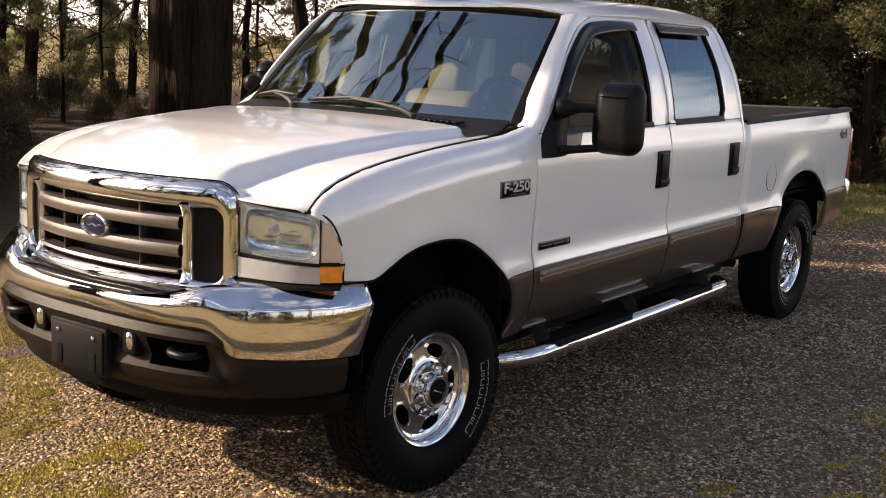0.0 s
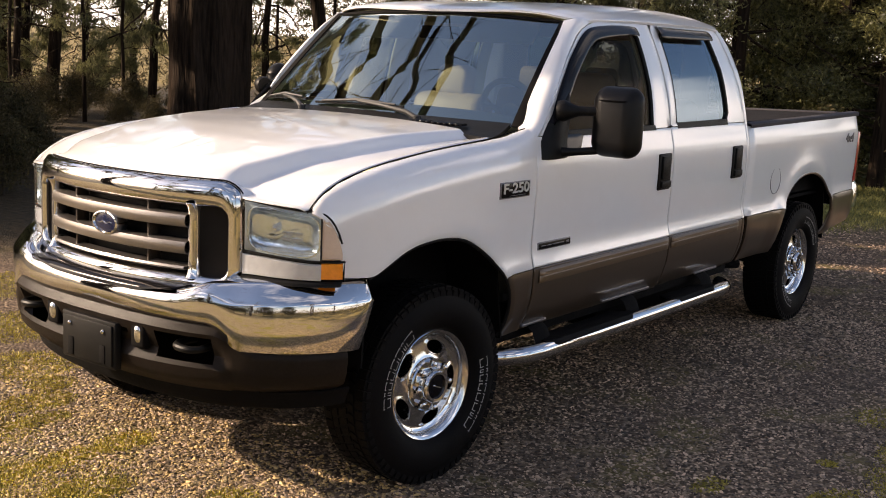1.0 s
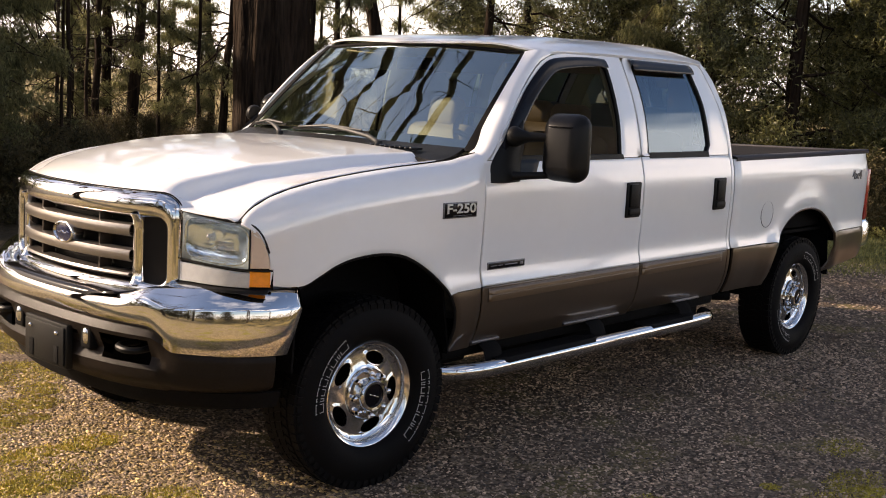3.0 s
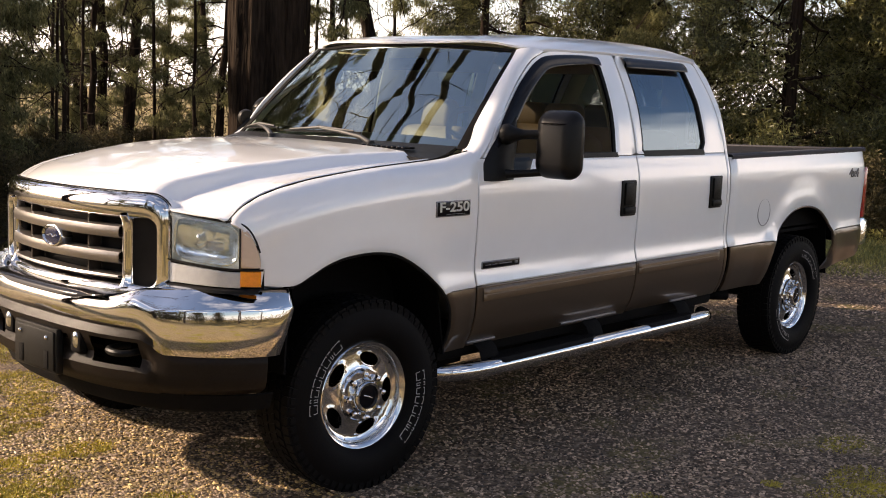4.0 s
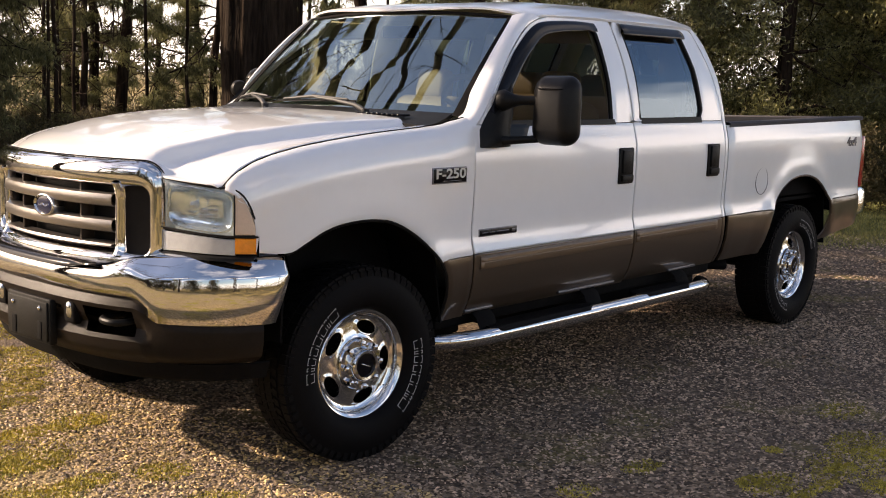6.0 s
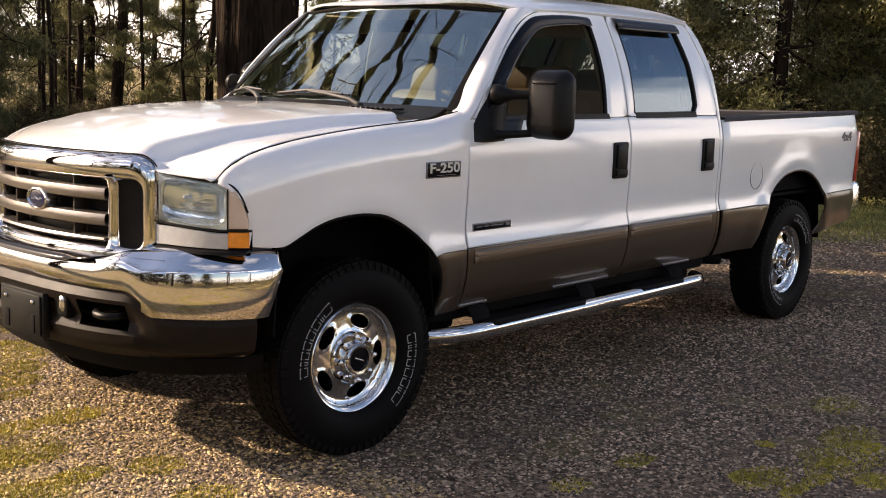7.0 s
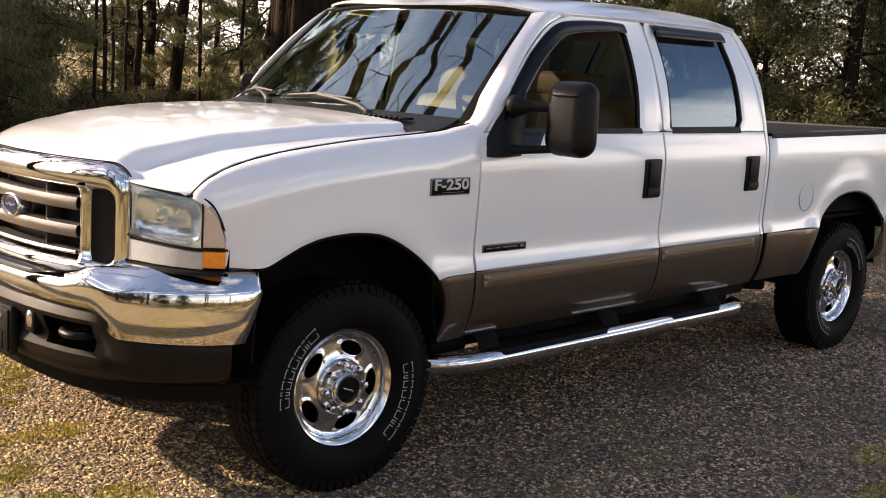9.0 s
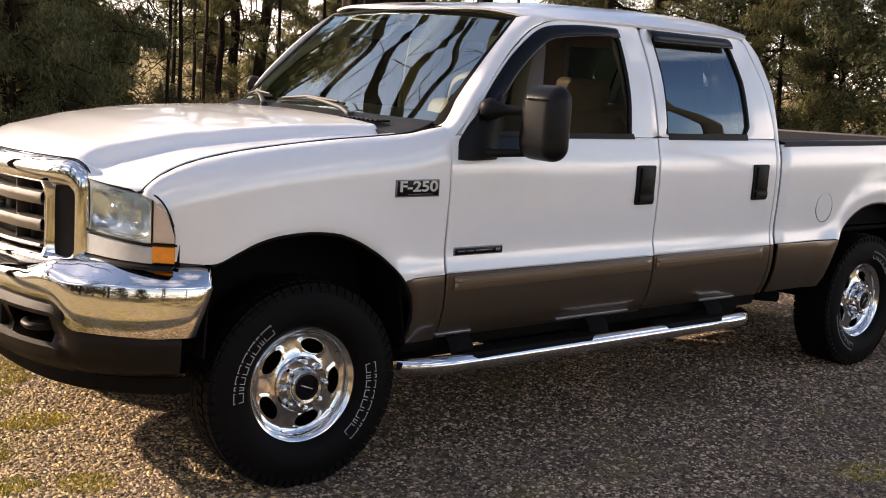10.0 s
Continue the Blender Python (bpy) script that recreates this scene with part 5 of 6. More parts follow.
# ---- underbody ----
bm = bmesh.new()
add_box(bm, (0.60, -0.80, 0.46), (2.99, 0.80, 0.62), 0.02)
part("floor_pan", bm, DARK, truck)
# unseen boxes under the floor, most added to keep sunlight off the ground
for name, lo, hi in (("engine_block", (-0.58, -0.58, 0.50), (0.58, 0.58, 1.12)), ("bed_underside", (3.02, -0.60, 0.50), (5.10, 0.60, 0.80)), ("front_crossmember", (-0.66, -0.62, 0.395), (-0.56, 0.62, 0.49)), ("fuel_tank", (1.55, -0.82, 0.33), (2.96, -0.40, 0.52)), ("transmission", (0.10, -0.42, 0.26), (1.22, 0.36, 0.52)), ("transfer_case", (1.52, -0.38, 0.24), (2.60, 0.36, 0.50)), ("exhaust_box", (0.55, 0.45, 0.36), (1.30, 0.78, 0.50)), ("far_tank_guard", (1.95, 0.50, 0.37), (2.95, 0.80, 0.50))):
    bm = bmesh.new()
    add_box(bm, lo, hi, 0.02)
    part(name, bm, DARK, truck)
for s in (-1, 1):
    bm = bmesh.new()
    add_box(bm, (-0.70, min(s * 0.40, s * 0.50), 0.40), (5.10, max(s * 0.40, s * 0.50), 0.60), 0.01)
    part("frame_rail", bm, DARK, truck)
    for cx, arch, y0 in ((0.0, ARCH_F[1:], 0.66), (3.967, ARCH_R, 0.62)):
        bm = bmesh.new()
        pts = np.array(curve_pts(arch, 26))
        pts = np.vstack([[(pts[0][0] - 0.02, 0.55)], pts + np.array([0, 0.03]), [(pts[-1][0] + 0.06, 0.50)]])
        rows = [[(x, s * y, z) for y in np.linspace(y0, 0.955, 5)] for x, z in pts]
        add_sheet(bm, rows, (0, 0, 1), 0.01, 0)
        add_sheet(bm, [[(x, s * y0, 0.42 + (z - 0.42) * v) for v in np.linspace(0, 1, 4)] for x, z in pts], (0, -s, 0), 0.01, 0)
        part("wheel_well", bm, DARK, truck)
for x in (0.0, 4.015):
    bm = bmesh.new()
    add_tube(bm, [(x, -0.80, 0.39), (x, -0.2, 0.39), (x, 0.2, 0.39), (x, 0.80, 0.39)], [0.045, 0.05, 0.05, 0.045], 14)
    bmesh.ops.create_uvsphere(bm, u_segments=20, v_segments=12, radius=0.15, matrix=Matrix.Translation((x, 0.15, 0.39)))
    part("axle", tidy(bm), DARK, truck)
bm = bmesh.new()
add_tube(bm, [(3.05, -0.62, 0.47), (3.22, -0.80, 0.46), (3.30, -0.84, 0.455)], 0.032, 12)
part("exhaust_hanger", tidy(bm), DARK, truck)

# cargo bed, tailgate, rear bumper
bm = bmesh.new()
add_box(bm, (3.04, -0.90, 0.82), (5.08, 0.90, 0.86), 0.004)
add_box(bm, (3.04, -0.90, 0.82), (3.08, 0.90, 1.28), 0.004)
for s in (-1, 1):
    lo, hi = sorted((s * 0.85, s * 0.90))
    add_box(bm, (3.06, lo, 0.84), (5.06, hi, 1.325 - FAR_RAIL_DROP * (s > 0)), 0.004)
part("cargo_bed", bm, DARK, truck, "black bed liner")
bm = bmesh.new()
rows = [[(x, y, 1.332 + 0.014 * (x - 3.03) - FAR_RAIL_DROP * (y + 0.9) / 1.8) for y in np.linspace(-0.90, 0.90, 15)] for x in np.linspace(3.05, 5.07, 30)]
add_sheet(bm, rows, (0, 0, 1), 0.006, 0.003)
part("bed_cover", bm, COVER, truck, "dark grey vinyl bed cover")
bm = bmesh.new()
add_box(bm, (5.060, -0.795, 0.830), (5.118, 0.795, 1.362), 0.022, 0, 3)
for v in bm.verts:
    v.co.z -= FAR_RAIL_DROP * (v.co.y + 0.9) / 1.8 * (v.co.z > 1.2)
tailgate = part("tailgate", bm, WHITE, truck, "white tailgate closed upright")
bm = bmesh.new()
add_box(bm, (5.050, -0.79, 1.352), (5.124, 0.79, 1.372), 0.009)
for v in bm.verts:
    v.co.z -= FAR_RAIL_DROP * (v.co.y + 0.9) / 1.8
part("tailgate_cap", bm, BEDCAP, tailgate)
bm = bmesh.new()
P = curve_pts([(5.10, -0.955, 0), (5.20, -0.965, 0), (5.29, -0.93, 0), (5.34, -0.80, 0), (5.36, 0, 0), (5.34, 0.80, 0), (5.29, 0.93, 0), (5.20, 0.965, 0), (5.10, 0.955, 0)], 60)
add_sheet(bm, [[(x - dx, y * (1 - dx), z + 0.05 * max(0, x - 5.16)) for dx, z in ((0.05, 0.64), (0.0, 0.67), (0.0, 0.82), (0.02, 0.855), (0.12, 0.86))] for x, y, _ in P], (1, 0, 0), 0.006, 0)
part("rear_bumper", bm, CHROME, truck, "chrome rear step bumper")

# ---- side steps ----
def side_step(s):
    bm = bmesh.new()
    k = [(0.50, s * 0.90, 0.40), (0.56, s * 0.965, 0.405), (0.66, s * 1.01, 0.41), (0.80, s * 1.025, 0.412), (1.7, s * 1.03, 0.412), (2.62, s * 1.025, 0.414), (2.76, s * 1.0, 0.414), (2.83, s * 0.93, 0.412)]
    add_tube(bm, curve_pts(k, 60), 0.038, 20)
    bar = part("step_bar", tidy(bm), CHROME, truck, "chrome tubular side step bar")
    for a, b in ((0.74, 1.58), (2.00, 2.56)):
        bm = bmesh.new()
        rows = []
        for x in np.concatenate([[a, a + 0.03, a + 0.07], np.linspace(a + 0.1, b - 0.1, 10), [b - 0.07, b - 0.03, b]]):
            e = min(1, min(x - a, b - x) / 0.07)
            w = 0.3 + 0.7 * e
            rows.append([(x, s * (1.026 + 0.030 * w), 0.412 + 0.004), (x, s * (1.026 + 0.036 * w), 0.436), (x, s * (1.026 + 0.02 * w), 0.453), (x, s * (1.026 - 0.05 * w), 0.456), (x, s * (1.026 - 0.10 * w), 0.448), (x, s * (1.026 - 0.105 * w), 0.43)])
        add_sheet(bm, rows, (0, s * 0.5, 1), 0.006, 0.001)
        part("step_pad", bm, RUBBER, bar, "black ribbed step pad")
    for x, w in ((0.77, 0.065), (1.63, 0.065), (2.53, 0.065)):
        bm = bmesh.new()
        add_tube(bm, [(x, s * 0.86, 0.535), (x, s * 0.925, 0.525), (x, s * 0.975, 0.49), (x, s * 1.005, 0.425)], w, 4, squash=(0.22, 1.0))
        part("step_bracket", tidy(bm), DARK, bar, "black steel step bracket")
    for x0, x1 in ((0.64, 0.84), (1.36, 1.86), (2.42, 2.72)):
        bm = bmesh.new()
        lo, hi = sorted((s * 0.93, s * 0.962))
        add_box(bm, (x0, lo, 0.520), (x1, hi, 0.534), 0.005)
        part("mounting_flange", bm, STEEL, bar)


side_step(-1)
side_step(1)

# ---- towing mirrors ----
def mirror(s, set_back=0.0, tuck=0.0):
    bm = bmesh.new()
    # sail on the door
    rows = []
    for t in np.linspace(0, 1, 12):
        z = 1.262 + 0.285 * t
        x0 = lerp([(0, 0.680), (0.25, 0.690), (0.5, 0.750), (0.75, 0.83), (1, 0.925)], t)
        x1 = lerp([(0, 0.90), (0.25, 0.92), (0.5, 0.95), (0.75, 0.965), (1, 0.955)], t)
        rows.append([(x0 + (x1 - x0) * u, s * (skin(0.8, z) + 0.006 + 0.022 * math.sin(u * math.pi)), z) for u in np.linspace(0, 1, 8)])
    add_sheet(bm, rows, (0, s, 0), 0.02, 0.006)
    base = part("side_mirror", bm, BLACK, truck, "black telescoping towing mirror")
    # the window dips behind the mirror
    bm = bmesh.new()
    G = between(poly([(0.86, 1.292), (1.02, 1.292)], 8), poly([(0.86, 1.362), (1.07, 1.362)], 8), 4)
    add_sheet(bm, on_skin(G, s) + np.array([0, s * 0.004, 0]), (0, s, 0), 0.006, 0.001)
    part("dipped_pane", bm, GLOSSBLACK, base, "dark dipped corner of the window")
    bm = bmesh.new()
    add_tube(bm, curve_pts([(0.83, s * 0.955, 1.470), (0.85, s * 1.00, 1.468), (0.88, s * 1.04, 1.470), (0.92, s * 1.11, 1.472)], 14), [0.040, 0.046, 0.048, 0.045, 0.038, 0.032, 0.027, 0.023, 0.022, 0.021, 0.021, 0.021, 0.021, 0.021], 14, squash=(1, 1))
    part("mirror_arm", tidy(bm), BLACK, base)
    bm = bmesh.new()
    add_tube(bm, curve_pts([(0.80, s * 0.955, 1.290), (0.84, s * 1.01, 1.290), (0.88, s * 1.07, 1.296), (0.93, s * 1.12, 1.302)], 12), [0.030, 0.028, 0.025, 0.022, 0.019, 0.018, 0.017, 0.017, 0.017, 0.017, 0.017, 0.017], 12)
    part("mirror_arm", tidy(bm), BLACK, base)
    # head: a rounded shell, narrower towards its front
    bm = bmesh.new()
    cx, cy = 0.955 + set_back, s * (1.200 - tuck)
    hw = 0.125 - tuck * 0.5
    add_box(bm, (cx - 0.068, cy - hw, 1.276), (cx + 0.066, cy + hw, 1.586), 0.066, 0, 8)
    for v in bm.verts:
        k = max(0, min(1, (cx + 0.03 - v.co.x) / 0.10))
        v.co.y = cy + (v.co.y - cy) * (1 - 0.14 * k * k)
        v.co.z = 1.432 + (v.co.z - 1.432) * (1 - 0.06 * k * k)
        v.co.x += 0.03 * max(0, (v.co.z - 1.45) / 0.14) ** 2 * k
    head = part("mirror_head", bm, SHELL, base, "black textured mirror shell", 50)
    bm = bmesh.new()
    lo, hi = sorted((cy - hw + 0.045, cy + hw - 0.045))
    add_box(bm, (1.015 + set_back, lo, 1.33), (1.0225 + set_back, hi, 1.535), 0.003)
    part("mirror_glass", bm, CHROME, base)
    bm = bmesh.new()
    pts = []
    for k in range(25):
        a = math.pi * (0.06 + 0.88 * k / 24) + 0
        pts.append((0.8865 + set_back + 0.055 * abs(math.cos(a)) ** 5, s * (1.200 - tuck + (0.090 - tuck * 0.5) * math.cos(a)), 1.525))
    add_tube(bm, pts, 0.003, 6)
    part("shell_seam", tidy(bm), DARK, base)


mirror(-1)
mirror(1, 0.09, 0.115)

# ---- badges on the near side ----
def plate(x0, x1, z0, z1, lift, mats, parent, name, label=""):
    bm = bmesh.new()
    y = -skin((x0 + x1) / 2, (z0 + z1) / 2) - lift
    add_box(bm, (x0, y - 0.004, z0), (x1, y + 0.006, z1), 0.003)
    return part(name, bm, mats, parent, label)


FACE = Matrix.Rotation(radians(90), 4, "X")
plate(0.360, 0.583, 1.114, 1.183, 0.001, STEEL, near_fender, "badge_rim")
plate(0.366, 0.577, 1.119, 1.178, 0.004, GLOSSBLACK, near_fender, "model_badge", "chrome-edged black model badge")
yb = -skin(0.47, 1.15) - 0.0085
text_part("badge_lettering", "F-250", 0.058, pose(0.4715, yb, 1.1545) @ FACE, SILVER, near_fender, "", 0.002, 1.48)
plate(0.420, 0.545, 1.1235, 1.1275, 0.0055, STEEL, near_fender, "badge_bar")
plate(0.690, 0.965, 0.862, 0.897, 0.001, STEEL, near_door, "engine_badge_rim")
plate(0.694, 0.961, 0.866, 0.893, 0.003, GLOSSBLACK, near_door, "engine_badge", "black badge strip with chrome bars")
for x0, x1, z0, z1 in ((0.708, 0.752, 0.877, 0.8825), (0.760, 0.800, 0.877, 0.8825), (0.810, 0.905, 0.8765, 0.8835), (0.922, 0.950, 0.8725, 0.8865)):
    plate(x0, x1, z0, z1, 0.0045, STEEL, near_door, "badge_bar")
text_part("drive_lettering", "4x4", 0.088, pose(4.83, -skin(4.83, 1.2) - 0.004, 1.200) @ FACE @ Matrix.Shear("XZ", 4, (0, 0)), STEEL, near_bed, "", 0.002, 1.25)

# ---- cab interior ----
bm = bmesh.new()
rows = []
for q in np.linspace(-0.76, 0.76, 21):
    end = 0.03 * (q / 0.76) ** 4
    rows.append([(0.66 + 0.06 * (q / 0.76) ** 2, q, 1.385), (0.80, q, 1.420 - end), (0.95, q, 1.430 - end), (1.04, q, 1.395 - end), (1.06, q, 1.26), (1.00, q, 1.05), (0.96, q, 0.85)])
add_sheet(bm, rows, (0.3, 0, 1), 0.02, 0)
part("dashboard", bm, DASH, truck, "tan vinyl dashboard")
bm = bmesh.new()
add_box(bm, (0.62, -0.86, 0.62), (2.92, 0.86, 0.66), 0.01)
part("cabin_floor", bm, TRIM, truck)
bm = bmesh.new()
add_sheet(bm, [[(x, q * 0.78, 1.855 + 0.06 * (1 - q * q)) for q in np.linspace(-1, 1, 9)] for x in (1.22, 1.8, 2.4, 2.88)], (0, 0, -1), 0.01, 0)
part("headliner", bm, DASH, truck)
bm = bmesh.new()
m = look((1.25, -0.41, 1.405), (2.35, -0.41, 1.81))
ring = [(0.175 * math.cos(a), 0.175 * math.sin(a), 0) for a in np.linspace(0, 2 * math.pi, 41)]
add_tube(bm, [m @ Vector(p) for p in ring], 0.016, 10, cap=False)
for a in (0.3, math.pi - 0.3, -math.pi / 2):
    add_tube(bm, [m @ Vector((0, 0, 0.02)), m @ Vector((0.18 * math.cos(a), 0.18 * math.sin(a), 0))], 0.014, 8)
bmesh.ops.create_uvsphere(bm, u_segments=16, v_segments=10, radius=0.06, matrix=m @ Matrix.Diagonal((1, 1, 0.5, 1)))
part("steering_wheel", tidy(bm), LEATHER, truck, "tan steering wheel")


def soft_box(bm, size, m, bevel):
    add_box(bm, (-size[0] / 2, -size[1] / 2, -size[2] / 2), (size[0] / 2, size[1] / 2, size[2] / 2), bevel, 0, 4, m)


for y in (-0.46, 0.50):
    bm = bmesh.new()
    soft_box(bm, (0.55, 0.54, 0.20), pose(1.58, y, 0.93, 0, -4), 0.07)
    seat = part("front_seat", bm, LEATHER, truck, "cream leather front seat")
    bm = bmesh.new()
    soft_box(bm, (0.18, 0.54, 0.60), pose(1.88, y, 1.16, 0, 14), 0.075)
    part("backrest", bm, LEATHER, seat)
    bm = bmesh.new()
    soft_box(bm, (0.11, 0.26, 0.20), pose(1.955, y, 1.515, 0, 10), 0.05)
    part("headrest", bm, LEATHER, seat)
bm = bmesh.new()
soft_box(bm, (0.26, 0.26, 0.42), pose(1.75, 0, 1.0), 0.05)
part("centre_console", bm, LEATHER, truck)
bm = bmesh.new()
soft_box(bm, (0.50, 1.46, 0.22), pose(2.52, 0, 0.93), 0.07)
bench = part("rear_bench", bm, LEATHER, truck, "cream leather rear bench")
bm = bmesh.new()
soft_box(bm, (0.16, 1.46, 0.62), pose(2.70, 0, 1.17, 0, 10), 0.07)
part("backrest", bm, LEATHER, bench)
for y in (-0.45, 0.45):
    bm = bmesh.new()
    soft_box(bm, (0.11, 0.27, 0.16), pose(2.775, y, 1.535, 0, 8), 0.045)
    part("headrest", bm, LEATHER, bench)
for y in (-0.38, 0.38):
    bm = bmesh.new()
    soft_box(bm, (0.02, 0.44, 0.13), pose(1.16, y, 1.80, 0, 38), 0.009)
    part("sun_visor", bm, LEATHER, truck, "cream sun visor")
bm = bmesh.new()
add_box(bm, (1.13, -0.13, 1.755), (1.16, 0.13, 1.82), 0.012)
part("interior_mirror", bm, BLACK, truck, "interior rear-view mirror")


# inner trim of the door pillars, door cards and rear corner
for s in (-1, 1):
    for name, xa, xb, za, zb in (("pillar_trim", 1.80, 2.00, 1.36, 1.86), ("rear_pillar_trim", 2.68, 2.80, 1.36, 1.84), ("door_card", 0.72, 1.95, 0.66, 1.352), ("door_card", 1.99, 2.90, 0.66, 1.352)):
        bm = bmesh.new()
        G = between(poly([(xa, za), (xa - (0.06 if zb > 1.5 else 0), zb)], 10), poly([(xb, za), (xb - (0.06 if zb > 1.5 else 0), zb)], 10), 5)
        add_sheet(bm, on_skin(G, s) - np.array([0, s * 0.045, 0]), (0, -s, 0), 0.012, 0.002)
        part(name, bm, DASH if zb > 1.5 else LEATHER, truck)

# ---- ground ----
bm = bmesh.new()
bmesh.ops.create_grid(bm, x_segments=8, y_segments=8, size=900)
tagged(part("ground", bm, GROUND), "gravel drive with moss, leaf litter and straw field", kind="structure")

rng = np.random.default_rng(7)


def scatter_stones(n, x0, x1, y0, y1, lo, hi):
    """Flat-sided pebbles, each a squashed eight-faced lump of its own size and turn."""
    base = np.array([(1, 0, 0), (0, 1, 0), (-1, 0, 0), (0, -1, 0), (0, 0, 1), (0, 0, -1), (0.62, 0.62, 0.35), (-0.62, -0.62, 0.35)], float)
    tri = np.array([(0, 6, 4), (6, 1, 4), (1, 2, 4), (2, 7, 4), (7, 3, 4), (3, 0, 4), (0, 1, 6), (2, 3, 7)])
    size = lo * (hi / lo) ** (rng.random(n) ** 1.6)
    sc = size[:, None, None] * np.stack([0.7 + 0.6 * rng.random(n), 0.55 + 0.5 * rng.random(n), 0.35 + 0.3 * rng.random(n)], 1)[:, None, :]
    p = base[None] * sc * (0.8 + 0.4 * rng.random((n, 8, 1)))
    a, b = rng.random(n) * 2 * np.pi, (rng.random(n) - 0.5) * 0.9
    ca, sa, cb, sb = np.cos(a)[:, None], np.sin(a)[:, None], np.cos(b)[:, None], np.sin(b)[:, None]
    x, y, z = p[..., 0], p[..., 1], p[..., 2]
    x, z = x * cb + z * sb, -x * sb + z * cb
    x, y = x * ca - y * sa, x * sa + y * ca
    cx, cy = x0 + (x1 - x0) * rng.random(n), y0 + (y1 - y0) * rng.random(n)
    P = np.stack([x + cx[:, None], y + cy[:, None], z + size[:, None] * 0.10], 2)
    # none where the truck stands over the gravel
    P = P[~((cx > 0.5) & (cx < 4.6) & (cy > 0.25) & (cy < 1.6))]
    n = len(P)
    F = tri[None] + 8 * np.arange(n)[:, None, None]
    return P.reshape(-1, 3), F.reshape(-1, 3)


A, FA = scatter_stones(76000, -1.0, 4.6, -2.7, 1.6, 0.0048, 0.0135)
D, FD = scatter_stones(22000, -2.3, -0.1, -2.7, 1.6, 0.0050, 0.0145)
tagged(arrays("drive_edge_stones", D.tolist(), FD.tolist(), SUNLIT_STONE), "tan gravel stones on the mossy side of the drive, coloured brighter as sunlit", "gravel", kind="stuff")
B, FB = scatter_stones(14000, 3.0, 9.0, -2.6, 0.9, 0.009, 0.020)
tagged(arrays("gravel_stones", np.vstack([A, B]).tolist(), np.vstack([FA, FB + len(A)]).tolist(), STONE), "loose tan and grey gravel stones on the drive", "gravel", kind="stuff")


def blades(spots, n, tall, wide=0.0035):
    V, F = [], []
    for cx, cy, rx, ry, share in spots:
        k = int(n * share)
        r, a = np.sqrt(rng.random(k)) * (0.75 + 0.35 * rng.random(k)), rng.random(k) * 2 * np.pi
        px, py = cx + rx * r * np.cos(a), cy + ry * r * np.sin(a)
        h, t = tall * (0.3 + 0.7 * rng.random(k)), rng.random(k) * 2 * np.pi
        dx, dy = np.cos(t) * wide, np.sin(t) * wide
        lx, ly = (rng.random(k) - 0.5) * h * 1.4, (rng.random(k) - 0.5) * h * 1.4
        for i in range(k):
            m = len(V)
            V += [(px[i] - dx[i], py[i] - dy[i], 0), (px[i] + dx[i], py[i] + dy[i], 0), (px[i] + lx[i], py[i] + ly[i], h[i])]
            F.append((m, m + 1, m + 2))
    return V, F


SPOTS = [(-0.22, 1.5, 0.30, 0.28, 1.2), (-0.52, 0.95, 0.22, 0.14, 0.7), (-0.57, 0.24, 0.16, 0.10, 0.5), (-0.68, -0.55, 0.12, 0.12, 0.35), (-1.0, -0.10, 0.20, 0.13, 0.6), (-0.85, 0.25, 0.20, 0.09, 0.5),
         (-0.66, 0.72, 0.18, 0.08, 0.4), (-0.3, 1.15, 0.14, 0.12, 0.4), (0.3, 2.2, 0.5, 0.35, 1.6), (0.9, 3.2, 0.7, 0.4, 1.6), (-0.95, -0.45, 0.14, 0.08, 0.3), (-0.75, -0.95, 0.14, 0.12, 0.3),
         (1.40, -2.45, 0.30, 0.16, 0.8), (0.95, -2.32, 0.18, 0.10, 0.5), (1.75, -2.35, 0.22, 0.12, 0.5), (0.32, -1.82, 0.10, 0.08, 0.15), (0.75, -1.85, 0.12, 0.07, 0.2), (2.2, -2.1, 0.2, 0.1, 0.3), (-1.3, 0.3, 0.3, 0.2, 0.8), (-1.2, -0.5, 0.2, 0.15, 0.4), (0.92, -2.25, 0.10, 0.05, 0.30), (1.36, -2.13, 0.05, 0.05, 0.12), (1.33, -2.45, 0.10, 0.06, 0.35), (1.66, -2.46, 0.10, 0.08, 0.35), (0.90, -2.47, 0.12, 0.04, 0.30), (1.24, -2.65, 0.12, 0.08, 0.40), (1.08, -2.48, 0.10, 0.05, 0.25)]
SPOTS += [(-1.15, 0.05, 0.45, 0.30, 1.0), (-1.45, -0.45, 0.35, 0.25, 0.8), (-0.95, 0.75, 0.35, 0.25, 0.8), (-1.4, 0.9, 0.4, 0.3, 0.8), (-1.25, -1.1, 0.25, 0.18, 0.4)]
SHADED = [p for p in SPOTS if p[1] < -1.6]
SPOTS = [p for p in SPOTS if p[1] >= -1.6]
V, F = blades(SHADED, 2600, 0.010)
tagged(arrays("grass_tufts", V, F, GRASS), "thin mossy grass coming through the gravel", "grass", kind="stuff")
V, F = blades(SPOTS, 4200, 0.011)
tagged(arrays("moss_patches", V, F, GRASS), "low yellow-green moss and grass patches on gravel", "moss", kind="stuff")
V, F = blades([(9.6, 0.7, 1.9, 0.9, 2.2), (11.8, 1.2, 1.4, 1.6, 2.2), (7.8, 1.0, 1.0, 0.5, 0.8), (11.0, -1.5, 2.0, 1.2, 2.0)], 2600, 0.05, 0.006)
tagged(arrays("grass", V, F, TURF), "short winter grass at the edge of the drive", "grass", kind="stuff")


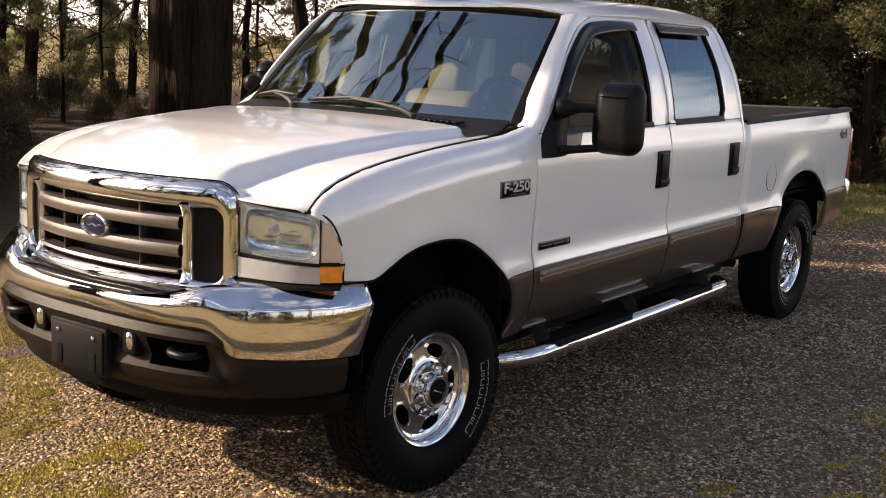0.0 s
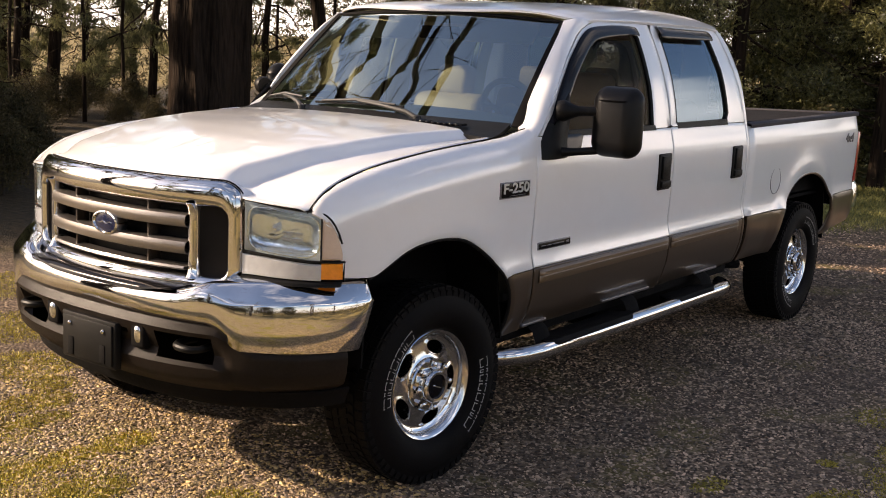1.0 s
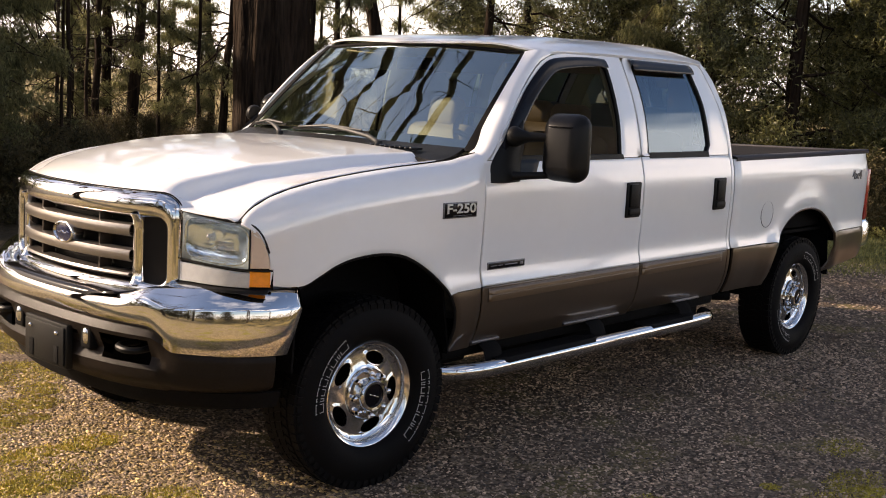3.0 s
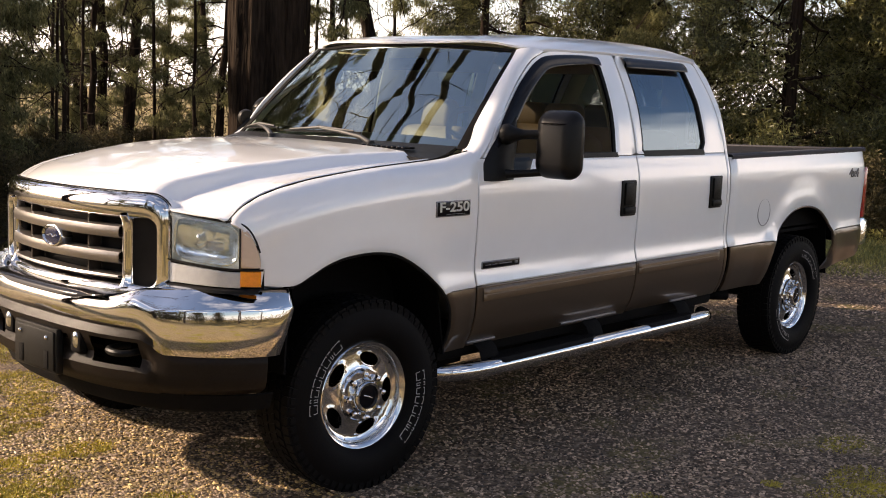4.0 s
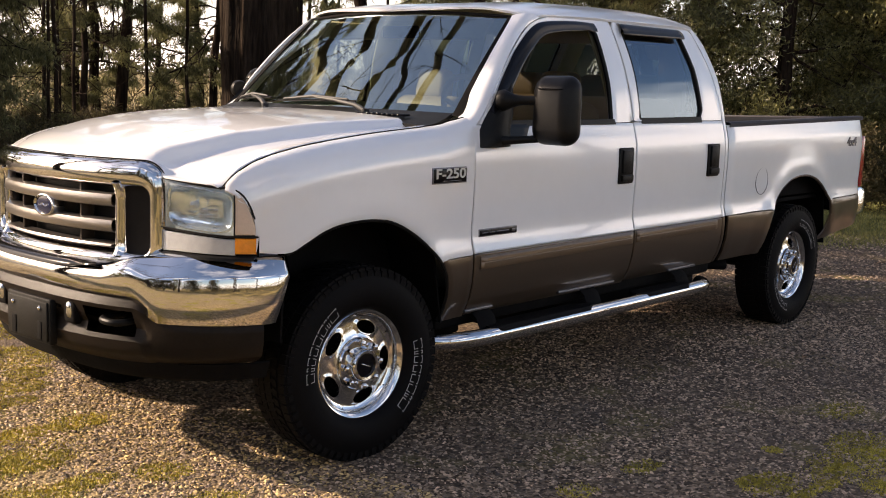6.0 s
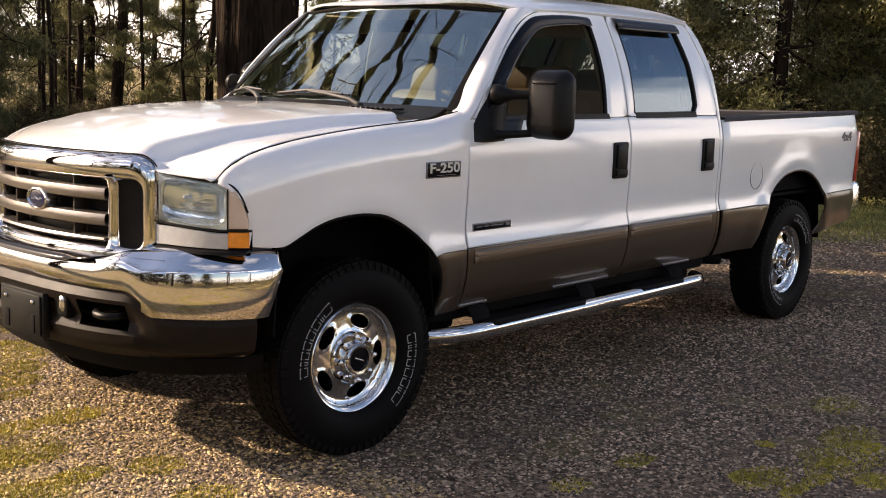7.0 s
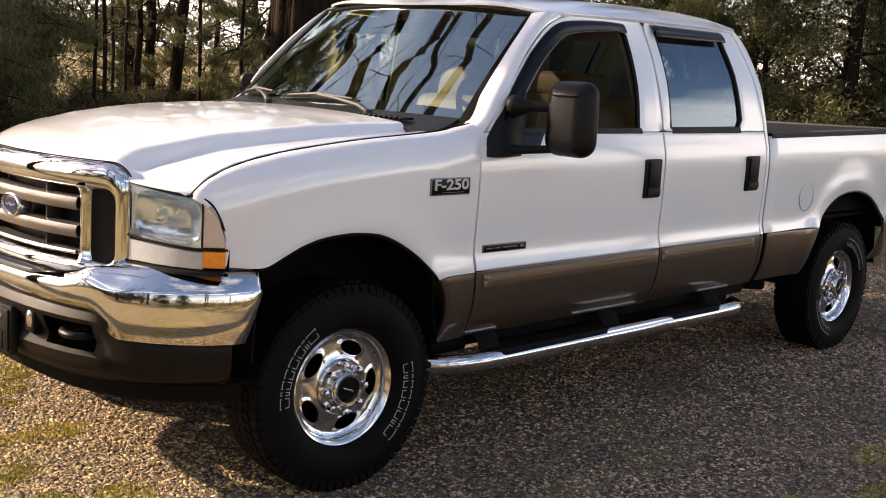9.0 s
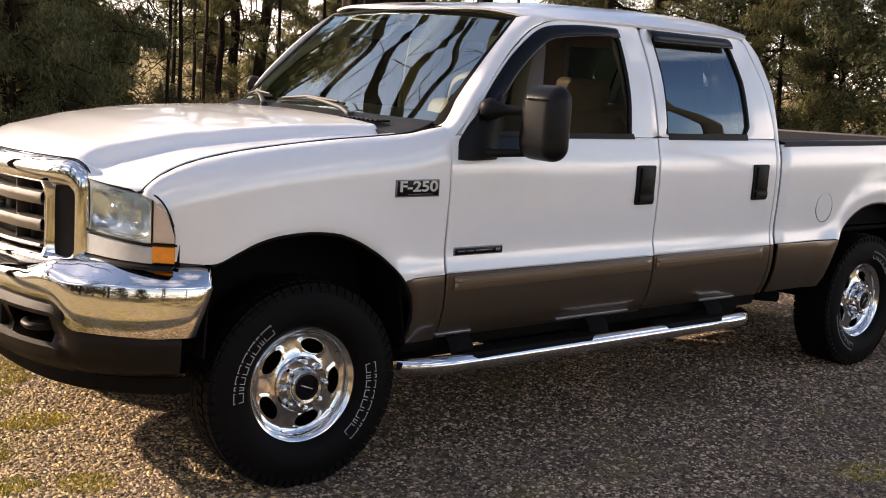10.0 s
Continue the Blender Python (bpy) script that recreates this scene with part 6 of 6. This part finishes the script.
def fallen_leaf(x, y, size, turn):
    bm = bmesh.new()
    pts = [(0, 0), (0.30, 0.22), (0.34, 0.05), (0.62, 0.20), (0.70, 0.06), (1, 0), (0.70, -0.08), (0.60, -0.22), (0.34, -0.07), (0.28, -0.20)]
    top = [bm.verts.new((size * (px - 0.5), size * py, 0.010 + 0.022 * abs(py) + 0.01 * math.sin(px * 5))) for px, py in pts]
    mid = [bm.verts.new((size * (px - 0.5), 0, 0.008 + 0.01 * math.sin(px * 5))) for px in (0.25, 0.5, 0.75)]
    bm.faces.new((top[0], top[1], top[2], mid[0])), bm.faces.new((mid[0], top[2], top[3], mid[1])), bm.faces.new((mid[1], top[3], top[4], mid[2])), bm.faces.new((mid[2], top[4], top[5], top[6])), bm.faces.new((mid[1], mid[2], top[6], top[7])), bm.faces.new((mid[0], mid[1], top[7], top[8])), bm.faces.new((top[0], mid[0], top[8], top[9]))
    bmesh.ops.solidify(bm, geom=bm.faces[:], thickness=0.002)
    ob = tagged(part("fallen_leaf", bm, LEAF), "dry brown fallen leaf on the gravel", "leaf", "fallen leaves")
    ob.matrix_basis = pose(x, y, 0.006, 4, -5, turn)


for x, y, z, t in ((5.95, -1.01, 0.14, 20), (4.9, -1.9, 0.10, 80), (7.2, -0.4, 0.12, 140), (3.1, -1.5, 0.07, 10), (6.6, 0.2, 0.12, 60), (0.2, 1.9, 0.10, 200)):
    fallen_leaf(x, y, z, t)


# ---- trees ----
def tube_arrays(V, F, pts, rad, sides):
    """Adds a tapered tube to vertex and face lists."""
    pts = np.asarray(pts, float)
    base = len(V)
    for i, p in enumerate(pts):
        t = pts[min(i + 1, len(pts) - 1)] - pts[max(i - 1, 0)]
        t = t / (np.linalg.norm(t) + 1e-9)
        ref = np.array([1.0, 0, 0]) if abs(t[2]) > 0.7 else np.array([0, 0, 1.0])
        a = np.cross(t, ref)
        a /= np.linalg.norm(a)
        b = np.cross(t, a)
        for k in range(sides):
            c = 2 * math.pi * k / sides
            V.append(tuple(p + (a * math.cos(c) + b * math.sin(c)) * rad[i]))
    for i in range(len(pts) - 1):
        for k in range(sides):
            q = base + i * sides
            F.append((q + k, q + (k + 1) % sides, q + sides + (k + 1) % sides, q + sides + k))


def trunk_line(r, height, lean, bend):
    """Points of a slightly crooked trunk."""
    n = 12
    x = np.cumsum(r.normal(0, bend, n)) + np.linspace(0, lean[0], n)
    y = np.cumsum(r.normal(0, bend, n)) + np.linspace(0, lean[1], n)
    z = np.concatenate([[-0.15, 0.0, 0.35], np.linspace(1.2, height, n - 3)])
    x[:2], y[:2] = x[2], y[2]
    return np.stack([x - x[1], y - y[1], z], 1)


def tufts(r, centre, spread, count, size, blade, droop=0.0, n_blades=3):
    """Loose sprays of thin leaves round points: arrays of triangles."""
    c = np.repeat(centre, count, 0)
    k = len(c)
    c = c + r.normal(0, 1, (k, 3)) * np.asarray(spread)
    V, F = [], []
    c = np.repeat(c, n_blades, 0)
    k = len(c)
    d = r.normal(0, 1, (k, 3))
    d[:, 2] -= droop
    d /= np.linalg.norm(d, axis=1, keepdims=True)
    w = np.cross(d, r.normal(0, 1, (k, 3)))
    w /= np.linalg.norm(w, axis=1, keepdims=True) + 1e-9
    L = size * (0.5 + r.random((k, 1)))
    V = np.stack([c + w * blade * 1.2, c + d * L, c - w * blade * 1.2], 1).reshape(-1, 3)
    F = (np.arange(k)[:, None] * 3 + np.array([0, 1, 2])[None])
    return V, F


def tree(name, label, seed, trunk_r, height, lean, low_limb, limbs, reach, leaf, bark, sprays, spread, size, blade, droop=0.3, n_blades=3, upward=0.25, twigs=3, group="pines behind the truck", category="tree", fill=1.0):
    """Trunk with limbs as one part, the crown's many small leaves as another."""
    r = np.random.default_rng(seed)
    root = tagged(new(name), label, category, group)
    T = trunk_line(r, height, lean, 0.03 + trunk_r * 0.12)
    V, F = [], []
    rad = trunk_r * np.interp(T[:, 2], [-0.15, 0.0, 0.4, 1.5, height], [1.55, 1.35, 1.08, 1.0, 0.25])
    tube_arrays(V, F, T, rad, 14)
    part_t = arrays("trunk", V, F, bark, root, "", True)
    V, F, tips = [], [], []
    for k in range(limbs):
        f = (k + r.random() * 0.8) / limbs
        z = low_limb + (height - low_limb) * f
        p0 = np.array([np.interp(z, T[:, 2], T[:, i]) for i in (0, 1)] + [z])
        a = r.random() * 2 * math.pi
        L = reach * (1 - 0.65 * f) * (0.55 + 0.6 * r.random())
        n = 6
        line = [p0]
        d = np.array([math.cos(a), math.sin(a), upward + 0.25 * r.normal()])
        for i in range(n):
            d = d + r.normal(0, 0.22, 3) - np.array([0, 0, droop * 0.12])
            d /= np.linalg.norm(d)
            line.append(line[-1] + d * L / n)
        r0 = min(trunk_r * 0.30, 0.008 + 0.012 * L)
        tube_arrays(V, F, line, np.linspace(r0, r0 * 0.25, n + 1), 5)
        for j in range(twigs):
            i = r.integers(2, n + 1)
            q = line[i]
            e = d * 0.5 + r.normal(0, 0.7, 3)
            e /= np.linalg.norm(e)
            M = L * (0.18 + 0.25 * r.random())
            tw = [q, q + e * M * 0.5 + r.normal(0, 0.03, 3), q + e * M - np.array([0, 0, droop * 0.1 * M])]
            tube_arrays(V, F, tw, [r0 * 0.35, r0 * 0.25, r0 * 0.1], 4)
            tips += [tw[1], tw[2]]
        tips += line[3:]
    tagged(arrays("branchwork", V, F, bark, root, "", True), kind="stuff")
    if leaf:
        tips = np.array(tips)
        tips = tips[r.random(len(tips)) < fill]
        Vn, Fn = tufts(r, tips, (spread, spread, spread * 0.6), sprays, size, blade, droop, n_blades)
        tagged(arrays("crown", Vn.tolist(), Fn.tolist(), leaf, root), kind="stuff")
    return root


def plant(src, spots):
    """Puts the first tree at the first spot and copies at the others: x, y, turn, size."""
    x, y, a, k = spots[0]
    src.matrix_basis = pose(x, y, 0, 0, 0, a) @ Matrix.Scale(k, 4)
    for x, y, a, k in spots[1:]:
        c = copy_thing(src, pose(x, y, 0, 0, 0, a))
        c.scale = (k, k, k)


# the great double trunk behind the truck
def great_tree(x, y):
    root = tagged(new("old_oak_tree"), "massive dark furrowed double tree trunk behind the truck", "tree")
    for k, (dx, dy, r0, seed) in enumerate(((0.05, -0.04, 0.515, 3), (0.23, -0.34, 0.275, 5))):
        r = np.random.default_rng(seed)
        bm = bmesh.new()
        T = trunk_line(r, 13, (0.3 * (k - 0.5), 0.5), 0.05)
        rows = []
        N, M = 72, 60
        ph = r.random(8) * 6.28
        for i in range(M):
            z = -0.1 + 9.0 * (i / (M - 1)) ** 1.3
            cx, cy = (np.interp(z, T[:, 2], T[:, j]) for j in (0, 1))
            flare = 1 + 0.45 * math.exp(-max(0, z) / 0.45)
            ring = []
            for j in range(N):
                a = 2 * math.pi * j / N
                rr = r0 * np.interp(z, [0, 2, 9], [1, 0.94, 0.62]) * (1 + (flare - 1) * (0.7 + 0.5 * math.sin(5 * a + ph[0])))
                rr *= 1 + 0.035 * math.sin(11 * a + ph[1] + 0.7 * math.sin(z * 1.3)) + 0.025 * math.sin(23 * a + ph[2] + 1.1 * math.sin(z * 2.1 + ph[3])) + 0.012 * math.sin(41 * a + 3 * math.sin(z * 3))
                rr += 0.012 * noise.noise((6 * math.cos(a), 6 * math.sin(a), z * 2.5))
                ring.append((x + dx + cx + rr * math.cos(a), y + dy + cy + rr * math.sin(a), z))
            rows.append([bm.verts.new(p) for p in ring])
        for p, q in zip(rows, rows[1:]):
            for j in range(N):
                bm.faces.new((p[j], p[(j + 1) % N], q[(j + 1) % N], q[j]))
        part("trunk", bm, BARK, root, "", 80)
    V, F = [], []
    r = np.random.default_rng(11)
    for k in range(14):
        a, z = r.random() * 6.28, 4.5 + 4 * r.random()
        p = np.array([x + 0.2, y, z])
        d = np.array([math.cos(a), math.sin(a), 0.5])
        line = [p]
        for i in range(7):
            d = d + r.normal(0, 0.25, 3)
            d /= np.linalg.norm(d)
            line.append(line[-1] + d * 0.75)
        tube_arrays(V, F, line, np.linspace(0.16, 0.02, 8), 7)
    tagged(arrays("branchwork", V, F, BARK, root, "", True), kind="stuff")


great_tree(8.50, 10.02)

PINE = "tall dark pine with bare lower trunk and drooping needle sprays"
NEEDLES = (230, 0.11, 0.085, 0.0055, 2.2, 4)
pine_a = tree("pine_tree", PINE, 21, 0.105, 8.5, (-0.9, 0.2), 1.9, 24, 2.4, NEEDLE, BARK, *NEEDLES, fill=0.17)
plant(pine_a, [(10.25, 18.1, 0, 1.35), (10.22, 16.37, 250, 1.12), (3.75, 10.3, 300, 1.3), (13.6, 5.4, 130, 1.1)])
pine_b = tree("pine_tree", PINE, 22, 0.09, 8, (-0.4, 0.1), 1.6, 23, 2.1, NEEDLE, BARK, *NEEDLES, fill=0.17)
plant(pine_b, [(10.06, 16.95, 0, 1.1), (10.14, 13.25, 90, 0.85), (12.02, 12.31, 160, 0.8), (17.5, 13.5, 280, 1.1), (2.6, 11.0, 160, 1.0)])
pine_c = tree("pine_tree", PINE, 23, 0.075, 7.5, (0.2, -0.3), 1.2, 24, 1.9, NEEDLE, BARK, *NEEDLES, fill=0.17)
plant(pine_c, [(8.82, 15.37, 0, 0.9), (13.61, 18.15, 220, 1.05), (13.91, 20.39, 30, 0.9), (16.0, 10.6, 190, 1.1), (2.6, 9.4, 45, 1.2), (5.0, 13.6, 200, 1.1), (1.9, 9.0, 300, 1.1)])
leaning = tree("leaning_pine", "leaning dark pine trunk beside the great tree", 27, 0.105, 8, (-1.6, 1.0), 2.6, 16, 1.8, NEEDLE, BARK, *NEEDLES, fill=0.2)
plant(leaning, [(10.45, 9.1, 0, 1.1)])
sapling = tree("sapling", "thin bare sapling at the edge of the wood", 24, 0.024, 6, (0.2, 0.1), 0.8, 22, 1.2, None, BARK, 0, 0, 0, 0, 0.1, twigs=4, group="saplings")
plant(sapling, [(12.84, 13.59, 0, 1.4), (14.69, 14.6, 80, 1.4), (9.4, 14.2, 160, 1.3), (9.6, 17.3, 240, 1.5), (6.6, 13.0, 320, 1.2), (5.2, 10.4, 40, 1.0), (11.9, 10.4, 110, 1.3), (7.4, 13.4, 20, 1.2), (6.0, 11.6, 200, 1.3), (13.2, 9.9, 150, 1.4), (11.2, 15.4, 60, 1.4), (8.0, 14.9, 210, 1.2)])

YOUNG = "young feathery pine with needles down to the ground"
young = tree("young_pine", YOUNG, 25, 0.05, 4.6, (0.1, 0.1), 0.35, 40, 1.3, NEEDLE, BARK, 260, 0.11, 0.060, 0.0045, 1.8, 4, 0.25, 3, "young pines", fill=0.16)
plant(young, [(3.6, 9.9, 0, 1.0), (3.0, 8.6, 50, 1.0), (2.0, 7.9, 200, 1.1), (4.9, 12.6, 140, 1.0), (9.0, 16.4, 280, 0.75), (0.2, 9.8, 320, 1.1), (15.2, 17.0, 110, 0.9), (12.4, 16.9, 20, 0.7), (1.4, 8.0, 80, 1.1), (3.9, 12.2, 260, 1.2)])

HOLLY = "dense dark evergreen with low branches down to the ground"
ever_a = tree("evergreen_tree", HOLLY, 31, 0.11, 7.5, (0.1, 0.1), 0.25, 46, 2.3, EVERGREEN, BARK, 150, 0.16, 0.060, 0.0090, 0.3, 3, 0.15, 3, "dense evergreens", fill=0.42)
# trees at negative x or y above 10: unseen, added for shade and reflections
plant(ever_a, [(12.6, 3.2, 0, 1.0), (13.5, 6.0, 140, 0.45), (-14.5, 5.0, 20, 1.1), (-16.5, 0.5, 200, 1.2), (-15.5, -4.0, 90, 1.0), (-2.3, 11.4, 60, 0.95), (-0.4, 12.8, 170, 0.95), (1.4, 11.0, 280, 1.25), (3.0, 12.6, 10, 1.25), (14.6, 2.2, 250, 0.9), (16.0, 1.0, 80, 1.15), (12.2, 8.6, 260, 0.85), (17.0, 4.2, 30, 1.2), (14.8, -2.4, 300, 1.0)])
ever_b = tree("evergreen_tree", HOLLY, 32, 0.10, 6.5, (0.1, -0.1), 0.2, 44, 2.0, EVERGREEN, BARK, 150, 0.16, 0.058, 0.0090, 0.3, 3, 0.2, 3, "dense evergreens", fill=0.42)
plant(ever_b, [(13.2, 1.2, 0, 1.0), (12.9, 4.6, 200, 0.62), (15.4, 3.2, 60, 1.2), (14.6, 7.4, 330, 1.2), (14.0, -0.6, 120, 1.0), (13.2, 10.0, 250, 0.65), (22.0, 4.6, 70, 1.6), (21.0, 2.0, 200, 1.6), (19.5, 10.8, 300, 1.5), (17.6, -1.2, 40, 1.3), (18.6, 2.4, 110, 1.4)])

shrub_a = tree("shrub", "low tangled evergreen shrub in the undergrowth", 41, 0.03, 1.7, (0.1, 0.1), 0.05, 34, 1.1, BRUSH, GREYBARK, 9, 0.19, 0.085, 0.013, 0.2, 3, 0.5, 3, "undergrowth", "shrub")
# the last five are added out of view, mostly tree-high, for chrome reflections
plant(shrub_a, [(3.6, 7.9, 0, 0.45), (2.7, 7, 60, 0.45), (4.6, 9, 180, 0.45), (5.2, 9.8, 30, 0.43), (1.9, 7.2, 90, 0.45), (10.9, 6.6, 150, 0.45), (11.6, 1.6, 210, 0.55), (1.2, 7.6, 270, 0.45), (5.6, 11.2, 20, 0.45), (6.4, 12, 140, 0.45), (7.2, 12.9, 250, 0.43), (8, 13.6, 80, 0.43), (8.9, 14.6, 190, 0.45), (9.8, 15.2, 310, 0.43), (11, 16.4, 60, 0.45), (12.2, 17.4, 130, 0.45), (13.2, 16.2, 280, 0.43), (10.6, 14.4, 330, 0.43), (12.6, 15, 45, 0.43), (0.6, 6.6, 75, 0.43), (2.9, 8.6, 15, 0.45), (3.9, 8.8, 205, 0.45), (4.9, 10.6, 260, 0.45), (0.1, 7.4, 95, 0.45), (9.2, 12, 35, 0.29), (11, 12.4, 165, 0.36), (7.6, 15.4, 285, 0.45), (6.4, 14.4, 60, 0.45), (-15, -2, 0, 2.4), (-16.5, 2.5, 90, 2.6), (-14, -7, 180, 2.2), (-18, 7, 30, 0.45), (-13, -12, 200, 2)])
shrub_b = tree("shrub", "low leafless brown shrub in the undergrowth", 42, 0.025, 1.5, (0.1, -0.1), 0.05, 30, 1.0, BRUSH, GREYBARK, 6, 0.16, 0.08, 0.011, 0.1, 3, 0.6, 5, "undergrowth", "shrub")
plant(shrub_b, [(3.1, 6.9, 0, 0.43), (4.2, 8.2, 70, 0.43), (5.7, 10.2, 140, 0.36), (6.8, 12.2, 210, 0.43), (9.4, 13.3, 280, 0.36), (10.2, 9.9, 350, 0.36), (11.3, 8.1, 40, 0.45), (11.4, 4, 110, 0.6), (11.9, 0.3, 180, 0.5), (12, 6.4, 250, 0.7), (11.9, 13.9, 320, 0.43), (4.4, 10.1, 15, 0.45)])

# bare hardwoods on the sunny side and behind the viewer
BARE = "bare winter hardwood with spreading limbs"


def hardwood(name, label, seed, trunk_r, height, group, first=0.40):
    """A tall trunk that thins slowly, limbs from first times its height up, each forking into fine twigs."""
    r = np.random.default_rng(seed)
    root = tagged(new(name), label, "tree", group)
    V, F = [], []
    T = trunk_line(r, height * 0.80, (r.normal() * 0.6, r.normal() * 0.6), 0.16)
    tube_arrays(V, F, T, trunk_r * np.interp(T[:, 2], [-0.15, 0, 0.5, height * 0.5, height * 0.80], [1.5, 1.35, 1.0, 0.72, 0.3]), 14)
    arrays("trunk", V, F, GREYBARK, root, "", True)
    V, F = [], []

    def grow(p, d, L, rad, level):
        n = 5
        line = [p]
        for i in range(n):
            d = d + r.normal(0, 0.20, 3) + np.array([0, 0, 0.04])
            d = d / np.linalg.norm(d)
            line.append(line[-1] + d * L / n)
        tube_arrays(V, F, line, np.linspace(rad, rad * 0.5, n + 1), max(4, 8 - level * 2))
        if level < 4:
            for j in range(3 if level < 2 else 2):
                i = r.integers(2, n + 1)
                e = d + r.normal(0, 0.40, 3)
                grow(line[i], e / np.linalg.norm(e), L * (0.45 + 0.3 * r.random()), rad * 0.5, level + 1)
    for k in range(6):
        z = height * (first + (0.78 - first) * (k + r.random()) / 6)
        p = np.array([np.interp(z, T[:, 2], T[:, i]) for i in (0, 1)] + [z])
        a = k * 2.4 + r.random()
        up = 1.8 if k < 3 else 1.0
        grow(p, np.array([math.cos(a), math.sin(a), up]) / math.hypot(1, up), height * (0.30 if k < 3 else 0.20), trunk_r * (0.50 if k < 3 else 0.35), 1)
    grow(T[-1], np.array([0, 0, 1.0]), height * 0.18, trunk_r * 0.3, 1)
    tagged(arrays("branchwork", V, F, GREYBARK, root, "", True), kind="stuff")
    return root


plant(hardwood("hardwood_tree", BARE, 51, 0.34, 22, "bare hardwoods"), [(-20.0, 10.0, 60, 0.9)])
plant(hardwood("hardwood_tree", BARE, 52, 0.20, 14, "bare hardwoods"), [(-9.0, -17.0, 0, 1.1), (-6.5, -11.5, 200, 0.8), (18.0, -12.0, 80, 1.25), (-13.5, -4.5, 40, 1.0), (-15.0, 0.5, 210, 1.1)])
plant(hardwood("hardwood_tree", BARE, 53, 0.14, 11, "bare hardwoods"), [(-3.0, -19.0, 120, 1.2), (6.0, -24.0, 20, 1.3), (-17.0, 5.0, 260, 0.9), (-4.0, 22.0, 30, 1.2)])

def spreading_oak(x, y):
    """An old oak whose heavy bare limbs reach far over the drive, one above another."""
    r = np.random.default_rng(57)
    root = tagged(new("spreading_oak"), "bare old oak with heavy limbs reaching over the drive", "tree")
    V, F = [], []
    T = trunk_line(r, 15.0, (0.6, -0.2), 0.10)
    tube_arrays(V, F, T, 0.40 * np.interp(T[:, 2], [-0.15, 0, 0.6, 6, 15], [1.6, 1.4, 1.0, 0.8, 0.35]), 16)
    arrays("trunk", V, F, BARK, root, "", True)
    V, F = [], []
    for k, z in enumerate((6.3, 8.1, 10.2, 11.2, 13.6, 7.0, 8.7, 10.4, 12.1)):
        side = k < 5
        p = np.array([np.interp(z, T[:, 2], T[:, i]) for i in (0, 1)] + [z])
        n, line = 30, [p]
        if side:
            ph = r.random(3) * 6.28
            for i in range(1, n + 1):
                far = p[0] + 10.4 * i / n
                line.append(np.array([far, p[1] * (1 - i / n) + 0.35 * math.sin(0.7 * far + ph[0]), z + 0.6 * i / n + 0.40 * math.sin(2.0 * far + ph[1]) + 0.13 * math.sin(4.7 * far + ph[2])]))
            d = np.array([1.0, 0, 0.1])
        else:
            a = 1.6 + 0.9 * (k - 5)
            d = np.array([math.cos(a), math.sin(a), 0.12])
            for i in range(n):
                d = d + r.normal(0, 0.09, 3)
                d /= np.linalg.norm(d)
                line.append(line[-1] + d * 5.0 / n)
        r0 = (0.20, 0.24, 0.26, 0.15, 0.23)[k] if side else 0.14
        tube_arrays(V, F, line, np.linspace(r0, r0 * (0.6 if side else 0.35), n + 1), 10)
        for i in range(8, n + 1, 2):
            for _ in range(1):
                e = d * 0.5 + r.normal(0, 0.75, 3) + np.array([0, 0, 0.25])
                e /= np.linalg.norm(e)
                M = 0.7 + 1.7 * r.random()
                tw = [line[i], line[i] + e * M * 0.45 + r.normal(0, 0.06, 3), line[i] + e * M]
                tube_arrays(V, F, tw, [0.020, 0.013, 0.006], 5)
                for _ in range(2):
                    g = e + r.normal(0, 0.6, 3)
                    g /= np.linalg.norm(g)
                    tube_arrays(V, F, [tw[1], tw[1] + g * M * 0.3, tw[1] + g * M * 0.55 + r.normal(0, 0.04, 3)], [0.010, 0.008, 0.004], 4)
    tagged(arrays("branchwork", V, F, BARK, root, "", True), kind="stuff")
    root.matrix_basis = pose(x, y, 0)


spreading_oak(-6.8, 7.0)

# brush scattered over the near field
r = np.random.default_rng(63)
C0 = np.stack([-6 + 52 * r.random(300), 17 + 30 * r.random(300), 0.15 + 0.7 * r.random(300) ** 2], 1)
Vn, Fn = tufts(r, C0, (0.55, 0.55, 0.28), 34, 0.22, 0.020, -0.4, 2)
Vn[:, 2] = np.maximum(Vn[:, 2], 0.02)
tagged(arrays("field_brush", Vn.tolist(), Fn.tolist(), BRUSH), "dry tangled brush between wood and straw field", "brush", kind="stuff")

# rough grass and brush over the lawn that the chrome mirrors
C0 = np.stack([-22 + 40 * r.random(260), -30 + 21 * r.random(260), 0.05 + 0.5 * r.random(260) ** 2], 1)
Vn, Fn = tufts(r, C0, (0.6, 0.6, 0.18), 30, 0.20, 0.018, -0.5, 2)
Vn[:, 2] = np.maximum(Vn[:, 2], 0.02)
tagged(arrays("lawn_brush", Vn.tolist(), Fn.tolist(), BRUSH), "scattered dry brush on the open lawn", "brush", kind="stuff")

# far woods round the fields
V, F = [], []
r = np.random.default_rng(61)
az = r.random(900) * 2 * np.pi
dist = 120 + 50 * r.random(900)
C0 = np.stack([dist * np.cos(az), dist * np.sin(az), 0.3 + 7.0 * r.random(900) ** 1.4], 1)
Vn, Fn = tufts(r, C0, (3.5, 3.5, 1.3), 70, 0.75, 0.11, 0.0, 2)
Vn[:, 2] = np.maximum(Vn[:, 2], 0.02)
tagged(arrays("far_woods", Vn.tolist(), Fn.tolist(), FARWOOD), "distant belt of brown and green woods", "woods", kind="stuff")
